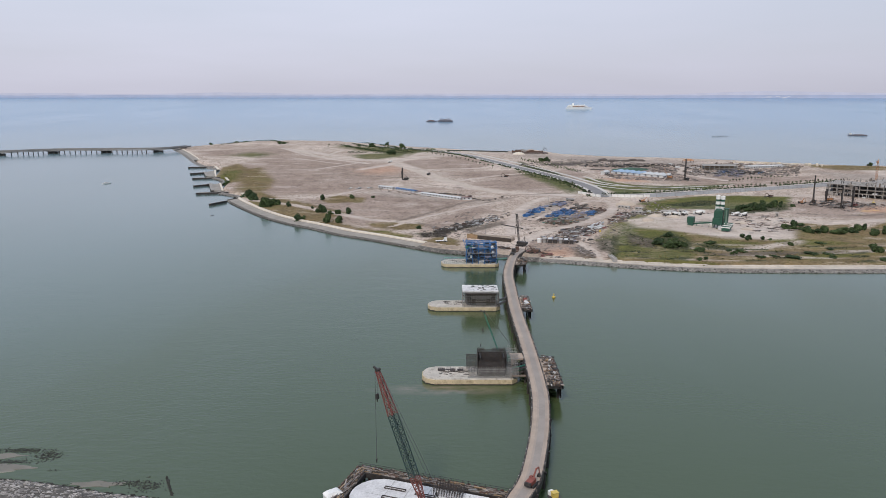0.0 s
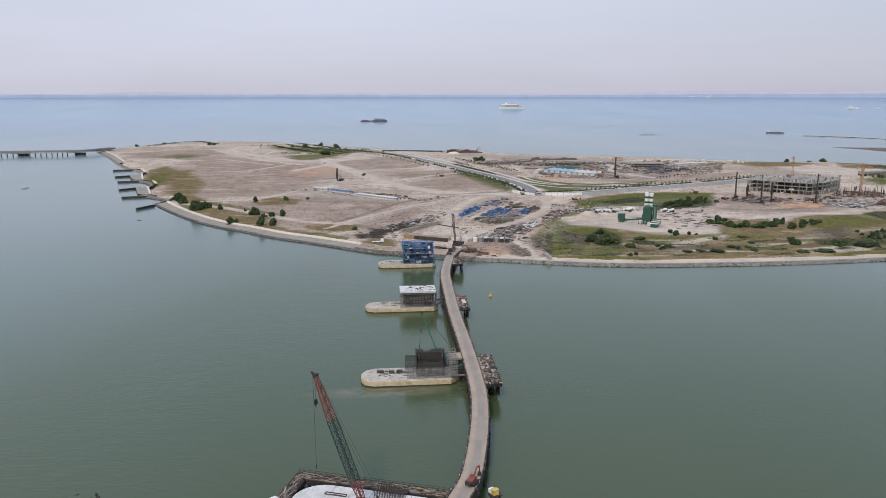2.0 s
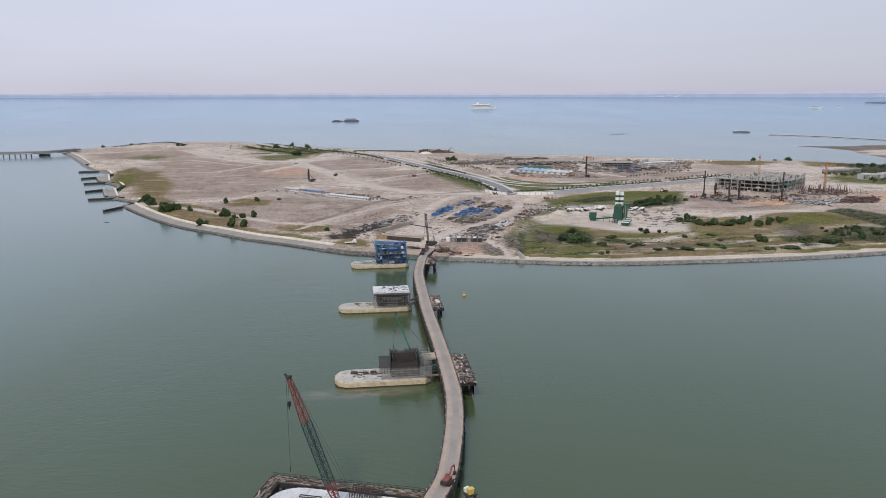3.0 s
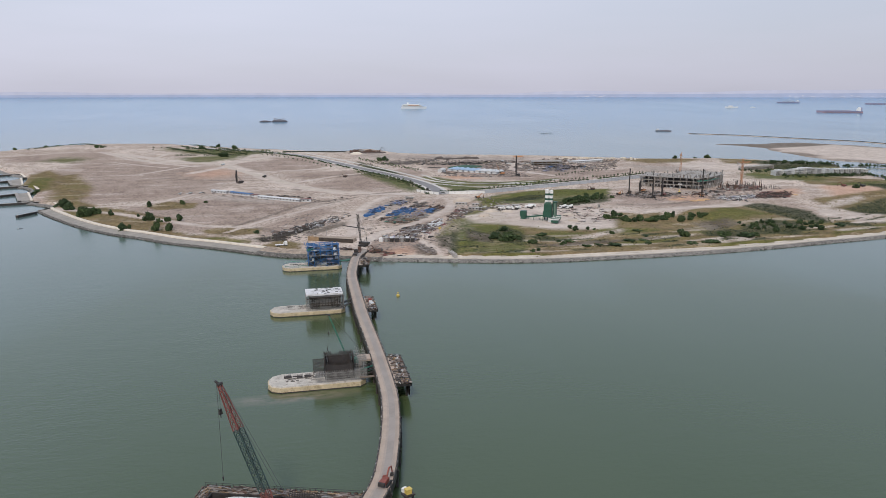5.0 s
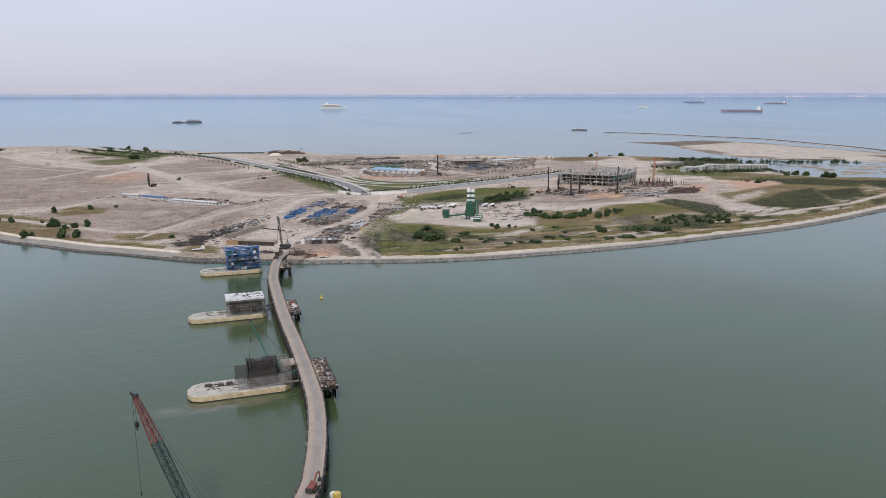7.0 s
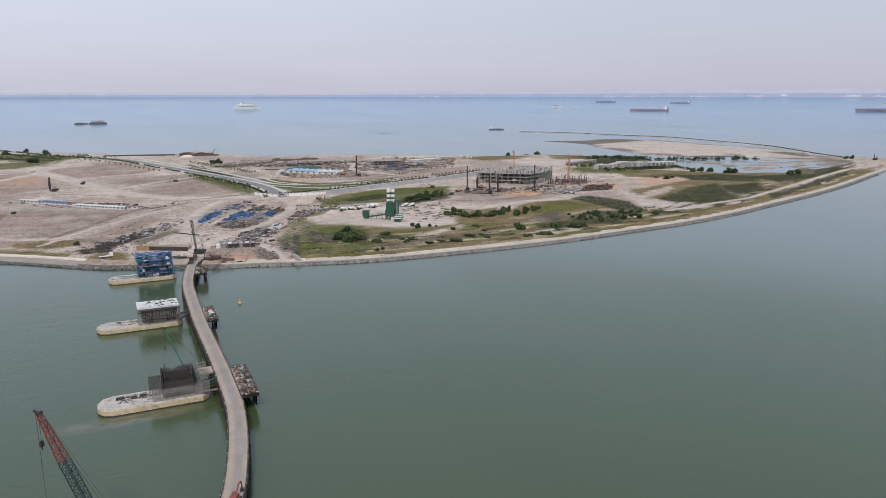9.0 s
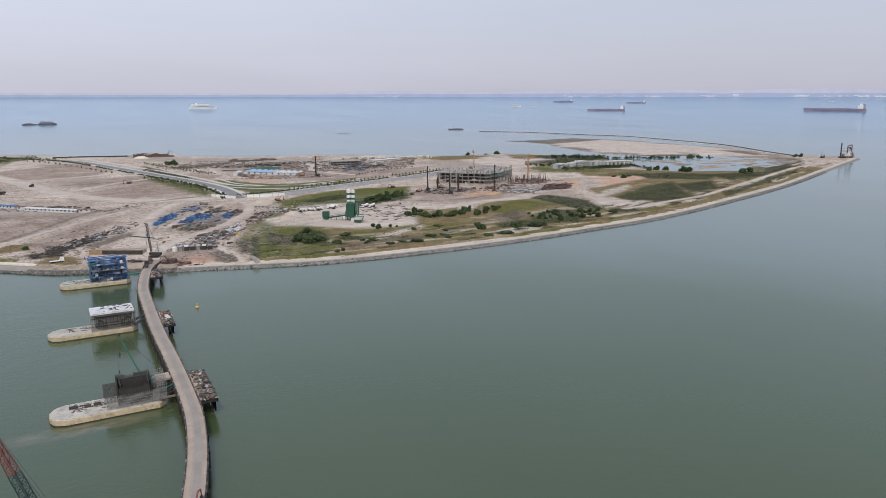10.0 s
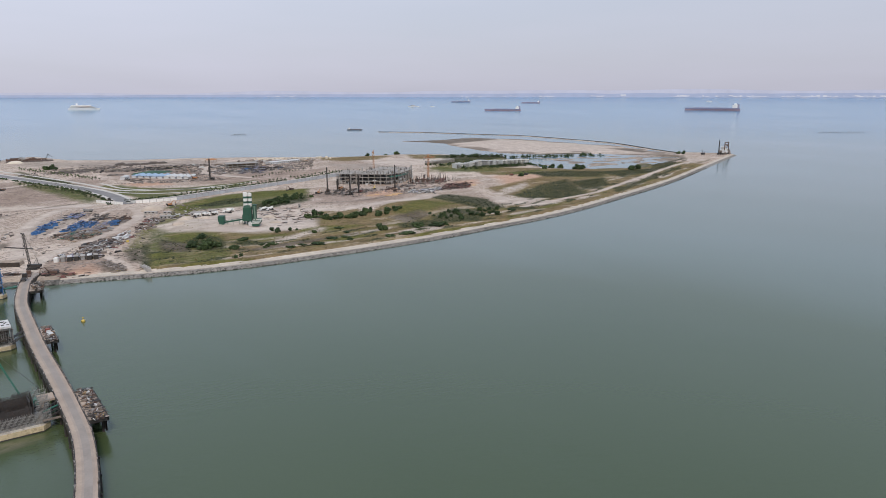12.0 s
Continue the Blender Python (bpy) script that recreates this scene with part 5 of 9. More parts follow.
part("formwork", fw.box(18, 317.9, 2.1, 12, 0.3, 0.35).box(18, 317.9, 5.9, 14, 0.3, 0.35), DARK_TIMBER, head, "dark formwork ribs")
part("working_deck", Shape().box(18, 318.9, 3.0, 15, 1.6, 0.12).box(17, 319.2, 5.2, 16, 1.2, 0.12).box(18, 317.7, 6.5, 17.6, 0.8, 0.12).box(13, 319.4, 5.4, 3, 2, 0.12), DARK_TIMBER, head, "dark plank working deck")

# third pier: blue steel formwork
blue = thing("steel_formwork", pose(0, 0, 2.2), "big blue steel formwork frame round a pier head", "formwork")
BX, BY = [14.2 + 3.5 * i for i in range(6)], [411.0, 414.6, 418.2, 421.8]
BZ = [0, 3.3, 6.4, 9.3, 12.0]
rf = random.Random(31)
for j, y in enumerate(BY):
    for i, x in enumerate(BX):
        top = 12.0 + rf.uniform(-0.2, 0.5) if (i + j) % 3 else rf.choice((9.3, 10.6, 12.9))
        part("column", Shape().rod((x, y, 0), (x, y, top), 0.24), BLUE_PAINT, blue)
for z in BZ[1:]:
    for y in BY:
        a, b = rf.choice((0, 0, 0, 1)), rf.choice((5, 5, 5, 4))
        part("beam", Shape().rod((BX[a] - 0.8, y, z + rf.uniform(-0.2, 0.2)), (BX[b] + 0.8, y, z + rf.uniform(-0.2, 0.2)), 0.27), BLUE_PAINT, blue)
    for x in BX:
        part("beam", Shape().rod((x, BY[0] - 0.8, z), (x, BY[-1] + 0.8, z), 0.22), BLUE_PAINT, blue)
for y in (BY[0], BY[-1]):
    for i in range(5):
        for j in range(4):
            if rf.random() < 0.25:
                continue
            a, b = (BX[i], BX[i + 1]) if (i + j) % 2 else (BX[i + 1], BX[i])
            part("brace", Shape().rod((a, y, BZ[j]), (b, y, BZ[j + 1]), 0.15), BLUE_PAINT, blue)
for i in range(5):
    for j in range(4):
        for y in BY[:3]:
            if rf.random() < (0.2 if j > 1 else 0.34):
                w, h = rf.uniform(1.4, 3.2), rf.uniform(0.6, 2.0)
                part("form_plate", Shape().box((BX[i] + BX[i + 1]) / 2, y + rf.uniform(0.3, 1.4), BZ[j] + rf.uniform(0.1, 0.7), w, 0.25, h, rf.uniform(-6, 6)), rf.choice((BLUE_PAINT, BLUE_PAINT, DARK_STEEL, DARK_STEEL, GREY_ROOF)), blue)
for k in range(60):
    i, j, y = rf.randrange(5), rf.randrange(4), rf.choice((BY[0] - 0.6, BY[0] - 0.6, BY[1], BY[2], BY[-1]))
    a = Vector((BX[i] + rf.uniform(-1.5, 1.5), y + rf.uniform(-0.4, 0.4), BZ[j] + rf.uniform(0, 2.5)))
    b = a + rf.choice((Vector((rf.uniform(2, 6), 0, rf.uniform(-0.4, 0.4))), Vector((rf.uniform(-2, 2), rf.uniform(-1, 1), 2.6)), Vector((0.4, rf.uniform(2, 4), 0))))
    b.z = min(b.z, 12.6)
    part("tie_beam", Shape().rod(a, b, rf.uniform(0.1, 0.22)), rf.choice((BLUE_PAINT, BLUE_PAINT, BLUE_TARP, HULL_GREY)), blue)
for k in range(34):
    i, j = rf.randrange(5), rf.randrange(4)
    part("form_plate", Shape().box(BX[i] + 1.75, rf.choice((412.6, 413.4, 416.0, 419.0)), BZ[j] + rf.uniform(0.1, 0.8), rf.uniform(2.2, 3.4), 0.2, rf.uniform(1.2, 2.4), rf.uniform(-4, 4)), rf.choice((DARK_STEEL, DARK_STEEL, BLUE_TARP, HULL_DARK)), blue)
part("lower_deck", Shape().box(22.8, 416.4, 3.35, 18.2, 11.6, 0.12), DARK_STEEL, blue, "dark working platform")
for k in range(26):
    part("site_gear", Shape().box(rf.uniform(14.5, 31), rf.uniform(410.5, 421), rf.choice((3.5, 6.55, 6.55, 9.5)), rf.uniform(0.6, 2.4), rf.uniform(0.5, 1.4), rf.uniform(0.4, 1.3), rf.uniform(0, 90)), rf.choice((GREY_ROOF, WHITE_PAINT, JUNK, TEAL_PAINT, DARK_STEEL)), blue)
part("dark_panel", Shape().box(23, 416.5, 2.4, 13.0, 5.0, 3.4), DARK_STEEL, blue, "dark form panels inside the frame")
part("pier_shaft", Shape().box(23, 416.5, 0, 8, 6.0, 2.4), CONCRETE, blue, "grey concrete pier shaft")
part("work_deck", Shape().box(22.8, 416.4, 6.42, 17.6, 9.0, 0.1).box(21, 412, 9.4, 11, 2.2, 0.12).box(25, 420, 6.5, 12, 2.0, 0.12).box(23, 410.2, 6.5, 17, 1.0, 0.12), GREY_STEEL, blue, "grey walkway boards")
mesh_net = Shape()
for k in range(12):
    mesh_net.rod((1 + k * 1.2, 410.7, 0), (1 + k * 1.2, 410.7, 1.1), 0.06).rod((1 + k * 1.2, 422.5, 0), (1 + k * 1.2, 422.5, 1.1), 0.06)
part("guard_rail", mesh_net.rod((0.5, 410.7, 1.1), (14.0, 410.7, 1.1), 0.12).rod((0.5, 422.5, 1.1), (14.0, 422.5, 1.1), 0.12), TEAL_PAINT, blue, "teal guard rail")


# ---- cranes ----
def lattice(a, b, w0, w1, bays, r=0.09, up=Vector((0, 0, 1))):
    """A four-chord lattice boom from a to b."""
    a, b = Vector(a), Vector(b)
    d = (b - a).normalized()
    u = d.cross(up).normalized()
    v = d.cross(u)
    s = Shape()
    ring = lambda t: [a + (b - a) * t + u * (i * (w0 + (w1 - w0) * t) / 2) + v * (j * (w0 + (w1 - w0) * t) / 2) for i, j in ((-1, -1), (1, -1), (1, 1), (-1, 1))]
    for k in range(4):
        s.rod(ring(0)[k], ring(1)[k], r)
    for n in range(bays):
        p, q = ring(n / bays), ring((n + 1) / bays)
        for k in range(4):
            s.rod(p[k], q[(k + 1) % 4] if n % 2 else q[k - 1], r * 0.62)
            s.rod(q[k], q[(k + 1) % 4], r * 0.55)
    return s


def crawler_base(ob, body_mat, size=1.0):
    """Tracks, slewing body, cab and counterweight of a crawler machine, facing +x."""
    for s in (-1, 1):
        tr = part("track", Shape().box(0, s * 1.9 * size, 0, 5.6 * size, 0.8 * size, 1.05 * size, taper=0.93), RUBBER, ob, "dark crawler track")
        part("idler", Shape().rod((2.4 * size, s * 2.32 * size, 0.5 * size), (2.4 * size, s * 2.4 * size, 0.5 * size), 0.4 * size, 10), DARK_STEEL, tr)
    part("undercarriage", Shape().box(0, 0, 0.5 * size, 2.6 * size, 3.4 * size, 0.6 * size), DARK_STEEL, ob)
    part("body", Shape().box(-1.0 * size, 0, 1.15 * size, 5.2 * size, 2.9 * size, 1.7 * size, taper=0.96), body_mat, ob)
    cab = part("cab", Shape().box(1.5 * size, 1.1 * size, 1.2 * size, 1.7 * size, 1.1 * size, 1.9 * size, taper=0.92), body_mat, ob)
    part("window", Shape().box(1.75 * size, 1.1 * size, 2.0 * size, 1.32 * size, 1.16 * size, 0.8 * size), DARK_GLASS, cab, "dark cab glass")
    part("counterweight", Shape().box(-3.9 * size, 0, 1.25 * size, 0.9 * size, 3.0 * size, 1.5 * size), DARK_STEEL, ob)


def lattice_crane(at, turn, tip, sections, body_mat, label, width, hook, boom_foot=1.4, r=0.09):
    """A crawler crane; tip: the boom's end in the crane's own frame; sections: (upto, material, label)."""
    ob = thing("crawler_crane", pose(*at, 0, 0, turn), label, "crane")
    crawler_base(ob, body_mat)
    foot, tip = Vector((boom_foot, 0, 1.6)), Vector(tip)
    t0 = 0.0
    for upto, m, lab in sections:
        w = lambda t: width * min(1, 0.35 + 5 * t, 0.4 + 4.2 * (1 - t))
        bays = max(2, int((tip - foot).length * (upto - t0) / (width * 0.7)))
        part("boom_section", lattice(foot.lerp(tip, t0), foot.lerp(tip, upto), w(t0), w(upto), bays, r, Vector((0, 1, 0))), m, ob, lab)
        t0 = upto
    part("boom_head", Shape().rod(tip + Vector((-0.2, -0.6, 0.1)), tip + Vector((-0.2, 0.6, 0.1)), 0.38, 8).rod(tip, tip + Vector((1.3, 0, 0.5)), 0.3), DARK_STEEL, ob, "dark sheave head")
    mast = Vector((-2.6, 0, 6.5))
    part("gantry", Shape().rod((-2.8, -1, 2.6), mast, 0.13).rod((-2.8, 1, 2.6), mast, 0.13).rod((-0.4, 0, 2.6), mast, 0.1), DARK_STEEL, ob)
    part("pendant", Shape().rod(mast + Vector((0, -0.5, 0)), tip + Vector((-0.5, -0.3, 0.1)), 0.045).rod(mast + Vector((0, 0.5, 0)), tip + Vector((-0.5, 0.3, 0.1)), 0.045), CABLE, ob)
    top = tip + Vector((0.9, 0, 0.3))
    part("hoist_rope", Shape().rod(top, top + Vector((0, 0, -hook)), 0.05), CABLE, ob)
    short = tip + Vector((0.2, 0, -0.2))
    part("second_rope", Shape().rod(short, short + Vector((0, 0, -6.0)), 0.04), CABLE, ob)
    part("hook_block", Shape().box(short.x, 0, short.z - 7.3, 0.5, 0.9, 1.3, taper=0.7).rod(short + Vector((0, 0, -7.3)), short + Vector((0, 0, -8.1)), 0.12), DARK_STEEL, ob)
    part("ball_hook", Shape().rod(top + Vector((0, 0, -hook)), top + Vector((0, 0, -hook - 1.1)), 0.22, 6, 0.1), DARK_STEEL, ob)
    return ob


# the near crane on its cofferdam stage; its boom leans out over the water
stage = thing("cofferdam_stage", pose(-22.0, 172.0, 0, 0, 0, -18.6), "steel cofferdam stage with planked walkways round a pile cap", "work stage")
for nm, x, y, sx, sy in (("walkway", 20.5, -1.3, 41, 2.6), ("walkway", 1.3, -12, 2.6, 19), ("walkway", 20.5, -22.5, 41, 2.2), ("walkway", 39.7, -12, 2.4, 19)):
    part(nm, Shape().box(x, y, 3.6, sx, sy, 0.3), BROWN_TIMBER, stage, "brown planked walkway")
for y in (0.0, -2.7):
    part("waler", Shape().box(20.5, y, 2.6, 41.4, 0.35, 1.35), DARK_STEEL, stage)
for x in (0.0, 2.8):
    part("waler", Shape().box(x, -12, 2.6, 0.35, 23.6, 1.35), DARK_STEEL, stage)
for k in range(24):
    part("sheet_panel", Shape().box(0.9 + k * 1.72, 0.35, -3, 0.9, 0.3, 7.2), RUST, stage)
for k in range(13):
    part("sheet_panel", Shape().box(-0.35, -0.9 - k * 1.72, -3, 0.3, 0.9, 7.2), RUST, stage)
rails = Shape()
for k in range(28):
    rails.rod((k * 1.5, 0.15, 3.8), (k * 1.5, 0.15, 4.9), 0.05)
part("guard_rail", rails.rod((0, 0.15, 4.9), (41, 0.15, 4.9), 0.05).rod((0, 0.15, 4.4), (41, 0.15, 4.4), 0.04), DARK_STEEL, stage)
rcap = random.Random(4)
for k in range(78):
    x, y = (rcap.uniform(0.6, 40), rcap.uniform(-2.3, -0.3)) if k < 54 else (rcap.uniform(0.5, 2.3), rcap.uniform(-14, -3))
    ln, a = rcap.uniform(0.8, 3.4), rcap.uniform(-25, 25) + (90 if k >= 54 else 0)
    q = stage.matrix_basis @ Vector((x, y, 3.9))
    pieces(thing("timber_stack" if k % 3 else "steel_bundle", pose(*q, 0, 0, a - 18.6), "short stack of weathered planks and scraps on the stage" if k % 3 else "bundle of rusty bars on the stage",
                 "timber" if k % 3 else "steel", "stores on the stage"), rcap.choice((BROWN_TIMBER, JUNK, JUNK, GREY_STEEL, DARK_TIMBER)) if k % 3 else RUST, ln, rcap.uniform(0.3, 0.7), rcap.uniform(0.2, 0.5), 4, rcap)
rst = random.Random(77)
for m_, n_ in ((TIMBER, 70), (JUNK, 120), (DARK_TIMBER, 130), (BROWN_TIMBER, 90), (GREY_STEEL, 50)):
    bits = Shape()
    for k in range(n_):
        x, y, a = rst.choice(((rst.uniform(0.3, 40.5), rst.uniform(-2.6, 0.1), 0), (rst.uniform(0.2, 2.5), rst.uniform(-20, -2), 90)))
        q = stage.matrix_basis @ Vector((x, y, 3.9))
        bits.box(q.x, q.y, q.z + rst.choice((0, 0, 0.12, 0.3)), rst.uniform(0.5, 3.2), rst.uniform(0.1, 0.3), rst.uniform(0.06, 0.3), a - 18.6 + rst.gauss(0, 16))
    solid("stage_litter", bits, m_, "planks and scraps lying along the stage walkways", "site stores", kind="stuff")
cap0 = thing("pile_cap", pose(-22.0, 172.0, 0, 0, 0, -18.6), "white rounded pile cap inside the cofferdam", "pile cap")
arc = [(11 + 7.6 * math.cos(radians(a)), -11.8 + 7.6 * math.sin(radians(a))) for a in range(90, 271, 15)]
cap_outline = arc + [(37, -19.4), (37, -4.2)]
part("body", Shape().prism(cap_outline, -2, 3.9), CONCRETE, cap0)
part("top", Shape().prism(cap_outline, 3.9, 4.3, 0.985), WHITE_SLAB, cap0, "white screeded concrete top")
seams = Shape()
for x in (12, 17, 22, 27, 32):
    seams.box(x, -11.8, 4.302, 0.1, 14.8, 0.02)
part("joint", seams.box(22, -11.8, 4.302, 30, 0.1, 0.02), GREY_STEEL, cap0)
openings = Shape()
for x, y, sx, sy in ((13.5, -8.2, 5.5, 0.9), (21.5, -8.6, 5.0, 0.9), (14.5, -12.4, 5.5, 1.0)):
    for dy in (-sy / 2, sy / 2):
        openings.box(x, y + dy, 4.3, sx, 0.12, 0.25)
    openings.box(x - sx / 2, y, 4.3, 0.12, sy, 0.25).box(x + sx / 2, y, 4.3, 0.12, sy, 0.25).box(x + 0.4, y, 4.305, sx * 0.5, sy * 0.2, 0.05)
part("starter_frame", openings, REBAR, cap0, "dark rebar frames on the cap")
cage0 = Shape()
for k in range(19):
    for y in (-3.6, -4.6, -5.6, -6.6, -7.6):
        x = 23.0 + k * 0.42
        cage0.rod((x, y, 4.3), (x, y, 5.6 + 0.7 * ((k * 5) % 3)), 0.07)
part("rebar_wall", cage0.rod((23, -3.6, 5.4), (30.6, -3.6, 5.4), 0.08).rod((23, -5.6, 5.6), (30.6, -5.6, 5.6), 0.08), REBAR, cap0, "dark standing rebar")
solid("white_shelter", Shape().prism([(-29.5, 158.2), (-26.2, 160.6), (-24.6, 158.4), (-28.0, 156)], 0, 4.2).prism([(-29.7, 158.3), (-26.2, 160.8), (-24.4, 158.4), (-28, 155.8)], 4.2, 4.9, 0.6), WHITE_PAINT,
      "small white ribbed shelter at the stage corner", "shelter")
BASE = Vector((-3.3, 149.6, 4.3))
TIP = Vector((-15.75, 161.0, 35.4))
away = TIP - BASE
lattice_crane(BASE, math.degrees(math.atan2(away.y, away.x)), (math.hypot(away.x, away.y), 0, away.z),
              ((0.2, RED_PAINT, "red boom foot"), (0.66, LATTICE_GREEN, "grey-green boom lattice"), (1.0, RED_PAINT, "faded red boom tip")), RED_PAINT,
              "red crawler crane with a grey-green lattice boom on the stage", 1.75, 24.0, r=0.14)
# the green crane behind the first pier
solid("work_barge", Shape().prism([(14.5, 248.6), (25.2, 248.6), (25.2, 256.5), (14.5, 256.5)], -0.8, 1.5, 0.98), DARK_STEEL, "low dark work barge behind the footing", "barge")
lattice_crane((23.4, 252.8, 1.5), 176, (8.2, 0, 19.8), ((1.0, TEAL_PAINT, "dark green lattice boom"),), TEAL_PAINT, "green crawler crane behind the rebar cage", 1.0, 13.0, r=0.08)


def excavator(at, turn, mat_, label, size=1.0):
    ob = thing("excavator", pose(*at, 0, 0, turn), label, "excavator", "excavators")
    crawler_base(ob, mat_, 0.62 * size)
    k = size
    part("boom", Shape().rod((0.9 * k, 0, 1.4 * k), (2.8 * k, 0, 3.4 * k), 0.26 * k).rod((2.8 * k, 0, 3.4 * k), (4.4 * k, 0, 3.0 * k), 0.22 * k), mat_, ob)
    part("stick", Shape().rod((4.4 * k, 0, 3.1 * k), (4.9 * k, 0, 1.0 * k), 0.17 * k), mat_, ob)
    part("bucket", Shape().box(4.7 * k, 0, 0.1 * k, 0.8 * k, 0.9 * k, 0.9 * k, taper=0.7), DARK_STEEL, ob)
    part("ram", Shape().rod((1.3 * k, 0, 1.5 * k), (2.7 * k, 0, 2.8 * k), 0.09 * k), GREY_STEEL, ob)
    return ob


excavator((22.0, 159.2, 6.05), 58, EXCAVATOR_RED, "orange-red tracked excavator standing on the jetty", 0.92)
box_stand = solid("site_cabin", Shape().box(0, 0, 0, 1.5, 1.2, 1.2).box(0, 0, 1.2, 1.7, 1.4, 0.1).box(0.77, 0, 0.4, 0.06, 0.8, 0.6), YELLOW_PAINT, "small yellow cabin beside the jetty", "cabin", at=pose(27.0, 154.6, 5.55, 0, 0, 20))
solid("cabin_support", Shape().box(27.0, 154.6, 5.2, 2.8, 2.2, 0.35, 20).box(26, 154, -3, 0.5, 0.5, 8.2).box(28.2, 155.2, -3, 0.5, 0.5, 8.2), DARK_STEEL, "dark steel bracket platform beside the jetty", "platform")


solid("white_box", Shape().box(0, 0, 0, 1.3, 1.0, 0.9).box(0, 0, 0.9, 1.4, 1.1, 0.08), WHITE_PAINT, "white tool box beside the small cabin", "box", at=pose(26.3, 155.6, 5.55, 0, 0, 35))


def lorry(at, turn, cab_mat, bed_mat, label, kind="flat"):
    """A lorry facing +x."""
    ob = thing("lorry", pose(*at, 0, 0, turn), label, "lorry", "lorries")
    part("chassis", Shape().box(0, 0, 0.6, 7.4, 1.0, 0.35), DARK_STEEL, ob)
    cab = part("cab", Shape().box(2.9, 0, 0.7, 1.8, 2.3, 2.2, taper=0.93), cab_mat, ob)
    part("windscreen", Shape().box(3.55, 0, 1.75, 0.5, 2.0, 0.75), DARK_GLASS, cab, "dark windscreen")
    if kind == "mixer":
        part("drum", Shape().rod((-3.4, 0, 2.9), (-1.5, 0, 2.3), 0.6, 10, 1.15).rod((-1.5, 0, 2.3), (1.6, 0, 2.0), 1.15, 10, 0.75), bed_mat, ob, "white mixer drum")
        part("drum_stand", Shape().box(1.4, 0, 0.9, 0.4, 1.6, 1.1).box(-2.8, 0, 0.9, 0.4, 1.6, 1.6), DARK_STEEL, ob)
    elif kind == "tipper":
        part("tipper_body", Shape().box(-1.1, 0, 1.0, 5.4, 2.4, 1.3, taper=1.06), bed_mat, ob)
    else:
        part("flat_bed", Shape().box(-1.1, 0, 0.95, 5.6, 2.4, 0.25).box(1.55, 0, 1.2, 0.15, 2.3, 0.9), bed_mat, ob)
    for x in (2.7, -1.6, -2.8):
        for s in (-1, 1):
            part("wheel", Shape().rod((x, s * 0.85, 0.5), (x, s * 1.2, 0.5), 0.5, 10), RUBBER, ob)
    return ob


parked = lorry((38.6, 315.5, 6.05), 100, EXCAVATOR_RED, GREY_ROOF, "small red flatbed lorry parked on the side platform", "flat")
parked.scale = (0.66, 0.72, 0.72)


# ---- things afloat ----
buoy = thing("buoy", pose(56.2, 346.3, 0), "yellow conical marker buoy in the sea", "buoy")
part("float", Shape().rod((0, 0, -0.4), (0, 0, 0.6), 0.8, 12, 0.9).rod((0, 0, 0.6), (0, 0, 0.9), 0.9, 12, 0.4), YELLOW_PAINT, buoy)
part("top_mark", Shape().rod((0, 0, 0.9), (0, 0, 1.6), 0.14, 6).box(0, 0, 1.5, 0.5, 0.5, 0.5, 45), YELLOW_PAINT, buoy)


def hull(length, beam, depth, sheer=0.15):
    """A ship's hull along +x, its waterline at nought."""
    s = Shape()
    rows = []
    for k in range(13):
        t = k / 12
        w = beam / 2 * min(1, (1.05 - t) * 3.2 if t > 0.7 else 1, 0.72 + t * 2)
        x = (t - 0.5) * length
        up = depth * (1 + sheer * max(0, t - 0.75) * 4)
        rows.append([(x, -w * 0.8, -1.0), (x + (0.03 * length if t == 1 else 0), -w, up), (x + (0.03 * length if t == 1 else 0), w, up), (x, w * 0.8, -1.0)])
    s.strip(rows)
    s.add(rows[0], [(3, 2, 1, 0)])
    s.add(rows[-1], [(0, 1, 2, 3)])
    return s


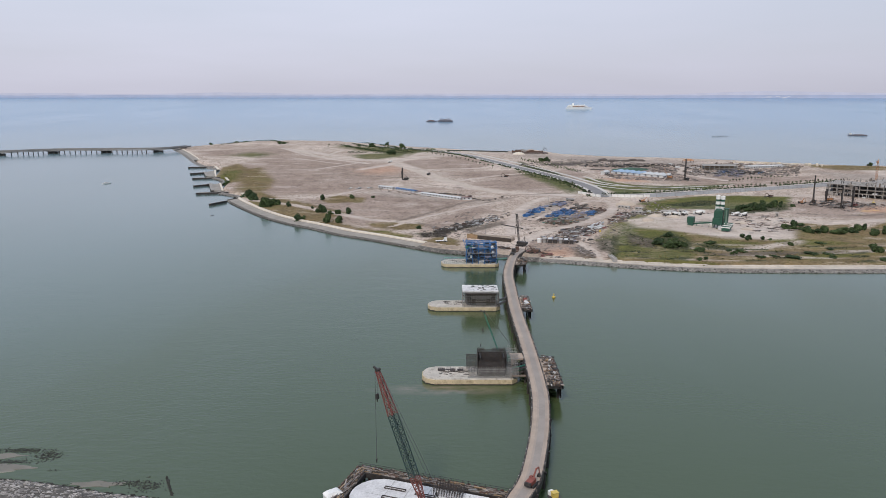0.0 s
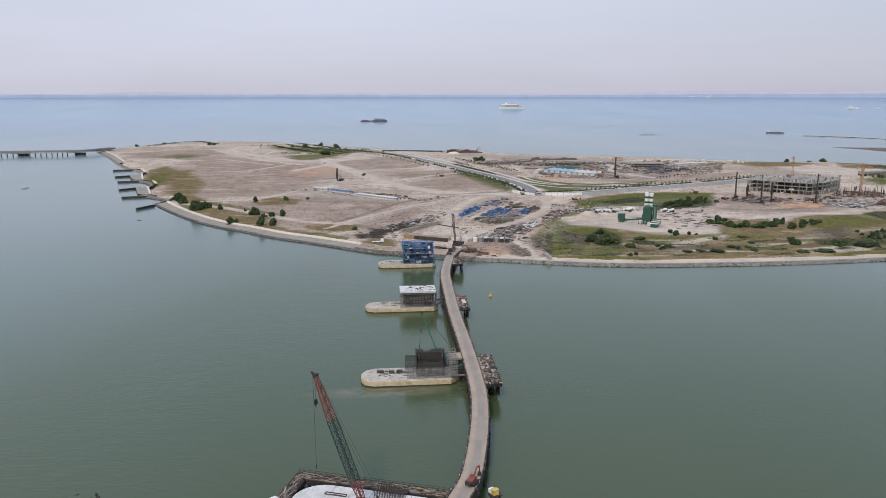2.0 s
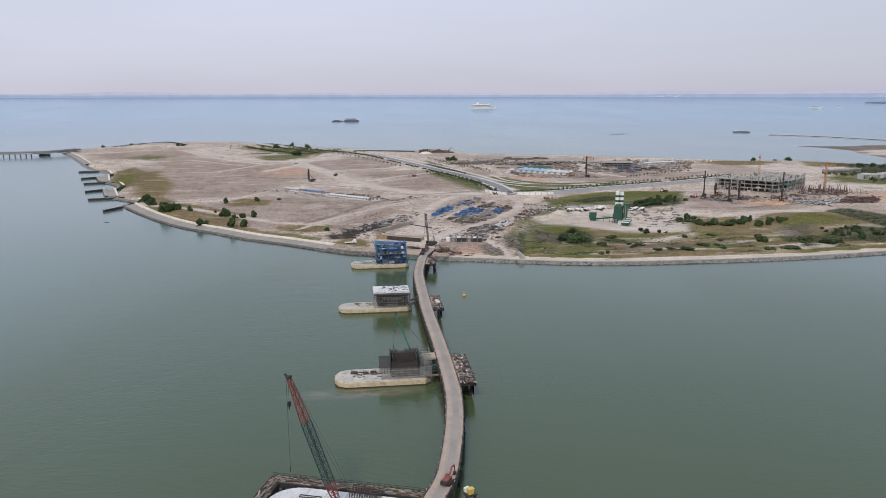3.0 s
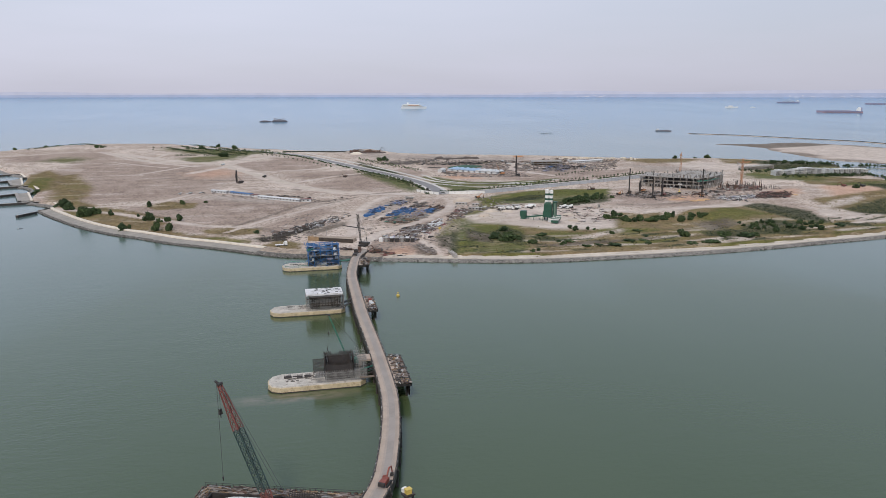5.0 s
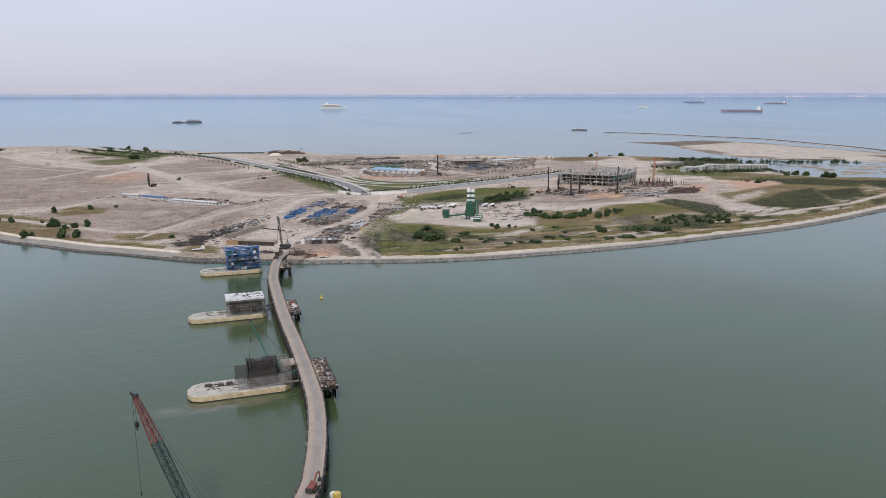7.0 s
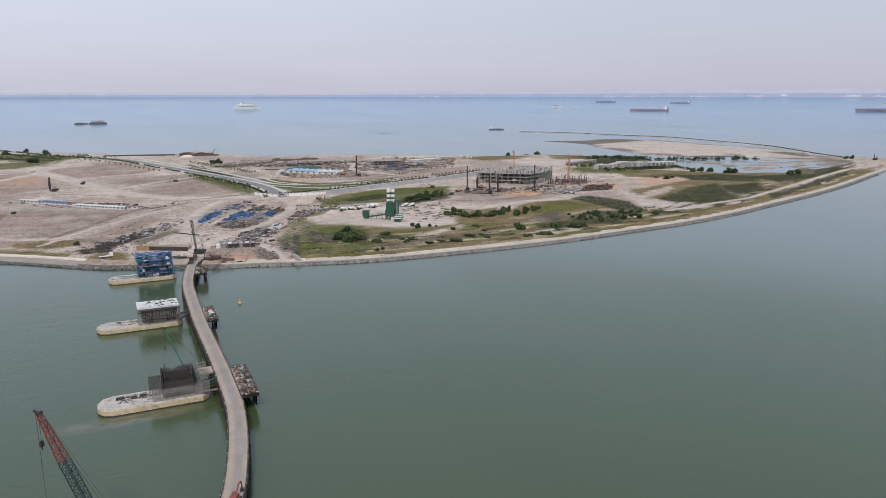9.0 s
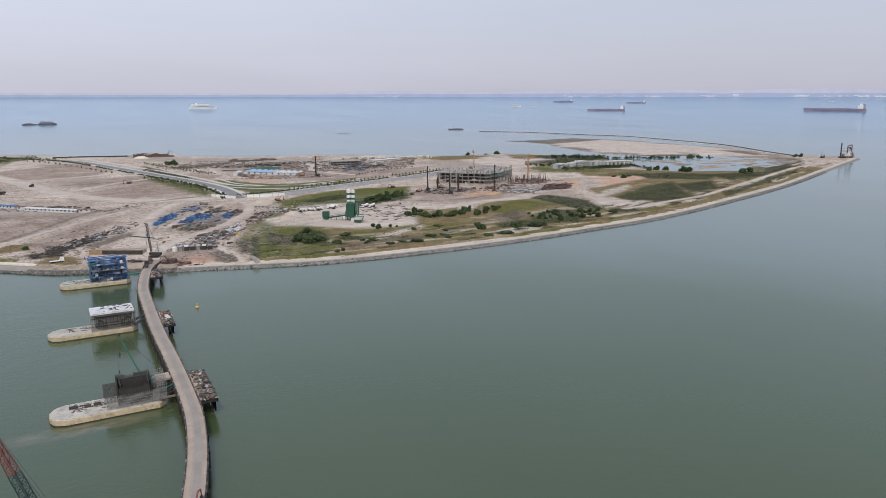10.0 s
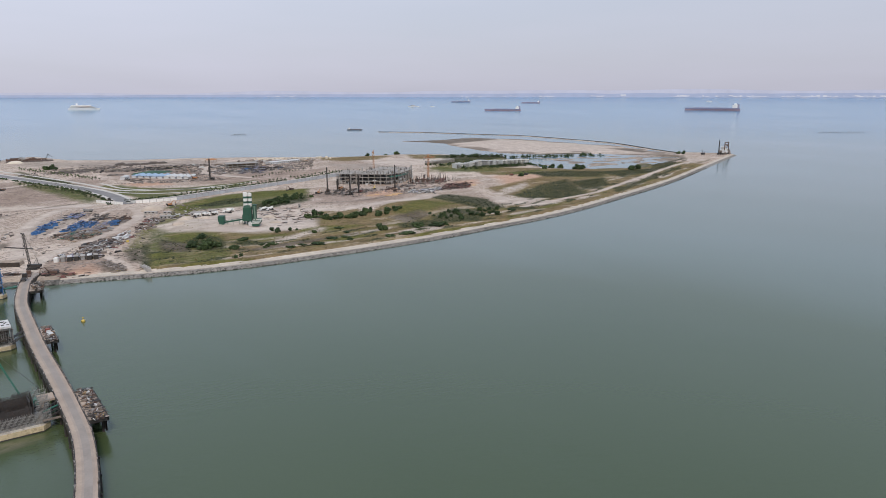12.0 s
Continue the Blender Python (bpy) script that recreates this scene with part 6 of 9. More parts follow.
def ship(name, az, drop, wide, label, category, turn, kind):
    """A vessel on the sea at that compass bearing; wide: its length over its distance."""
    r = sea_range(drop)
    a = radians(az)
    ob = thing(name, pose(r * math.sin(a), r * math.cos(a), sea_height(r), 0, 0, -az + turn), label, category)
    ln = wide * r / max(0.3, abs(math.cos(radians(turn))))
    k = ln / 100
    if kind == "ferry":
        part("hull", hull(ln, 16 * k, 7 * k), WHITE_PAINT, ob, "white hull")
        for i, (x, w, h) in enumerate(((-4, 84, 4), (-7, 76, 3.6), (-9, 64, 3.4))):
            part("deck_house", Shape().box(x * k, 0, (7 + 3.7 * i) * k, w * k, (15 - i) * k, h * k, taper=0.97), WHITE_PAINT, ob)
        part("window_band", Shape().box(-4 * k, 0, 8.6 * k, 80 * k, 15.1 * k, 1.0 * k).box(-7 * k, 0, 12.2 * k, 72 * k, 14.2 * k, 1.0 * k), DARK_GLASS, ob, "dark window band")
        part("funnel", Shape().box(-22 * k, 0, 17 * k, 7 * k, 6 * k, 7 * k, taper=0.75), WHITE_PAINT, ob)
        part("boat_row", Shape().box(0, -7.8 * k, 11 * k, 46 * k, 1.2 * k, 1.6 * k), ORANGE_PAINT, ob, "orange lifeboats")
        part("mast", Shape().rod((22 * k, 0, 15 * k), (22 * k, 0, 22 * k), 0.5 * k), WHITE_PAINT, ob)
    elif kind == "barge":
        part("hull", hull(ln * 0.56, 16 * k, 5 * k, 0), HULL_DARK, ob, at=pose(ln * 0.22, 0, 0))
        part("cargo", Shape().prism([(-2 * k, -6 * k), (46 * k, -6 * k), (46 * k, 6 * k), (-2 * k, 6 * k)], 5 * k, 9 * k, 0.85), HULL_DARK, ob, "dark heaped load")
        part("crane_arm", Shape().rod((22 * k, 0, 9 * k), (40 * k, 0, 14 * k), 0.8 * k).rod((22 * k, 0, 9 * k), (4 * k, 0, 14 * k), 0.8 * k).rod((4 * k, 0, 5 * k), (4 * k, 0, 14 * k), 0.8 * k), RUST, ob)
        tug = part("lighter", hull(ln * 0.42, 12 * k, 3.6 * k), HULL_DARK, ob, "low dark lighter alongside", at=pose(-ln * 0.3, 0, 0))
        part("lighter_load", Shape().box(-ln * 0.02, 0, 3.6 * k, 26 * k, 9 * k, 2.4 * k, taper=0.8), RUST, tug)
    elif kind == "tanker":
        part("hull", hull(ln, 15 * k, 4.6 * k, 0.1), HULL_GREY, ob, "grey-violet upper hull with haze in its colour")
        part("boot_top", hull(ln * 1.002, 15.1 * k, 2.2 * k, 0), BOOT_TOP, ob, "pink boot topping with haze in its colour")
        part("deck_house", Shape().box(-40 * k if turn < 90 else -40 * k, 0, 4.6 * k, 9 * k, 13 * k, 5.9 * k).box(-41 * k, 0, 10.5 * k, 5 * k, 10 * k, 3 * k), WHITE_PAINT, ob)
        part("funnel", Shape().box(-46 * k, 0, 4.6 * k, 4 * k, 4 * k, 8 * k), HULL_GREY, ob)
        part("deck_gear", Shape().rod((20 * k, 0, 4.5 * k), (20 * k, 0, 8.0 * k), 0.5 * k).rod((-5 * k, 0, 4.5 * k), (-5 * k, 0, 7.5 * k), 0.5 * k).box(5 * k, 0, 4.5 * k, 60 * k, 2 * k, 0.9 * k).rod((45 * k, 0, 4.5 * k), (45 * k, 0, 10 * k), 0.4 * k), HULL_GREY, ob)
    elif kind == "cargo":
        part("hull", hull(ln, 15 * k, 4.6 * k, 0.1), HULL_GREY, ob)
        part("deck_house", Shape().box(-40 * k, 0, 6 * k, 9 * k, 13 * k, 7 * k), GREY_ROOF, ob)
        for x in (-20, 0, 20):
            part("derrick", Shape().rod((x * k, 0, 6 * k), (x * k, 0, 12 * k), 0.8 * k).rod((x * k, 0, 8 * k), ((x + 9) * k, 0, 11 * k), 0.5 * k).box(x * k, 0, 6 * k, 12 * k, 11 * k, 1.5 * k), GREY_STEEL, ob)
    elif kind == "low":
        part("hull", hull(ln, 18 * k, 7 * k, 0.1), HULL_DARK, ob)
        part("deck_house", Shape().box(-36 * k, 0, 7 * k, 14 * k, 12 * k, 9 * k), GREY_ROOF, ob)
        part("cargo", Shape().box(8 * k, 0, 7 * k, 60 * k, 13 * k, 3 * k, taper=0.8), HULL_DARK, ob)
    else:
        part("hull", hull(ln, 22 * k, 9 * k, 0.2), YELLOW_PAINT if kind == "yellow" else WHITE_PAINT, ob)
        part("deck_house", Shape().box(-8 * k, 0, 9 * k, 40 * k, 14 * k, 9 * k, taper=0.9), WHITE_PAINT, ob)
        part("window", Shape().box(-8 * k, 0, 12 * k, 37 * k, 14.2 * k, 3 * k), DARK_GLASS, ob)
    return ob


ship("ferry", 10.62, 0.0183, 0.0346, "white multi-deck passenger ferry at anchor", "ferry", 0, "ferry")
ship("crane_barge", -0.27, 0.0357, 0.0361, "dark crane barge with a lighter alongside", "barge", 0, "barge")
ship("dredge_barge", 30.0, 0.0473, 0.0205, "small low dark barge on the sea", "barge", 0, "low")
ship("supply_boat", 34.68, 0.0159, 0.0148, "small white supply boat far out", "boat", 0, "launch")
ship("launch", 36.15, 0.0154, 0.0059, "tiny white launch far out", "boat", 0, "launch")
ship("cargo_ship", 38.44, 0.0094, 0.0257, "grey cargo ship with deck derricks far out", "ship", 180, "cargo")
ship("tanker", 41.74, 0.0207, 0.0487, "haze-grey tanker with pink boot topping at anchor", "ship", 180, "tanker")
ship("cargo_ship", 43.93, 0.0106, 0.0245, "low cargo ship near the far coast", "ship", 180, "tanker")
ship("tanker", 57.45, 0.0191, 0.0659, "long haze-grey tanker with white deckhouse at anchor", "ship", 180, "tanker")
ship("launch", 57.14, 0.0082, 0.0068, "tiny launch near the far coast", "boat", 0, "launch")
ship("motor_boat", -25.42, 0.1106, 0.0098, "small white motor boat on calm water", "boat", 20, "launch")
ship("float", -18.24, 0.160, 0.0055, "small dark float on calm water", "float", 0, "low")
STAKES = (("fish_trap", 21.1, 0.0526, 0.0176, 10), ("fish_trap", 65.99, 0.0452, 0.0496, 26))
for name, az, drop, wide, n in STAKES:
    r = sea_range(drop)
    ob = thing(name, pose(r * math.sin(radians(az)), r * math.cos(radians(az)), 0, 0, 0, -az), "row of dark fishing stakes in the sea", "fish trap", "fish traps")
    for k in range(n):
        part("stake", Shape().rod((wide * r * (k / (n - 1) - 0.5), (k % 3) * 14 - 10 + k * 3, -1), (wide * r * (k / (n - 1) - 0.5), (k % 3) * 14 - 10 + k * 3, 2.2), 0.5).rod(
            (wide * r * (k / (n - 1) - 0.5), (k % 3) * 14 - 10 + k * 3, 1.2), (wide * r * ((k + 0.8) / (n - 1) - 0.5), (k % 3) * 14 - 10 + k * 3 + 3, 1.2), 0.35), DARK_STEEL, ob)

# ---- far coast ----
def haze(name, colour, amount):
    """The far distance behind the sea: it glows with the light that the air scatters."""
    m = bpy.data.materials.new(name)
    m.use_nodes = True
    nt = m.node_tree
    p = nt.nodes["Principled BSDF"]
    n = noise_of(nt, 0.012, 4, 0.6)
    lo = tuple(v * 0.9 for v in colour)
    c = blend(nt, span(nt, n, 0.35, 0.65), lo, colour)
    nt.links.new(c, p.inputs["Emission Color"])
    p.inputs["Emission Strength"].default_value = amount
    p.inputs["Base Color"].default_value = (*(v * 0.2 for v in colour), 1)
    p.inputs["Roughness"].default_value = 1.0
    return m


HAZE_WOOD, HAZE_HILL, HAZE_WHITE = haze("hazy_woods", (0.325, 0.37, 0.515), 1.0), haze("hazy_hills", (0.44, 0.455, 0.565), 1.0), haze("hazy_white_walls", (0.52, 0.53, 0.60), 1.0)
R_COAST = 4870.0
rim = sea_height(R_COAST)


def coast_strip(name, radius, material, low, high, ragged, label, seed):
    r = random.Random(seed)
    top, bottom = [], []
    for i in range(721):
        az = radians(-60 + i * 0.2)
        h = (0.55 + 0.85 * min(1, max(0, (math.degrees(az) - 12) / 32))) * low + (high - low) * (0.5 + 0.5 * noise.noise((i * ragged, seed, 0))) + r.uniform(0, 1.2)
        top.append((radius * math.sin(az), radius * math.cos(az), rim + h))
        bottom.append((radius * math.sin(az), radius * math.cos(az), rim - 3))
    solid(name, Shape().strip([top, bottom]), material, label, "backdrop", kind="structure")


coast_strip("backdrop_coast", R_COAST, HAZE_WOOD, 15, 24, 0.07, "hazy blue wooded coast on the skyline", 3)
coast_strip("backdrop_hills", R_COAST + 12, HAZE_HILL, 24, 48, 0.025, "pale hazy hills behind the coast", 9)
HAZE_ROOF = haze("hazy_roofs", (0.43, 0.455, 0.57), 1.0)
rt = random.Random(12)
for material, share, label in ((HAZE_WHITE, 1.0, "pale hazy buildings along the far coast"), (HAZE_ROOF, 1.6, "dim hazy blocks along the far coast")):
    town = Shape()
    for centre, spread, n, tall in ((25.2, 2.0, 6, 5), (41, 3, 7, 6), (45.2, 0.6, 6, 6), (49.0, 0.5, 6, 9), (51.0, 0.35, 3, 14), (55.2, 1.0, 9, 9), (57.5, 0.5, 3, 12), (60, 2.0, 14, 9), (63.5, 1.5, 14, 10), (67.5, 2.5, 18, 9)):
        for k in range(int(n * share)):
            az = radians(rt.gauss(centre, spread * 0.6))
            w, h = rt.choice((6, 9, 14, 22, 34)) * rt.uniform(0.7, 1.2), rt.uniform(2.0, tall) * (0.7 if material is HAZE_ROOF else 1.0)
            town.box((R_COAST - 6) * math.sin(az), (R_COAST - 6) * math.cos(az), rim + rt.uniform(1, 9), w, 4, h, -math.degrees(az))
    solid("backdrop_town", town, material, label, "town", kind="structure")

# ---- near bank ----
bank_line = curve_through([(-190, 176), (-150, 175.0), (-120, 173.8), (-103, 171.4), (-86, 167.0), (-70, 163.5), (-58, 154), (-50, 138), (-48, 115)], 3)
bank = Shape()
bank.strip([[(p.x - k * 0.3, p.y - k, -0.8 + 0.42 * min(k, 7) + 0.04 * k) for p in bank_line] for k in (0, 1, 2, 4, 7, 12, 20, 40)])
solid("near_bank", bank, ROCK_GAP, "pale rubble bank of the near shore", "bank", kind="structure")
nb, wb = Shape(), Shape()
for p in bank_line:
    for k in range(150):
        d = rng.uniform(0.8, 17)
        z = -0.8 + 0.42 * min(d, 7) + 0.04 * d
        r = rng.uniform(0.2, 0.52)
        (wb if d < 2.6 else nb).lump(p.x - d * 0.3 + rng.uniform(-1.5, 1.5), p.y - d, z - 0.1, r * rng.uniform(0.8, 1.6), r * rng.uniform(0.4, 0.9), r * 0.8, rng, 0.35, 5)
for cx, cy, sx, sy, n in ((-121, 187.5, 8, 1.2, 260), (-112, 184.5, 4, 2.5, 220), (-122, 181, 8, 1.2, 200), (-106, 176.5, 1.5, 0.5, 14), (-82, 170, 6, 1.4, 170), (-77, 168, 4, 2, 110), (-78.7, 173, 0.4, 0.3, 6)):
    for k in range(n * 2):
        r = rng.uniform(0.1, 0.3)
        wb.lump(rng.gauss(cx, sx * 0.55), rng.gauss(cy, sy * 0.55), -0.1, r, r, r * 0.8, rng, 0.3, 5)
for k in range(90):
    t = k / 89
    r = rng.uniform(0.16, 0.4)
    wb.lump(-74.1 + 5.00 * t + rng.uniform(-0.3, 0.3), 173.3 + -9.34 * t, -0.1, r, r, r * 0.8, rng, 0.3, 5)
solid("bank_stone", nb, PALE_ROCK, "pale broken stones heaped on the near bank", "rocks", kind="stuff")
solid("weedy_stone", wb, WEED_ROCK, "dark weed-covered stones at the water's edge", "rocks", kind="stuff")
MUD = surface("wet_mud", (0.17, 0.148, 0.112), 0.4, vary=0.15, scale=0.3, fine=2.0, stain=(0.17, 0.15, 0.12), bump=0.2)
for cx, cy, sx, sy in ((-126, 184.3, 8, 1.7), (-124, 177.6, 13, 2.4), (-91, 169.4, 8, 1.7)):
    s = Shape().prism([(cx + sx * (1 + 0.2 * math.sin(3 * g) + 0.14 * math.sin(7 * g + cx)) * math.cos(g), cy + sy * (1 + 0.25 * math.sin(5 * g + cy)) * math.sin(g)) for g in [math.tau * i / 40 for i in range(40)]], -0.6, 0.05, 0.86)
    solid("mud_flat", s, MUD, "flat of wet brown mud by the bank", "mud", "mud flats")


# ---- roads on the island ----
def road(name, points, width, label, material=ASPHALT, kerb=0.0, z=3.14):
    line = curve_through(points, 8)
    solid(name, ribbon(line, [(-width / 2, z - 0.5), (-width / 2, z), (width / 2, z), (width / 2, z - 0.5)]), material, label, "road", kind="structure")
    if kerb:
        for s in (-1, 1):
            a = s * (width / 2 + kerb / 2)
            solid("kerb", ribbon(line, [(a - kerb / 2, z - 0.5), (a - kerb / 2, z + 0.15), (a + kerb / 2, z + 0.15), (a + kerb / 2, z - 0.5)]), KERB,
                  "pale concrete kerb and path beside the road", "kerb", kind="structure")
    return line


ave = road("road_avenue", AVENUE, 12, "grey asphalt avenue between rows of young trees", kerb=4.0)
road("road_east", EAST_ROAD, 9, "grey asphalt road behind a hoarding", kerb=2.4)
road("path_avenue", AVENUE_PATH, 5.0, "pale paved path beside the avenue", KERB)
road("path_curve", [(173, 871), (176, 857), (185, 805), (224, 766), (290, 775), (325, 789)], 3.6, "pale paved path curving round the lawn", KERB)
road("track_north", SAND_TRACKS[0], 9, "pale graded sand road across the plots", SAND_ROAD, z=ROAD_Z)
road("track_branch", SAND_TRACKS[1], 8, "pale graded sand road across the plots", SAND_ROAD, z=ROAD_Z)
road("track_east", SAND_TRACKS[2], 8, "pale graded sand road towards the avenue", SAND_ROAD, z=ROAD_Z)
road("path_lawn", LAWN_PATH, 3.6, "pale paved path through the lawn", KERB)


def hedge(points, off, wide, high, seed, label):
    """A clipped hedge of small leaf clumps beside a road."""
    r = random.Random(seed)
    line = curve_through(points, 2.0)
    s = Shape()
    for p, q in zip(line, line[1:]):
        d = (q - p).normalized()
        n = Vector((d.y, -d.x, 0))
        if noise.noise((p.x * 0.05, p.y * 0.05, seed)) < -0.25:
            continue
        for k in range(5):
            c = p + d * r.uniform(0, 2) + n * (off + r.uniform(-0.5, 0.5) * wide)
            z = 3.0 + high * r.uniform(0.1, 1)
            u, v = Vector((r.gauss(0, 1), r.gauss(0, 1), 0.4)).normalized() * 0.9, Vector((r.gauss(0, 0.6), r.gauss(0, 0.6), 1)).normalized() * 0.7
            o = Vector((c.x, c.y, z))
            s.add([o - u, o - v, o + u, o + v], [(0, 1, 2, 3)])
    solid("hedge", s, LEAF, label, "hedge", kind="stuff")


hedge(AVENUE, 13.5, 3.5, 1.6, 71, "dark green hedge along the avenue")
hedge(EAST_ROAD, -9.0, 2.4, 1.5, 74, "dark green hedge along the east road")
for k, points in enumerate(([(-187, 1468), (-150, 1400), (-100, 1325), (-52, 1232)], [(-170, 1505), (-120, 1420), (-70, 1330), (-10, 1252)], [(-205, 1430), (-160, 1340), (-110, 1262), (-60, 1215)], [(-190, 1395), (-150, 1320), (-120, 1262)],
                            [(-448, 1436), (-413, 1526), (-380, 1570), (-322, 1480)], [(-165, 1240), (-120, 1232), (-80, 1226)])):
    hedge(points, 0.0, 5.0, 2.2, 75 + k, "dark green row of shrubs far inland")


def hoarding(points, material, label, high, step=6.0):
    """A site fence of panels between posts."""
    line = curve_through([(*p, 3.0) for p in points], step)
    ob = thing("hoarding", pose(0, 0, 0), label, "fence", "site hoardings")
    for a, b in zip(line, line[1:]):
        d = b - a
        turn = math.degrees(math.atan2(d.y, d.x))
        m = (a + b) / 2
        part("panel", Shape().box(m.x, m.y, ground_at(m.x, m.y) - 0.3, d.length - 0.25, 0.12, high + 0.3 + rng.uniform(-0.15, 0.15), turn), material, ob)
        part("post", Shape().box(a.x, a.y, ground_at(a.x, a.y) - 0.5, 0.28, 0.3, high + 0.9, turn), GREY_STEEL, ob)
    return ob


HOARD = surface("grey_blue_hoarding", (0.40, 0.42, 0.45), 0.7, vary=0.15, scale=0.08, fine=0.8, stain=(0.3, 0.28, 0.26), bump=0.2)
hoarding([(137, 716), (146, 700), (154, 688)], WHITE_PAINT, "white sheet hoarding at the road gate", 2.6)
hoarding([(165, 690), (183, 687), (202, 688)], WHITE_PAINT, "white sheet hoarding beside the green belt", 2.8)
hoarding([(202, 688), (230, 698), (257, 709), (295, 724), (333, 740), (380, 758), (425, 777)], HOARD, "long grey-blue panel hoarding along the road", 3.0)


# ---- trees and scrub ----
def tree_kind(seed, radius, high, trunk, leaf, clumps, name="tree"):
    """A tapered trunk with limbs and an uneven crown of small leaf clumps."""
    r = random.Random(seed)
    ob = thing(name, pose(0, 0, -60), "dense dark green bushy tree on sandy ground" if name == "bush" else "young green roadside tree", "tree", "trees")
    t = Shape()
    top = Vector((r.uniform(-0.2, 0.2), r.uniform(-0.2, 0.2), trunk))
    t.rod((0, 0, -0.6), top, 0.09 * radius, 6, 0.06 * radius)
    blobs = []
    for k in range(13):
        a, e = r.uniform(0, math.tau), math.sqrt(r.uniform(0.0, 1.0))
        c = Vector((math.cos(a) * radius * 0.66 * e, math.sin(a) * radius * 0.66 * e, trunk + (high - trunk) * r.uniform(0.02, 0.78 - 0.35 * e)))
        t.rod(top, c, 0.045 * radius, 5, 0.015 * radius)
        blobs.append((c, radius * r.uniform(0.26, 0.46)))
    part("trunk", t, BARK, ob)
    s = Shape()
    for k in range(clumps):
        c, br = r.choice(blobs)
        d = Vector((r.gauss(0, 1), r.gauss(0, 1), r.gauss(0, 0.8))).normalized()
        p = c + d * br * r.uniform(0.55, 1.08)
        u = Vector((r.gauss(0, 1), r.gauss(0, 1), r.gauss(0, 1))).normalized()
        v = u.cross(d).normalized() if abs(u.dot(d)) < 0.95 else u.orthogonal().normalized()
        q = radius * r.uniform(0.06, 0.14)
        w = (d * 0.6 + u * 0.4).normalized().cross(v).normalized()
        s.add([p - v * q, p + w * q * 0.8 + d * q * 0.25, p + v * q, p - w * q * 0.8 - d * q * 0.2], [(0, 1, 2), (0, 2, 3)])
    part("crown", s, leaf, ob)
    return ob


BUSHES = [tree_kind(20 + k, 3.2, 4.2 + 0.4 * k, 0.3, LEAF if k % 2 else LEAF_MID, 1700, "bush") for k in range(4)]
STREET = [tree_kind(40 + k, 1.5, 4.2, 1.7, LEAF_MID if k else LEAF_BRIGHT, 260) for k in range(3)]


def plant_tree(kinds, x, y, size, r, label="", tall=1.0):
    m = pose(x, y, ground_at(x, y) - 0.05, 0, 0, r.uniform(0, 360)) @ Matrix.Diagonal((size * r.uniform(0.85, 1.25), size * r.uniform(0.85, 1.25), size * tall * r.uniform(0.85, 1.1), 1))
    ob = copy_thing(r.choice(kinds), m)
    if label:
        tagged(ob, label)
    return ob


rb = random.Random(17)
WEST_BUSHES = [(-158, 627, 1.87, 2.15), (-153, 637, 1.42, 1.85), (-137, 627, 0.93, 1.28), (-180, 669, 1.51, 1.61), (-196, 701, 1.93, 1.69), (-188, 685, 1.37, 1.65), (-104, 596, 1.32, 1.81), (-115, 560, 1.17, 1.23), (-112, 562, 0.62, 0.86), (-91, 539, 1.12, 1.82), (-81, 537, 1.05, 1.53), (-94, 587, 0.79, 0.99), (-88, 587, 0.79, 0.99), (-79, 588, 0.93, 1.18), (-114, 615, 0.53, 0.62), (-115, 670, 0.9, 1.24), (-88, 681, 0.83, 1.03), (-18, 521, 0.88, 0.61), (-249, 814, 1.64, 0.99), (-68, 685, 0.67, 0.57)]
for x, y, s, h in WEST_BUSHES:
    s, h = s * 1.05, h * 1.1
    y += 9 if y < 560 and x > -120 and x < -60 else 0
    for k in range(3 if s > 1.2 else 1):
        plant_tree(BUSHES, x + k * rb.uniform(-1, 1) * s * 1.3, y + k * rb.uniform(-0.5, 1.5) * s, s * (1, 0.7, 0.6)[k], rb, tall=h / s)
for x, y, s in ((-467, 1440, 1.3), (-440, 1530, 1.6), (-424, 1545, 1.6), (-334, 1462, 1.4), (-325, 1462, 1.3), (-136, 1380, 2.0), (-112, 1425, 1.6), (-78, 1362, 2.2), (-90, 1203, 1.8), (-83, 1203, 1.9), (-87, 1206, 1.6), (150, 1076, 2.0), (158, 1076, 1.9)):
    plant_tree(BUSHES, x, y, s, rb, "lone dark tree on the open sand far inland")
EAST_BUSHES = [(257, 528), (262, 521), (269, 515), (271, 504), (283, 501), (295, 503), (307, 511), (305, 492), (315, 495), (327, 500), (313, 441), (323, 436), (326, 431), (278, 446), (395, 453),
               (277, 506), (272, 531), (296, 513), (149, 473), (156, 477), (159, 492), (210, 488), (212, 482), (221, 481), (155, 418), (180, 467), (184, 437), (265, 519), (289, 505), (300, 507), (320, 503), (333, 504)]
for x, y in EAST_BUSHES:
    for k in range(2):
        plant_tree(BUSHES, x + k * rb.uniform(-5, 5), y + k * rb.uniform(-3, 3), rb.uniform(0.6, 1.1) * (1, 0.75)[k], rb, "dense green bush in the scrub belt", tall=rb.uniform(0.7, 1.0))
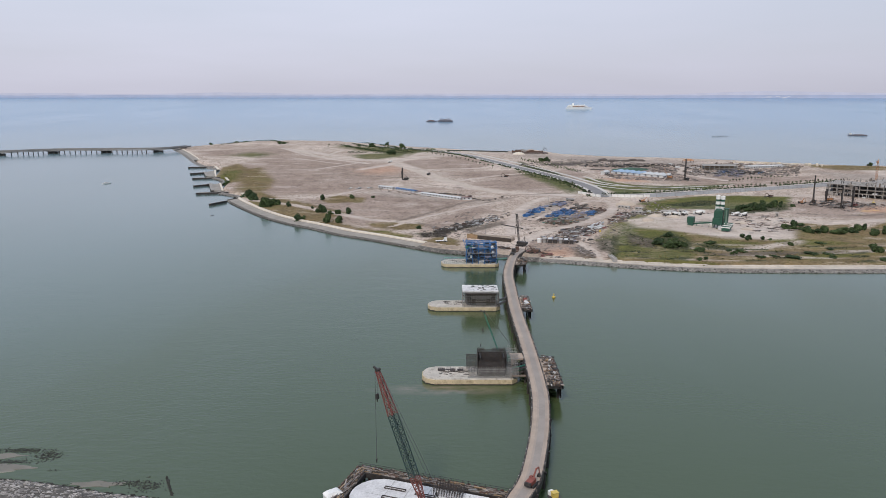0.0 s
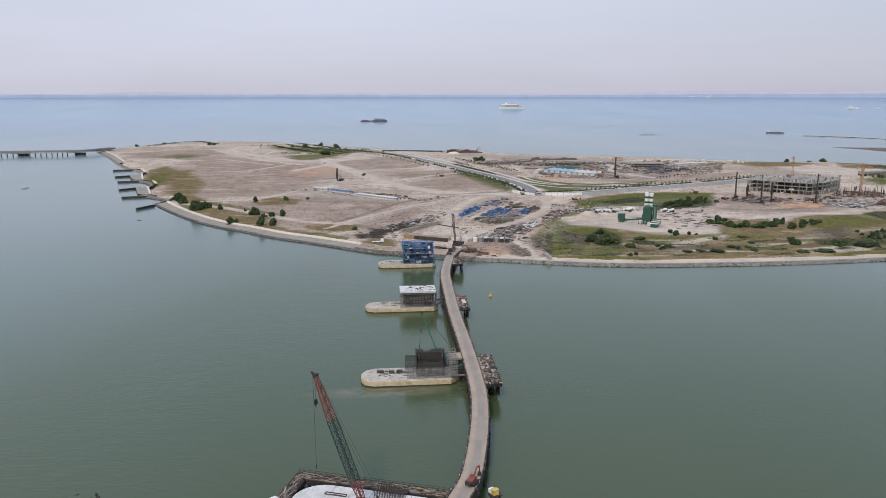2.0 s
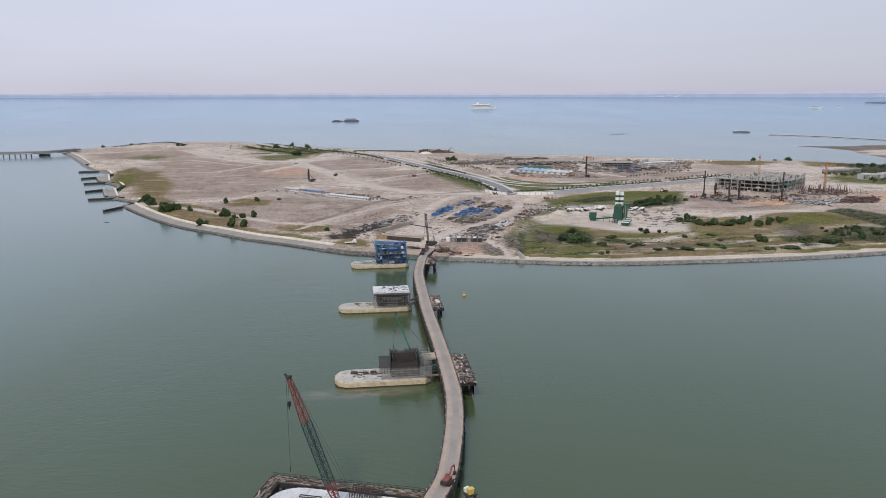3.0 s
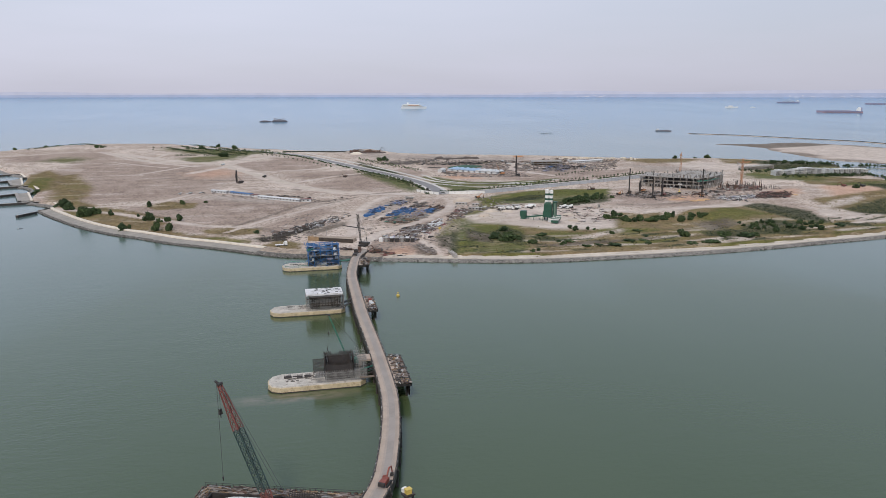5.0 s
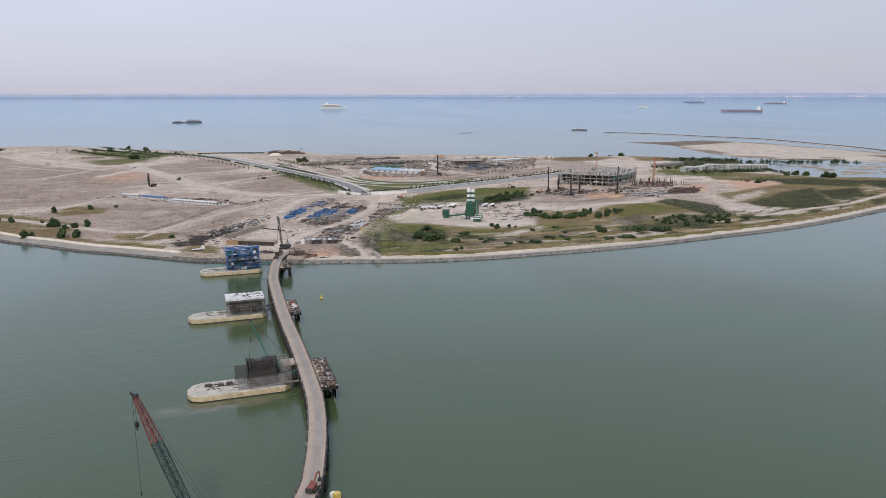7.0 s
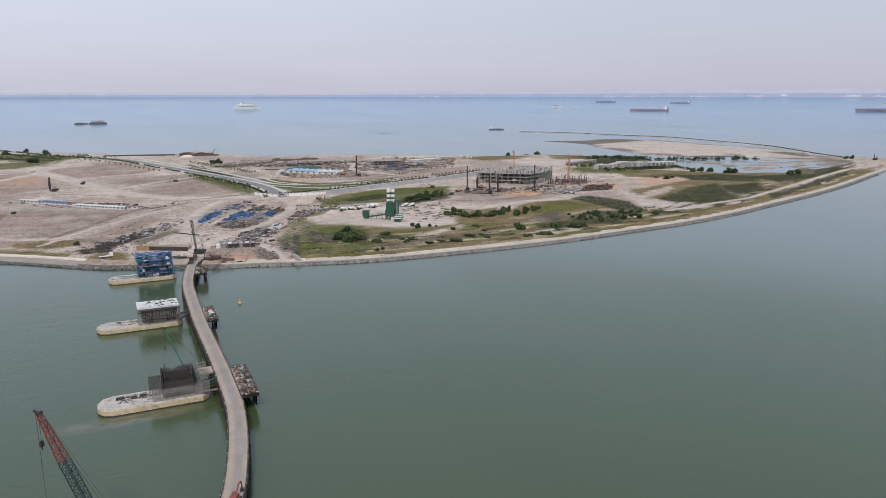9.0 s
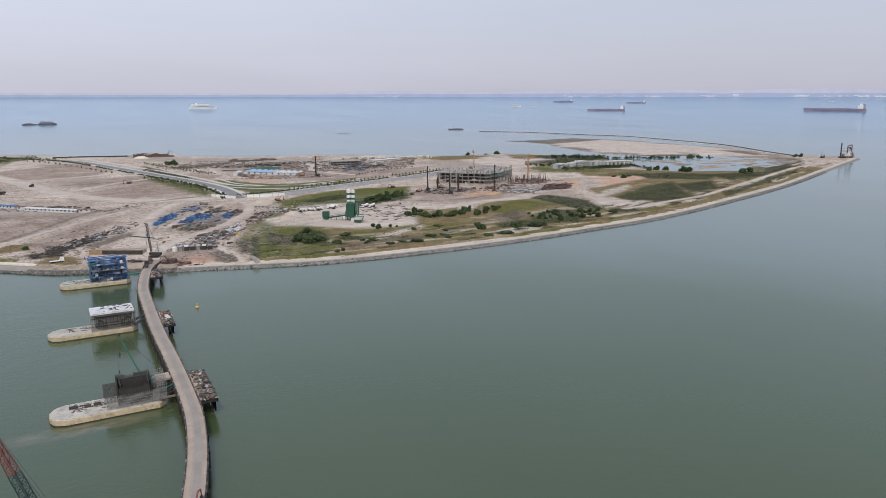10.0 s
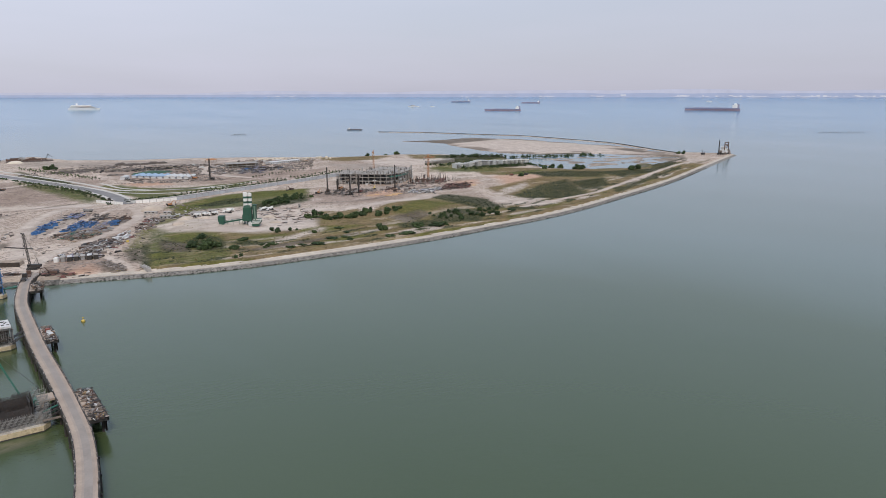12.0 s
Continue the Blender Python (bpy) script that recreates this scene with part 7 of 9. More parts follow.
LOW_BUSHES = [(221, 404, 2.0, 0.76), (190, 441, 1.39, 0.5), (245, 400, 1.9, 0.49), (214, 422, 1.78, 0.39), (195, 425, 1.08, 0.39), (276, 441, 1.36, 1.08), (242, 435, 1.01, 0.31), (183, 444, 0.84, 0.3), (205, 428, 1.1, 0.3), (268, 418, 1.3, 0.41), (283, 418, 1.83, 0.52), (280, 451, 1.0, 0.88), (231, 436, 1.57, 0.41), (240, 425, 0.85, 0.4), (250, 448, 1.04, 0.32), (231, 462, 0.75, 0.64), (304, 435, 1.54, 1.1), (318, 431, 1.86, 1.0)]
LOW_BUSHES += [(406, 461, 0.71, 0.89), (416, 453, 1.78, 0.38), (256, 522, 1.01, 1.45), (263, 524, 1.19, 1.46), (266, 508, 1.16, 1.19), (276, 507, 1.34, 1.68), (284, 501, 1.5, 1.43), (301, 509, 1.2, 1.47), (308, 511, 1.04, 1.24), (308, 497, 1.02, 0.97), (320, 503, 0.86, 1.11), (328, 504, 0.87, 1.12), (165, 444, 1.1, 0.59), (144, 464, 1.69, 1.01), (150, 455, 1.94, 1.19), (158, 458, 1.26, 0.9), (158, 491, 1.35, 0.86), (180, 469, 1.31, 0.63), (254, 467, 1.08, 0.44)]
for x, y, s, h in LOW_BUSHES:
    plant_tree(BUSHES, x, y, s, rb, "spreading low bush in the dry grass" if h < s * 0.6 else "dense green bush in the dry grass", tall=max(0.25, h / s))
for k in range(34):
    a = rb.random()
    plant_tree(BUSHES, 258 + 48 * a + rb.uniform(-8, 8), 612 + 26 * a + rb.uniform(-16, 16), rb.uniform(0.6, 1.05), rb, "dense green bush in the wet hollow")
for k in range(30):
    plant_tree(BUSHES, 340 + 60 * rb.random(), 440 + 34 * rb.random(), rb.uniform(0.5, 0.95), rb, "dense green bush in the scrub belt")
for x, y, s in ((693, 690, 1.3), (706, 690, 1.7), (716, 683, 1.7), (722, 659, 1.8), (727, 655, 1.9), (777, 610, 1.7), (789, 610, 1.7), (603, 641, 1.3), (662, 1008, 1.8), (643, 1015, 1.6), (607, 1012, 1.3), (1062, 728, 1.4), (1054, 732, 1.3)):
    plant_tree(BUSHES, x, y, s, rb, "round dark tree beside the lagoon")


def thicket(spots, seed, label):
    """A far belt of bushes too thick to count, all leaves in one mesh."""
    r = random.Random(seed)
    leaves = Shape()
    for x, y, size in spots:
        z = ground_at(x, y)
        blobs = [(Vector((x + r.uniform(-2, 2) * size, y + r.uniform(-2, 2) * size, z + r.uniform(0.6, 2.6) * size)), size * r.uniform(0.9, 1.5)) for k in range(5)]
        for k in range(150):
            c, br = r.choice(blobs)
            d = Vector((r.gauss(0, 1), r.gauss(0, 1), r.gauss(0, 0.8))).normalized()
            q = c + d * br * r.uniform(0.6, 1.1)
            u = d.orthogonal().normalized() * size * r.uniform(0.25, 0.5)
            v = d.cross(u) * 0.8
            leaves.add([q - u, q - v, q + u, q + v], [(0, 1, 2, 3)])
    solid("thicket", leaves, LEAF, label, "bushes", kind="stuff")


belt_line = [rb.random() for k in range(95)]
thicket([(690 + 270 * a + rb.uniform(-12, 12), 905 - 90 * a + rb.uniform(-14, 14), rb.uniform(0.9, 1.6)) for a in belt_line], 201, "dark belt of trees behind the lagoon")

AVE_ROWS = [([(-148, 1290), (-84, 1262), (-23, 1212), (32, 1092), (68, 978)], 26), ([(103, 908), (121, 857), (139, 800), (146, 742)], 26), ([(96, 900), (113, 850), (131, 795), (138, 748)], 22),
            ([(119, 1094), (137, 1030), (156, 965), (172, 908)], 24), ([(128, 1092), (146, 1028), (165, 962), (180, 905)], 20), ([(-150, 1310), (-86, 1290), (-15, 1235), (45, 1120)], 22)]
for pts, n in AVE_ROWS:
    line = curve_through(pts, 4)
    for k in range(n):
        p = line[int(k * (len(line) - 1) / (n - 1))]
        plant_tree(STREET, p.x + rb.uniform(-1, 1), p.y + rb.uniform(-2, 2), rb.uniform(0.85, 1.35), rb)
for k in range(70):
    a = rb.random()
    plant_tree(STREET, -215 + 235 * a + rb.uniform(-18, 18), 1395 - 170 * a + rb.uniform(-30, 30), rb.uniform(0.8, 1.6), rb)
line = curve_through([(217, 722), (263, 740), (314, 763), (366, 783), (423, 809), (455, 820)], 3)
for k in range(40):
    p = line[int(k * (len(line) - 1) / 39)]
    plant_tree(STREET[1:], p.x, p.y, rb.uniform(0.9, 1.25), rb, "small round roadside tree behind the hoarding")
line = curve_through([(330, 815), (370, 840), (420, 865)], 3)
for k in range(16):
    p = line[int(k * (len(line) - 1) / 15)]
    plant_tree(STREET[1:], p.x, p.y, rb.uniform(0.8, 1.1), rb)


def scrub(name, layer, material, count, low, high, label, seed, leaves):
    """Low growth strewn over the parts of the ground where it grows."""
    r = random.Random(seed)
    weight = (np.clip(layers[layer] - 0.35, 0, 1) * (height > 1.0)).ravel()
    cells = np.random.RandomState(seed).choice(weight.size, count, p=weight / weight.sum())
    s = Shape()
    for c in cells:
        x, y, z = gx.ravel()[c] + r.uniform(-2.2, 2.2), gy.ravel()[c] + r.uniform(-2.2, 2.2), height.ravel()[c]
        q = r.uniform(low, high)
        for k in range(leaves):
            a, b = r.uniform(0, math.tau), r.uniform(0.3, 1)
            d = Vector((math.cos(a), math.sin(a), 0))
            o = Vector((x, y, z - 0.1)) + Vector((r.gauss(0, q * 0.5), r.gauss(0, q * 0.5), 0))
            side = Vector((-d.y, d.x, 0)) * q * 0.55
            s.add([o - side, o + side, o + d * q * 0.5 * b + side * 0.5 + Vector((0, 0, q * r.uniform(0.6, 1.1))), o - d * q * 0.3 - side * 0.6 + Vector((0, 0, q * r.uniform(0.5, 1.0)))], [(0, 1, 2), (0, 2, 3)])
    solid(name, s, material, label, "scrub", kind="stuff")


scrub("scrub_dark", "dark", LEAF_DARK, 11000, 0.2, 0.6, "dark low scrub over the wet ground", 31, 5)
scrub("scrub_lime", "lime", SCRUB, 4500, 0.2, 0.5, "yellow-green weeds along the shore", 36, 4)
scrub("scrub_grass", "grass", SCRUB, 3000, 0.2, 0.5, "green rough grass and weeds", 32, 4)
scrub("scrub_olive", "olive", STRAW, 9000, 0.2, 0.5, "straw coloured dry grass tussocks", 33, 4)
scrub("scrub_olive_green", "olive", SCRUB, 1800, 0.25, 0.6, "green weeds among dry grass", 34, 5)
scrub("scrub_dry", "dry", STRAW, 5000, 0.15, 0.36, "sparse dead tussocks on bare soil", 35, 3)


# ---- machines ----
def piling_rig(x, y, high, turn, mat_, label, lean=0.0, mast_mat=None):
    ob = thing("piling_rig", pose(x, y, ground_at(x, y), 0, 0, turn), label, "piling rig", "piling rigs")
    crawler_base(ob, mat_, 0.95)
    mm = mast_mat or DARK_STEEL
    part("leader", Shape().rod((3.4, 0, 0.3), (3.4 + lean * 0.2, 0, high), 0.8, 4).rod((4.0, 0, 0.3), (4.2 + lean * 0.2, 0, high * 0.96), 0.4, 4), mm, ob, "tall dark leader mast")
    part("hammer", Shape().box(4.5, 0, high * 0.45, 1.0, 1.2, 4.6).box(4.5, 0, high * 0.2, 0.6, 0.6, high * 0.25), DARK_STEEL, ob)
    part("stay", Shape().rod((-2.8, -0.9, 2.5), (3.3, -0.2, high * 0.62), 0.14).rod((-2.8, 0.9, 2.5), (3.3, 0.2, high * 0.62), 0.14), DARK_STEEL, ob)
    part("crown_block", Shape().box(3.7, 0, high - 0.2, 1.8, 1.0, 0.9), mm, ob)
    return ob


piling_rig(344, 654, 25, 240, RUST, "tall dark piling rig on the building site")
piling_rig(350.5, 617.5, 19, 230, DARK_STEEL, "dark piling rig with a single leader")
piling_rig(366.5, 626.5, 17.5, 215, RED_PAINT, "red piling rig with a dark leader")
piling_rig(395.5, 606, 26.5, 235, ORANGE_PAINT, "orange piling rig with a tall slim leader")
piling_rig(286, 832, 24.5, 220, DARK_STEEL, "dark piling rig beside the workers' camp")
piling_rig(-44, 832, 14, 200, DARK_STEEL, "small dark drilling rig on the open sand")
piling_rig(364, 664, 11, 200, ORANGE_PAINT, "small orange drilling rig on the site")
lattice_crane((272, 852, 3.0), 160, (7.5, 0, 14), ((1.0, ORANGE_PAINT, "orange lattice boom"),), ORANGE_PAINT, "orange crawler crane at the workers' camp", 1.2, 8)
lattice_crane((51.5, 459, ground_at(51.5, 459)), 150, (3.2, 0, 20.5), ((1.0, DARK_STEEL, "dark lattice boom"),), DARK_STEEL, "dark crawler crane standing at the jetty head", 2.3, 12, r=0.11)


def tower_crane(x, y, high, turn, mat_, label, jib):
    ob = thing("tower_crane", pose(x, y, ground_at(x, y), 0, 0, turn), label, "tower crane", "tower cranes")
    part("mast", lattice((0, 0, -0.3), (0, 0, high * 0.82), 1.9, 1.9, 12, 0.16, Vector((0, 1, 0))), mat_, ob)
    part("jib", lattice((0, 0, high * 0.84), (jib, 0, high * 0.84), 1.4, 0.8, 14, 0.12), mat_, ob)
    part("counter_jib", lattice((0, 0, high * 0.84), (-9, 0, high * 0.84), 1.4, 1.2, 5, 0.12), mat_, ob)
    part("cat_head", lattice((0, 0, high * 0.82), (0, 0, high), 1.6, 0.4, 4, 0.12, Vector((0, 1, 0))), mat_, ob)
    part("counterweight", Shape().box(-8, 0, high * 0.84 - 2.0, 2.4, 1.6, 2.4), CONCRETE, ob)
    part("cab", Shape().box(1.4, 1.0, high * 0.8 - 1.2, 1.6, 1.4, 2.0), WHITE_PAINT, ob)
    part("tie", Shape().rod((0, 0, high), (jib * 0.7, 0, high * 0.86), 0.09).rod((0, 0, high), (-8, 0, high * 0.86), 0.09), mat_, ob)
    return ob


tower_crane(494, 808, 27, 62, ORANGE_PAINT, "orange-yellow tower crane behind the unfinished building", 26)
tower_crane(505, 700, 28.5, 20, ORANGE_PAINT, "orange-yellow tower crane beside the round podium", 15)
for x, y, t, m, lab in ((77, 866, 190, RUST, "rust brown excavator working on the open plot"), (186, 655, 20, ORANGE_PAINT, "orange excavator beside the sand heap"), (58, 438, 160, RUST, "rust brown excavator at the jetty head"),
                        (392, 640, 60, YELLOW_PAINT, "yellow excavator on the building site"), (600, 655, 120, RED_PAINT, "red excavator on the sandy rise"), (618, 648, 100, DARK_STEEL, "dark excavator on the sandy rise"), (330, 648, 30, ORANGE_PAINT, "orange excavator on the building site"),
                        (320, 690, 200, RUST, "rust brown excavator by the hoarding")):
    excavator((x, y, ground_at(x, y)), t, m, lab, 1.25)
for x, y, t, m, k, lab in ((185, 579, 30, WHITE_PAINT, "mixer", ""), (193, 581, 20, WHITE_PAINT, "mixer", ""), (201, 583, 40, WHITE_PAINT, "mixer", ""), (217, 591, 10, WHITE_PAINT, "mixer", ""), (241, 577, 200, WHITE_PAINT, "mixer", ""), (246, 574, 200, WHITE_PAINT, "mixer", ""), (213, 586, 140, WHITE_PAINT, "mixer", ""),
                           (-18, 885, 70, DARK_STEEL, "tipper", "dark tipper lorry on the sand track"), (-78, 1055, 60, WHITE_PAINT, "tipper", "white tipper lorry on the sand track"), (150, 719, 100, DARK_STEEL, "flat", "dark lorry waiting at the gate"),
                           (-1, 471, 10, WHITE_PAINT, "flat", "white pickup lorry on the shore grass"), (120, 664, 160, GREY_STEEL, "tipper", "grey tipper lorry on the haul track"), (47, 441, 80, RUST, "flat", "brown lorry at the jetty head"), (43, 425, 75, DARK_STEEL, "flat", "dark lorry leaving the jetty")):
    z = 5.0 if (x, y) == (43, 425) else ground_at(x, y)
    lorry((x, y, z), t, m, WHITE_PAINT if k == "mixer" else m, lab or "white concrete mixer lorry beside the batching plant", k)

# ---- concrete batching plant ----
plant = thing("batching_plant", pose(206, 523, ground_at(206, 523) - 0.2, 0, 0, -32), "dark green concrete batching plant with white silos", "batching plant")
for x, y, h in ((-1.6, 1.2, 24.5), (1.7, 1.6, 24.0), (0.2, 4.2, 23.0)):
    silo = part("silo", Shape().rod((x, y, 9), (x, y, h), 1.55, 14).rod((x, y, 6.5), (x, y, 9), 0.5, 14, 1.55).rod((x, y, h), (x, y, h + 0.5), 1.3, 14, 0.5), WHITE_PAINT, plant, "white cement silo")
    for z in (12.4, 16.4, 20.2):
        part("band", Shape().rod((x, y, z), (x, y, z + 1.5), 1.6, 14), GREEN_PAINT, silo, "green painted band")
    part("leg", Shape().rod((x - 1.1, y - 1.1, 0), (x - 1.1, y - 1.1, 9.4), 0.2).rod((x + 1.1, y + 1.1, 0), (x + 1.1, y + 1.1, 9.4), 0.2).rod((x - 1.1, y + 1.1, 0), (x - 1.1, y + 1.1, 9.4), 0.2), GREEN_PAINT, silo)
part("mixing_tower", Shape().box(0, -1.6, 3.4, 7.0, 5.4, 4.6).box(0.2, -1.4, 8.0, 6.2, 4.8, 5.6).box(0, -1.6, 13.6, 4.6, 3.8, 1.4, taper=0.8), GREEN_PAINT, plant, "dark green clad mixing tower")
tower_legs = Shape()
for a in (-3.3, 0, 3.3):
    for b in (-4, 0.8):
        tower_legs.rod((a, b, 0), (a, b, 3.8), 0.25)
part("tower_leg", tower_legs, GREEN_PAINT, plant)
part("belt_tower", Shape().box(5.4, -0.6, 0, 2.6, 3.4, 15.2).box(5.4, -0.6, 15.2, 3.6, 4.2, 0.5), GREEN_PAINT, plant)
part("inclined_conveyor", Shape().rod((5.4, -1.6, 14.6), (7.2, -9.5, 2.6), 0.8).rod((5.4, -1.6, 15.9), (7.2, -9.5, 3.9), 0.2), GREEN_PAINT, plant)
for k, (x, y, z) in enumerate(((8.4, -6.0, 2.6), (8.0, -8.9, 1.7), (7.6, -11.8, 0.8))):
    bin_ = part("aggregate_bin", Shape().box(x, y, z, 5.2, 2.3, 3.2, taper=1.12), GREEN_PAINT, plant)
    part("bin_stripe", Shape().box(x, y, z + 2.1, 6.0, 2.75, 0.8), WHITE_PAINT, bin_, "white painted stripe")
arm = part("low_conveyor", Shape().rod((-2.5, -2, 4.6), (-17.5, -2.6, 2.4), 0.8).rod((-2.5, -2, 5.8), (-17.5, -2.6, 3.6), 0.18), GREEN_PAINT, plant)
part("trestle", Shape().rod((-6, -2.2, 0), (-6, -2.2, 4), 0.2).rod((-11, -2.4, 0), (-11, -2.4, 3.2), 0.2).rod((-15, -2.5, 0), (-15, -2.5, 2.6), 0.2), GREEN_PAINT, arm)
part("end_hopper", Shape().box(-19.3, -2.6, 0, 4.4, 4.4, 3.0, taper=0.8).box(-19.3, -2.6, 3.0, 4.8, 4.8, 4.4), GREEN_PAINT, plant, "dark green end hopper")
part("control_cabin", Shape().box(3.0, -6.5, 0, 3.0, 2.4, 2.7).box(3, -6.5, 2.7, 3.3, 2.7, 0.15), GREY_ROOF, plant)
part("cement_tank", Shape().rod((-8, 6, 1.7), (-3.5, 6, 1.7), 1.3, 12).box(-5.7, 6, 0, 3.6, 1.6, 0.8), WHITE_PAINT, plant, "white lying tank")
for x, y, w, d, h, lab in ((190, 590, 12, 6, 3.0, "grey flat-roofed site office by the plant"), (203, 594, 6, 4, 2.8, "small grey site store by the plant"), (272, 571, 2.2, 2.2, 3.6, "small white guard tower on the sand"), (160, 621, 10, 4, 2.2, "long pale site cabin beside the haul road"), (171, 612, 6, 3.4, 2.2, "pale site cabin beside the haul road"), (163, 588, 9, 4, 2.6, "grey site cabin beside the haul road")):
    ob = thing("site_cabin", pose(x, y, ground_at(x, y) - 0.1, 0, 0, -30), lab, "cabin", "site cabins")
    h *= 0.85
    part("wall", Shape().box(0, 0, 0, w, d, h), CONCRETE, ob)
    part("roof", Shape().box(0, 0, h, w + 0.5, d + 0.5, 0.18), CONCRETE, ob)
    for k in range(max(1, int(w / 3))):
        part("window", Shape().box(-w / 2 + 1.5 + 3 * k, -d / 2 - 0.01, 1.0, 1.3, 0.08, 1.0), DARK_GLASS, ob)
rng2 = random.Random(3)
for x, y, r0, h, lab in ((172, 566, 7, 3.0, "pale heap of gravel"), (186, 566, 6, 2.5, "tan heap of sand"), (226, 518, 5, 2.0, "pale heap of gravel"), (166, 637, 11, 5.0, "pale grey heap of crushed stone"), (232, 545, 6, 2.0, "pale heap of gravel"), (160, 545, 6, 2.4, "pale heap of gravel")):
    solid("stone_mound", Shape().lump(x, y, ground_at(x, y) - 0.3, r0, r0 * 0.8, h, rng2, 0.12, 14), SAND_ROAD, lab + " beside the plant", "gravel heap", "gravel heaps", smooth=True)


# ---- building site ----
def frame_block(ob, outline, floors, storey, inset=1.0):
    """Concrete floors on columns over an outline."""
    n = len(outline)
    for k in range(floors + 1):
        z = k * storey
        if k:
            part("floor_slab", Shape().prism(outline, z - 0.45, z), SITE_CONCRETE, ob)
        if k == floors:
            break
        for (ax, ay), (bx, by) in zip(outline, outline[1:] + outline[:1]):
            d = math.hypot(bx - ax, by - ay)
            m = max(1, int(d / 6.0))
            for i in range(m):
                t = (i + 0.5) / m
                part("column", Shape().box(ax + (bx - ax) * t, ay + (by - ay) * t, z - 0.1, 0.7, 0.7, storey, 40), SITE_CONCRETE, ob)


block = thing("unfinished_building", pose(0, 0, 3.0), "unfinished concrete building of open floors and columns", "building")
frontage = [(384, 708), (402, 688), (428, 667), (448, 674), (478, 698), (492, 716), (462, 742), (440, 726), (428, 716), (408, 736)]
inner = [(392, 710), (405, 696), (428, 679), (446, 686), (470, 704), (480, 716), (461, 734), (440, 716), (427, 708), (407, 724)]
frame_block(block, frontage, 3, 3.9)
# the shade between the open floors is put into this core's dark colour
part("core_wall", Shape().prism(inner, 0, 11.4), DARK_STEEL, block, "inner walls coloured dark for the shade between floors")
part("green_net", Shape().add([(428, 666.6, 8.0), (448, 673.6, 8.0), (448, 673.6, 9.4), (428, 666.6, 9.4)], [(0, 1, 2, 3)]).add([(448, 673.6, 8), (470, 691, 8), (470, 691, 9.2), (448, 673.6, 9.2)], [(0, 1, 2, 3)]), TEAL_PAINT, block, "green safety net")
tops = Shape()
rs = random.Random(6)
for k in range(90):
    (ax, ay), (bx, by) = rs.choice(list(zip(frontage, frontage[1:] + frontage[:1])))
    t, q = rs.random(), rs.uniform(0, 0.3)
    x, y = ax + (bx - ax) * t, ay + (by - ay) * t
    x, y = x + (438 - x) * q, y + (705 - y) * q
    tops.rod((x, y, 11.6), (x + rs.uniform(-1.2, 1.2), y, 11.7 + rs.uniform(1.2, 3.2)), 0.16)
part("starter_bars", tops, REBAR, block, "column bars and props standing on the top floor")
form = Shape()
for k in range(40):
    x, y = rs.uniform(400, 475), rs.uniform(690, 720)
    form.box(x, y, 11.7, rs.uniform(2, 6), rs.uniform(1, 3), rs.uniform(0.2, 1.2), rs.uniform(0, 90))
part("formwork", form, SITE_CONCRETE, block, "grey formwork sheets on the top floor")
props = Shape()
for (ax, ay), (bx, by) in zip(frontage[:5], frontage[1:6]):
    for k in range(7):
        t = (k + rs.random()) / 7
        x, y = ax + (bx - ax) * t, ay + (by - ay) * t
        props.rod((x + 1.0, y - 1.4, 0), (x + 0.4, y - 0.2, 4.0), 0.16)
part("raking_prop", props, GREY_ROOF, block, "pale raking props at the foot")

poles = Shape()
for (ax, ay), (bx, by) in zip(frontage[:6], frontage[1:7]):
    n = int(math.hypot(bx - ax, by - ay) / 2.2)
    for k in range(n):
        t = (k + 0.5) / n
        x, y = ax + (bx - ax) * t, ay + (by - ay) * t - 1.6
        if noise.noise((x * 0.06, 0, 4)) > -0.12:
            poles.rod((x, y, -0.2), (x, y, 11.5 + rs.uniform(-1.5, 2.8)), 0.07, 4)
            for z in (2.6, 5.4, 8.4, 10.8):
                poles.rod((x - 1.2, y, z), (x + 1.2, y + 0.2, z + rs.uniform(-0.2, 0.2)), 0.07, 4)
scaffold = part("scaffold", poles, GREY_STEEL, block, "grey tube scaffold on the outer face")
tagged(scaffold, kind="stuff")
for k in range(26):
    (ax, ay), (bx, by) = rs.choice(list(zip(frontage[:6], frontage[1:7])))
    t = rs.random()
    x, y = ax + (bx - ax) * t, ay + (by - ay) * t + 0.5
    fl = rs.choice((0, 0, 1, 1, 2))
    part("infill_panel", Shape().box(x, y, fl * 3.9 + 0.02, rs.uniform(2, 5), 0.3, rs.uniform(1.2, 3.3), math.degrees(math.atan2(by - ay, bx - ax))), rs.choice((SITE_CONCRETE, BROWN_TIMBER, JUNK, GREY_ROOF)), block)
for k in range(22):
    (ax, ay), (bx, by) = rs.choice(list(zip(frontage, frontage[1:] + frontage[:1])))
    t = rs.random()
    x, y = ax + (bx - ax) * t, ay + (by - ay) * t + 0.6
    part("column_shutter", Shape().box(x, y, 11.68, rs.uniform(0.8, 1.8), 0.9, rs.uniform(1.5, 3.6), 40), rs.choice((SITE_CONCRETE, SITE_CONCRETE, BROWN_TIMBER)), block)

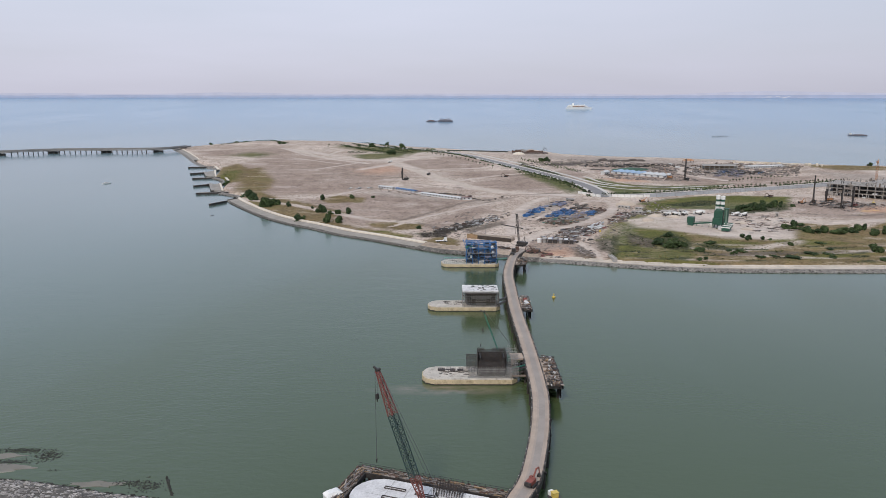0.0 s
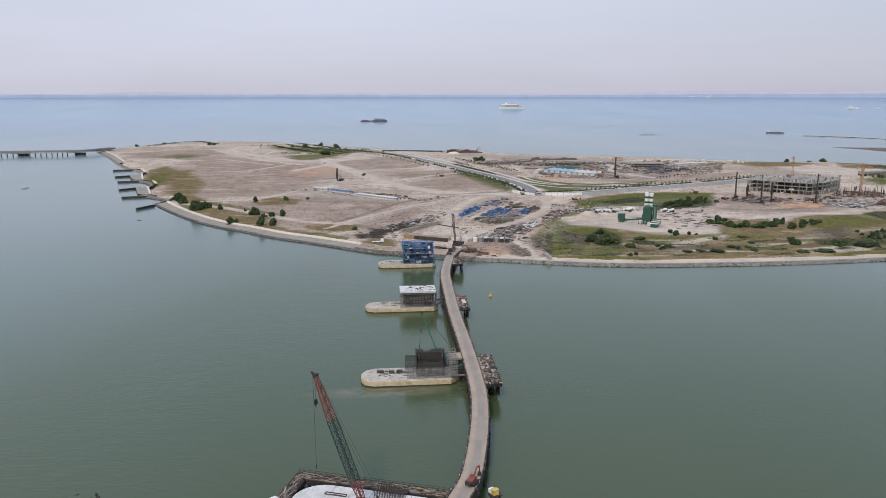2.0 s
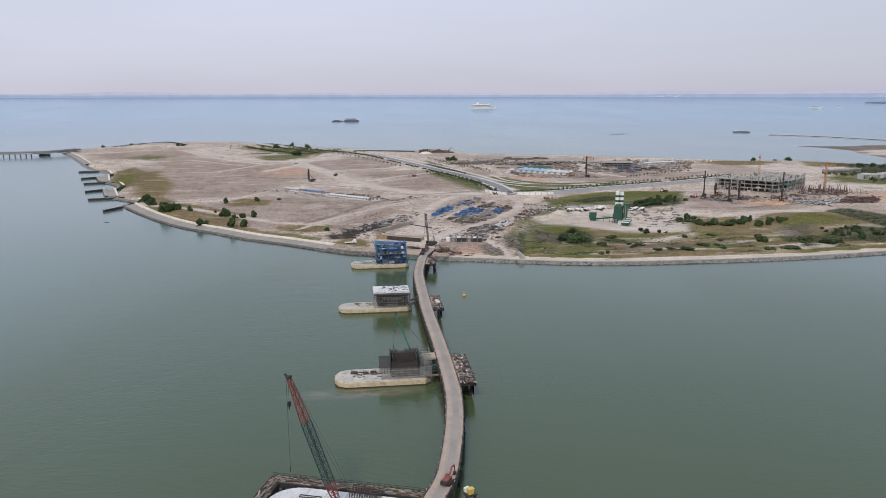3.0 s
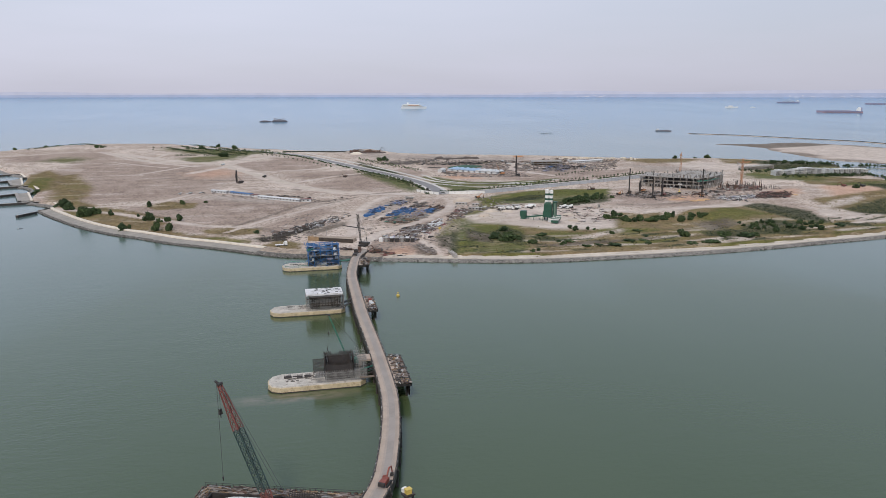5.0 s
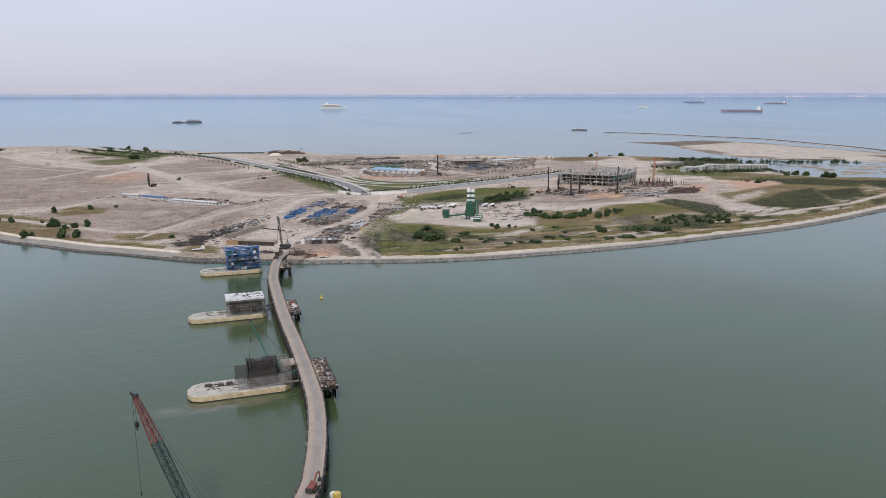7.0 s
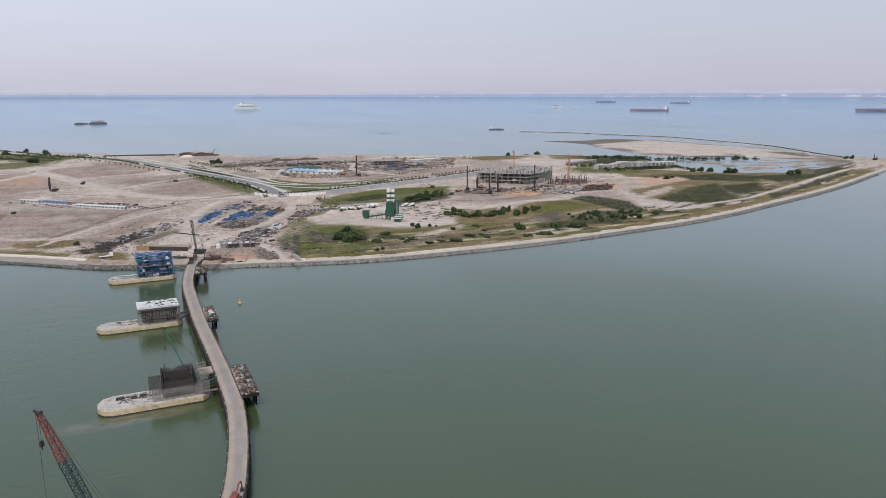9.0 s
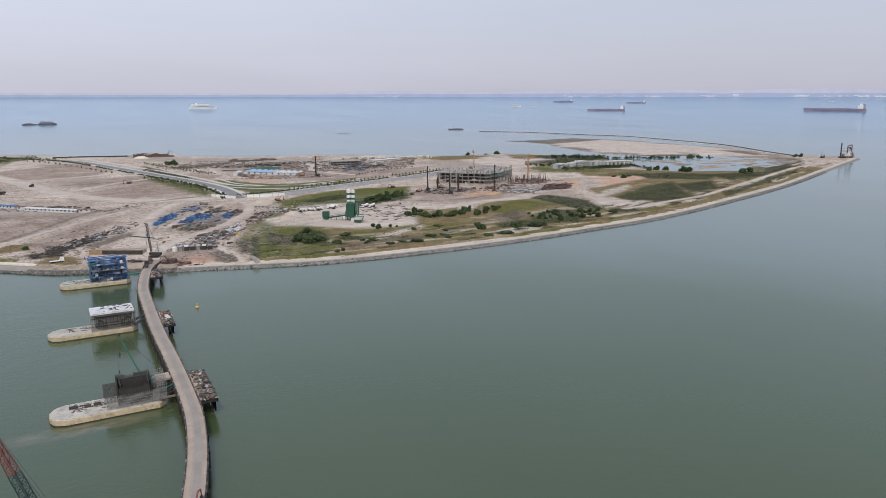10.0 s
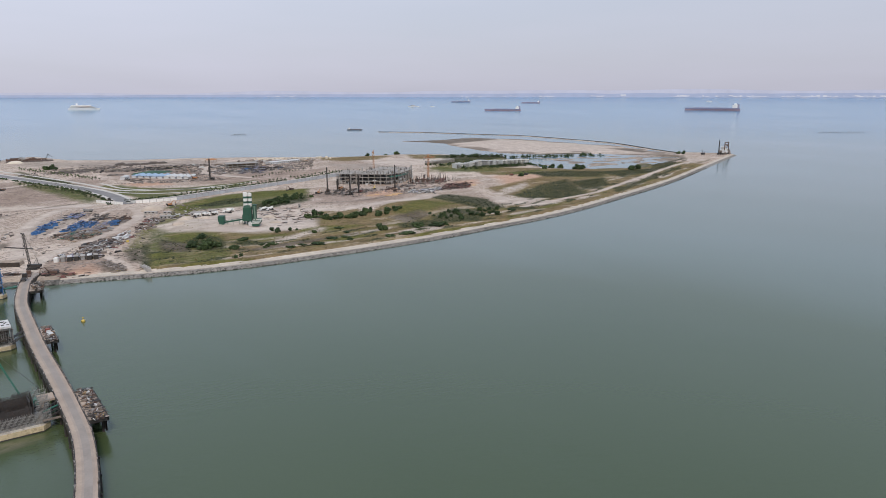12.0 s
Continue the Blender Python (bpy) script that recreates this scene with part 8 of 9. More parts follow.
podium = thing("round_podium", pose(478, 664, 2.9), "round red podium with standing column bars", "building")
ring_pts = [(26 * math.cos(math.tau * k / 28), 17 * math.sin(math.tau * k / 28)) for k in range(28)]
part("base_slab", Shape().prism(ring_pts, -0.5, 0.6), RUST, podium, "rusty steel shuttering")
part("deck", Shape().prism([(x * 0.97, y * 0.97) for x, y in ring_pts], 0.6, 0.8), SITE_CONCRETE, podium)
for k in range(70):
    x, y = 24 * math.sqrt(rs.random()) * math.cos(k * 2.4), 15 * math.sqrt(rs.random()) * math.sin(k * 2.4)
    part("shutter_piece", Shape().box(x, y, 0.75, rs.uniform(1, 5), rs.uniform(0.3, 1.0), rs.uniform(0.4, 2.6), rs.uniform(0, 180)), rs.choice((RUST, RUST, HULL_RED, JUNK)), podium)
for x, y in ring_pts[::2]:
    part("column_bar", Shape().rod((x * 0.9, y * 0.9, 0.7), (x * 0.9, y * 0.9, 6.2), 0.35, 6), RUST, podium)
for x, y in ring_pts[1::4]:
    part("column_bar", Shape().rod((x * 0.5, y * 0.5, 0.7), (x * 0.5, y * 0.5, 5.2), 0.35, 6), REBAR, podium)


PIECES = {"blue": (BLUE_TARP, "steel_stack", "stack of blue painted steel sections", "steel stack"), "paleblue": (BLUE_PAINT, "steel_stack", "stack of bright blue steel formwork", "steel stack"),
          "rust": (RUST, "steel_stack", "stack of rusty steel beams", "steel stack"), "timber": (BROWN_TIMBER, "timber_stack", "stack of brown site timber", "timber stack"), "grey": (GREY_STEEL, "pipe_stack", "stack of grey steel pipes", "pipe stack"),
          "junk": (JUNK, "site_debris", "pile of mixed site debris", "debris"), "dark": (DARK_STEEL, "steel_stack", "stack of dark steel plates", "steel stack"), "white": (GREY_ROOF, "sheet_stack", "stack of pale roofing sheets", "sheet stack"),
          "red": (HULL_RED, "steel_stack", "stack of red oxide steel", "steel stack")}


def on_track(x, y):
    i = min(max(int(round((x + 600) / CELL)), 0), gx.shape[1] - 1)
    return layers["sand"][min(max(int(round((y - 385) / CELL)), 0), gx.shape[0] - 1), i] > 0.45


def yard(corners, count, kinds, seed, turn, spread=25, size=1.0, where="in the storage yard"):
    """Stacks strewn over a four-cornered yard; far off, where no piece can be told, all of a sort lie in one heap of stuff."""
    r = random.Random(seed)
    a, b, c, d = (Vector((*p, 0)) for p in corners)
    heaps = {}
    for k in range(count):
        u, v = r.random(), r.random()
        p = a.lerp(b, u).lerp(d.lerp(c, u), v)
        if on_track(p.x, p.y):
            continue
        kind = r.choice(kinds)
        m, name, label, cat = PIECES[kind]
        ln, wd, ht = size * r.uniform(2, 7), size * r.uniform(0.8, 2.4), size * r.uniform(0.4, 1.3)
        z, g = ground_at(p.x, p.y) - 0.05, turn + r.gauss(0, spread)
        if p.y < 645 and p.x < 300:
            pieces(thing(name, pose(p.x, p.y, z, 0, 0, g), f"{label} {where}", cat, "stacks in the yard"), m, ln, wd, ht, r.choice((4, 5, 6)), r)
        else:
            s = heaps.setdefault(kind, Shape())
            for i in range(5):
                s.box(p.x + r.uniform(-0.3, 0.3) * wd, p.y + r.uniform(-0.4, 0.4) * wd, z + 0.2 * i * ht * 0.8, ln * r.uniform(0.6, 1), wd * r.uniform(0.2, 0.5), ht * 0.35, g + r.uniform(-8, 8))
    for kind, s in heaps.items():
        m, name, label, cat = PIECES[kind]
        solid(name + "_group", s, m, f"scattered {label.replace('stack', 'stacks').replace('pile', 'piles')} {where}", cat, kind="stuff")


yard([(63, 574), (70, 572), (92, 618), (85, 622)], 16, ["blue", "blue", "paleblue"], 1, 50, 25, 1.35)
yard([(82, 576), (96, 568), (114, 600), (102, 612)], 30, ["blue", "blue", "paleblue", "blue", "grey", "timber"], 2, 45, 25, 1.4)
yard([(117, 584), (124, 580), (131, 592), (123, 596)], 11, ["blue", "paleblue", "dark"], 3, 40)
yard([(90, 632), (96, 628), (116, 640), (110, 645)], 12, ["blue", "dark", "grey"], 4, 30)
yard([(107, 600), (114, 596), (135, 618), (126, 624)], 18, ["timber", "grey", "rust", "dark"], 5, 40)
yard([(74, 560), (92, 535), (124, 572), (96, 568)], 56, ["timber", "junk", "rust", "grey", "junk"], 6, 35, 25, 1.2)
yard([(122, 590), (128, 584), (150, 606), (143, 610)], 14, ["rust", "timber", "junk"], 7, 40)
yard([(76, 500), (92, 486), (116, 512), (96, 520)], 52, ["junk", "grey", "rust", "junk", "timber", "dark"], 8, 30, 25, 1.2)
yard([(98, 512), (110, 506), (138, 548), (122, 548)], 22, ["rust", "junk", "red", "timber"], 9, 50)
yard([(108, 520), (114, 516), (128, 534), (121, 538)], 7, ["white"], 10, 50, 10, 1.3)
yard([(66, 476), (86, 466), (104, 480), (84, 492)], 22, ["junk", "grey", "dark", "timber"], 11, 20)
yard([(132, 546), (140, 542), (168, 590), (160, 594)], 22, ["rust", "junk", "timber", "dark"], 12, 50)
yard([(50, 424), (76, 428), (74, 434), (50, 432)], 14, ["red", "rust", "timber"], 13, 10, 15, 1.0, "at the jetty head")
yard([(-12, 520), (-4, 512), (38, 552), (30, 560)], 22, ["dark", "dark", "junk", "rust"], 14, 50, 20, 1.0, "on the open sand")
yard([(22, 548), (28, 542), (58, 588), (50, 592)], 18, ["grey", "junk", "white"], 15, 45, 20, 0.8, "on the open sand")
yard([(445, 597), (478, 588), (514, 625), (482, 634)], 130, ["red", "rust", "rust", "dark", "junk"], 16, 20, 50, 0.85, "on the building site")
yard([(404, 584), (420, 572), (452, 606), (434, 618)], 60, ["white", "grey", "grey", "junk", "dark"], 17, 30, 40, 0.8, "on the building site")
yard([(318, 650), (350, 612), (400, 640), (370, 670)], 60, ["junk", "rust", "dark", "dark", "timber"], 18, 30, 60, 0.9, "on the building site")
yard([(390, 632), (420, 618), (450, 650), (430, 660)], 50, ["junk", "rust", "dark", "grey"], 19, 30, 60, 1.1, "on the building site")
yard([(330, 905), (380, 888), (430, 912), (385, 938)], 46, ["dark", "dark", "grey", "blue"], 20, 15, 30, 1.8, "on the far site")
yard([(290, 985), (350, 960), (380, 985), (320, 1015)], 20, ["junk", "dark", "white"], 21, 15, 60, 1.8, "on the far site")
yard([(395, 1000), (500, 985), (505, 1035), (400, 1050)], 60, ["junk", "white", "timber", "junk"], 22, 15, 60, 1.5, "on the far site")
yard([(195, 985), (310, 965), (310, 995), (205, 1015)], 36, ["dark", "junk", "dark"], 23, 15, 40, 1.8, "on the far sand")
yard([(200, 870), (218, 858), (230, 880), (205, 900)], 14, ["dark", "junk", "timber"], 24, 15, 40, 1.4, "beside the workers' camp")
yard([(-16, 722), (10, 700), (30, 690), (5, 716)], 14, ["dark", "timber", "junk"], 25, 10, 50, 1.1, "behind the site office")
yard([(-110, 756), (-96, 748), (-60, 752), (-70, 764)], 10, ["white", "dark", "grey"], 26, 10, 50, 1.0, "on the open sand")
yard([(35, 660), (45, 655), (75, 690), (62, 694)], 12, ["timber", "junk"], 27, 45, 10, 0.8, "on the open sand")


def strew(corners, count, turn, spread, ln, high, materials, seed, label, everywhere=False):
    """Long pieces heaped over a four-cornered yard, each material one heap of stuff."""
    r = random.Random(seed)
    a, b, c, d = (Vector((*p, 0)) for p in corners)
    for m in dict.fromkeys(materials):
        s = Shape()
        for k in range(int(count * materials.count(m) / len(materials))):
            u, v = r.random(), r.random()
            p = a.lerp(b, u).lerp(d.lerp(c, u), v)
            n = noise.noise((p.x * 0.14, p.y * 0.14, seed))
            if n < -0.1 or (on_track(p.x, p.y) and not everywhere):
                continue
            z = ground_at(p.x, p.y) - 0.1 + high * max(0.0, 0.5 + n) * r.random()
            s.box(p.x, p.y, z, r.uniform(*ln), r.uniform(0.2, 0.7), r.uniform(0.15, 0.5), turn + r.gauss(0, spread))
        solid("strewn_stores", s, m, label, "site stores", kind="stuff")


strew([(65, 577), (69, 576), (92, 618), (86, 624)], 230, 62, 22, (1.5, 5.0), 3.0, [BLUE_TARP, BLUE_PAINT, BLUE_TARP, DARK_STEEL, HULL_GREY], 81, "heap of blue painted steel frames in the yard")
strew([(84, 576), (98, 568), (114, 600), (102, 612)], 460, 58, 25, (1.5, 5.0), 3.0, [BLUE_TARP, BLUE_PAINT, BLUE_TARP, DARK_STEEL, HULL_GREY], 82, "heap of blue painted steel frames in the yard")
strew([(100, 560), (108, 556), (124, 596), (114, 600)], 200, 58, 15, (3.0, 7.0), 1.4, [GREY_STEEL, HULL_GREY, TIMBER], 83, "grey pipes and timber laid beside the blue frames")
strew([(118.6, 586), (123.2, 576.4), (130, 595.7), (125.7, 608)], 110, 55, 25, (2.0, 4.5), 2.2, [BLUE_TARP, BLUE_PAINT], 84, "small heap of blue steel frames in the yard")
strew([(93.4, 643), (103.4, 628.6), (117.8, 649), (106.6, 658)], 130, 30, 25, (2.0, 6.0), 1.6, [HULL_GREY, DARK_STEEL, BLUE_TARP], 85, "heap of grey-blue and dark steel in the yard")
strew([(109, 621), (117, 608), (131, 633), (123, 648)], 170, 40, 25, (2.0, 6.0), 2.0, [DARK_STEEL, DARK_TIMBER, JUNK], 86, "dark heap of steel and timber in the yard")
strew([(125, 606), (130, 588), (144.5, 606.5), (138, 623)], 160, 45, 25, (2.0, 5.0), 1.8, [RUST, BROWN_TIMBER, DARK_STEEL], 87, "brown heap of timber and steel in the yard")
strew([(73, 558), (86, 526), (110, 549), (98.6, 571)], 420, 40, 35, (1.2, 5.0), 1.8, [RUST, BROWN_TIMBER, DARK_TIMBER, JUNK, TIMBER, TEAL_PAINT, DARK_STEEL], 88, "rusty steel and brown timber heaped before the blue frames")
strew([(77.7, 491.5), (86, 477), (113, 513), (101.7, 529)], 420, 50, 35, (1.2, 5.0), 1.6, [RUST, DARK_STEEL, JUNK, BROWN_TIMBER, GREY_ROOF], 89, "rusty steel and timber heaped beside the haul track")
strew([(92, 503), (101.5, 487), (112, 506), (105, 524)], 180, 30, 35, (1.2, 4.0), 1.4, [RUST, DARK_STEEL, HULL_RED, GREY_ROOF], 90, "rusty steel heaped beside the haul track")
strew([(108.7, 522.7), (115.6, 517), (128, 540), (121.6, 550.5)], 70, 55, 8, (4.0, 8.0), 1.6, [WHITE_PAINT, GREY_ROOF], 91, "stack of pale roofing sheets beside the haul track")
strew([(130, 553), (137, 542), (159, 586), (150, 594)], 260, 50, 35, (1.2, 5.0), 1.8, [RUST, DARK_STEEL, BROWN_TIMBER, HULL_RED, GREY_ROOF], 92, "rusty steel and brown timber heaped by the haul road")
strew([(66, 474), (91, 468), (92, 484), (70, 489)], 170, 10, 40, (1.0, 4.0), 1.8, [DARK_STEEL, GREY_ROOF, DARK_TIMBER, HULL_GREY], 93, "dark stores heaped behind the containers")
strew([(-7, 513), (14, 515), (50, 562), (44, 578)], 420, 48, 25, (0.8, 4.0), 1.5, [GREY_STEEL, JUNK, GREY_ROOF, DARK_TIMBER], 94, "long low heap of rubble and scrap on the open sand")
strew([(37, 456), (44, 452), (43, 446), (36, 449)], 90, 20, 40, (0.8, 3.5), 1.6, [DARK_STEEL, JUNK, RUST, GREY_STEEL], 103, "scrap and scaffold heaped beside the jetty head")
strew([(53, 452), (60, 446), (62, 440), (55, 442)], 60, 20, 40, (0.8, 3.0), 1.4, [DARK_STEEL, JUNK, RUST], 104, "scrap heaped beside the jetty head")
strew([(51, 432), (72, 423), (75, 432), (54, 443)], 150, -22, 20, (1.5, 5.0), 1.4, [HULL_RED, RUST, DARK_STEEL], 95, "red and rusty steel stacked at the jetty head")
strew([(331, 868), (362, 858), (403, 941), (376, 962)], 620, 65, 30, (3.0, 8.0), 2.4, [DARK_STEEL, HULL_GREY, HULL_DARK, GREY_STEEL], 96, "dense blue-grey steel and formwork on the far site")
strew([(335, 965), (400, 945), (425, 1000), (350, 1010)], 360, 15, 40, (2.0, 7.0), 2.2, [RUST, TIMBER, BROWN_TIMBER, GREY_ROOF], 97, "brown timber and formwork round the far frame")
strew([(401, 589), (445, 590), (460, 614), (420, 611)], 380, 25, 25, (2.0, 6.0), 1.8, [GREY_ROOF, HULL_GREY, GREY_STEEL, WHITE_PAINT, DARK_STEEL], 98, "pale grey scaffold and formwork stacked on the site")
strew([(445, 597), (478, 590), (514, 628), (482, 632)], 520, 20, 35, (2.0, 6.0), 2.0, [HULL_RED, RUST, DARK_STEEL, DARK_TIMBER], 99, "dark red steel heaped on the building site")
strew([(325, 650), (350, 612), (392, 634), (372, 668)], 200, 25, 20, (3.0, 9.0), 0.7, [DARK_TIMBER, GREY_STEEL, BROWN_TIMBER, DARK_STEEL], 100, "formwork panels and beams laid out on the site")
strew([(440, 656), (468, 640), (520, 652), (498, 688)], 420, 15, 60, (1.0, 4.0), 3.2, [RUST, DARK_STEEL, HULL_RED, SITE_CONCRETE, JUNK], 105, "formwork and steel heaped round the podium")
standing = Shape()
rp = random.Random(19)
for k in range(70):
    x, y = rp.uniform(444, 515), rp.uniform(645, 690)
    standing.rod((x, y, 2.5), (x + rp.uniform(-0.5, 0.5), y, 3.5 + rp.uniform(2.5, 6.5)), rp.uniform(0.12, 0.3), 5)
solid("column_bars", standing, REBAR, "column cages standing round the podium", "rebar", kind="stuff")
strew([(222, 502), (266, 515), (272, 570), (232, 585)], 260, 10, 40, (0.8, 5.0), 0.5, [GREY_STEEL, JUNK, DARK_TIMBER, RUST], 106, "planks and scraps strewn over the plant yard", True)
strew([(152, 590), (180, 575), (215, 590), (180, 612)], 200, 20, 50, (0.8, 4.0), 1.4, [GREY_ROOF, JUNK, DARK_STEEL, RUST, WHITE_PAINT], 107, "mixed stores beside the haul road cabins", True)
strew([(296, 900), (330, 885), (340, 930), (305, 945)], 170, 30, 40, (2.0, 6.0), 1.6, [JUNK, DARK_STEEL, GREY_ROOF], 101, "mixed stores beside the workers' camp")
strew([(405, 1010), (500, 990), (506, 1015), (410, 1040)], 260, 15, 40, (2.0, 6.0), 2.0, [TIMBER, CREAM, RUST, GREY_ROOF], 102, "pale precast pieces and timber on the far site")
SPOIL = surface("dark_spoil", (0.085, 0.07, 0.062), 0.95, vary=0.35, scale=0.2, fine=1.0, stain=(0.16, 0.13, 0.11), bump=0.5, depth=0.2)
rsp = random.Random(64)
for x0, y0, x1, y1, n, r0, h0 in ((150, 1024, 178, 1020, 4, 10, 2.4), (182, 1038, 226, 1050, 6, 9, 2.0), (246, 1082, 300, 1080, 7, 10, 4.0), (203, 958, 214, 952, 3, 6, 2.0)):
    for k in range(n):
        t = k / (n - 1)
        x, y = x0 + (x1 - x0) * t + rsp.uniform(-3, 3), y0 + (y1 - y0) * t + rsp.uniform(-5, 5)
        solid("spoil_heap", Shape().lump(x, y, ground_at(x, y) - 0.4, r0 * rsp.uniform(0.7, 1.2), r0 * rsp.uniform(0.5, 0.8), h0 * rsp.uniform(0.6, 1.1), rsp, 0.25, 12), SPOIL,
              "low dark heap of spoil on the far sand", "spoil heap", "dark spoil heaps", smooth=True)
for k in range(6):
    x, y = 69 + 3.5 * k, 471.5 - 0.8 * k
    box_ob = thing("container", pose(x, y, ground_at(x, y) - 0.05, 0, 0, 78), "grey ribbed steel container in a row", "container", "container row")
    part("shell", Shape().box(0, 0, 0.15, 6.0, 2.5, 2.6), GREY_STEEL if k % 3 == 0 else DARK_STEEL, box_ob)
    part("roof", Shape().box(0, 0, 2.75, 6.1, 2.56, 0.12), (CONCRETE, GREY_ROOF, SITE_CONCRETE)[k % 3], box_ob, "weathered roof sheet")
    for y1 in (-1.2, 1.2):
        part("corner_post", Shape().box(-2.95, y1, 0, 0.2, 0.2, 2.8), DARK_STEEL, box_ob)
solid("white_tank", Shape().rod((65.2, 470.5, 2.7), (65.2, 470.5, 5.6), 1.5, 14).rod((65.2, 470.5, 5.6), (65.2, 470.5, 6.0), 1.5, 14, 0.4), WHITE_PAINT, "white round water tank beside the containers", "tank")
shed = thing("timber_bund", pose(33, 481, 2.8, 0, 0, -28), "long low timber-faced bay beside the crane", "storage bay")
part("front_wall", Shape().box(0, -3, 0, 33, 0.5, 2.7), DARK_TIMBER, shed, "dark stained plank wall")
part("end_wall", Shape().box(-16.4, 1, 0, 0.5, 8, 2.4).box(-12.5, -3.35, 0, 8, 0.4, 3.2), TIMBER, shed, "tan plywood end")
part("fill", Shape().box(0, 1.4, 0, 32, 8.4, 2.2, taper=0.96), EARTH, shed, "levelled sand fill")
for k in range(12):
    part("post", Shape().box(-16 + k * 2.9, -3.4, 0, 0.2, 0.25, 2.3), DARK_STEEL, shed)
solid("steel_pipe", Shape().rod((45, 535.7, 3.5), (59.4, 519.1, 3.5), 0.32, 10), DARK_STEEL, "long dark pipe pile lying on the yard", "pipe")
for x, y in ((146, 832), (207, 730), (96, 640), (30, 492), (180, 700)):
    mast = thing("lamp_post", pose(x, y, ground_at(x, y) - 0.1), "slim grey lamp post beside the road", "lamp post", "lamp posts")
    part("pole", Shape().rod((0, 0, 0), (0, 0, 8.5), 0.12, 6, 0.07), GREY_STEEL, mast)
    part("lamp_head", Shape().box(0.7, 0, 8.4, 1.6, 0.3, 0.15), GREY_STEEL, mast)
solid("drain_outlet", Shape().box(103.8, 423, 1.8, 2.2, 12, 1.9, 4).box(103.0, 423, 3.7, 0.3, 12, 0.5, 4).box(104.7, 423, 3.7, 0.3, 12, 0.5, 4), CONCRETE, "pale concrete drain outlet in the shore", "drain")
solid("sign_post", Shape().rod((112, 497, ground_at(112, 497) - 0.2), (112, 497, 6.2), 0.1).box(112, 497, 5.0, 1.6, 0.15, 1.4), YELLOW_PAINT, "small yellow sign post in the grass", "sign")


def litter(corners, count, seed, low, high, label, material=JUNK):
    """Small broken stuff strewn over a four-cornered piece of ground."""
    r = random.Random(seed)
    a, b, c, d = (Vector((*p, 0)) for p in corners)
    s = Shape()
    for k in range(count):
        u, v = r.random(), r.random()
        p = a.lerp(b, u).lerp(d.lerp(c, u), v)
        q = r.uniform(low, high)
        if on_track(p.x, p.y):
            continue
        s.box(p.x, p.y, ground_at(p.x, p.y) - 0.1, q * r.uniform(0.6, 3.0), q * r.uniform(0.4, 1.0), q * r.uniform(0.25, 0.7), r.uniform(0, 180))
    solid("site_litter", s, material, label, "litter", kind="stuff")


for x, y, r0, h in [(362, 599, 9, 1.3), (370, 599, 6, 1.8), (374, 585, 7, 2.6), (381, 585, 7, 3.2), (389, 589, 6, 2.4), (500, 608, 8, 2.0)]:
    solid("sand_heap", Shape().lump(x, y, ground_at(x, y) - 0.4, r0 * 0.7, r0 * 0.5, h * 0.6, rng2, 0.15, 12), ORANGE_SAND, "orange heap of dug sand on the building site", "sand heap", "orange sand heaps", smooth=True)


litter([(58, 560), (96, 530), (170, 620), (110, 660)], 350, 51, 0.4, 1.3, "broken timber and steel strewn over the yard")
litter([(50, 440), (96, 450), (150, 560), (60, 520)], 320, 52, 0.4, 1.2, "broken timber and steel strewn by the track")
litter([(83, 450), (94, 459), (98, 441), (92, 420)], 160, 60, 0.4, 1.4, "dark heap of broken timber and steel by the shore")
litter([(-7, 509), (30, 555), (32, 542), (-2, 497)], 420, 61, 0.5, 1.6, "dark heap of scrap along the open sand", DARK_TIMBER)
litter([(-16, 501), (3, 505), (2, 490), (-14, 488)], 120, 62, 0.5, 1.4, "dark heap of scrap on the shore grass", DARK_TIMBER)
litter([(316, 655), (345, 600), (470, 590), (500, 660)], 800, 53, 0.4, 1.2, "broken timber and steel on the building site")
litter([(290, 880), (440, 880), (520, 1030), (230, 1010)], 1700, 54, 0.7, 2.6, "scattered stores on the far site")
litter([(-20, 500), (10, 480), (70, 600), (20, 600)], 220, 55, 0.4, 1.2, "broken timber and stone on the open sand")
litter([(-90, 760), (-30, 700), (40, 660), (10, 720)], 180, 56, 0.5, 1.5, "scattered stores round the site offices")
litter([(150, 590), (190, 560), (260, 560), (190, 640)], 400, 57, 0.5, 1.4, "scattered stores round the batching plant")
litter([(180, 860), (230, 830), (300, 820), (300, 870)], 400, 58, 0.6, 1.9, "scattered stores beside the workers' camp")
litter([(100, 1010), (230, 990), (320, 1000), (200, 1120)], 500, 59, 0.8, 2.4, "dark spoil strewn over the far sand")


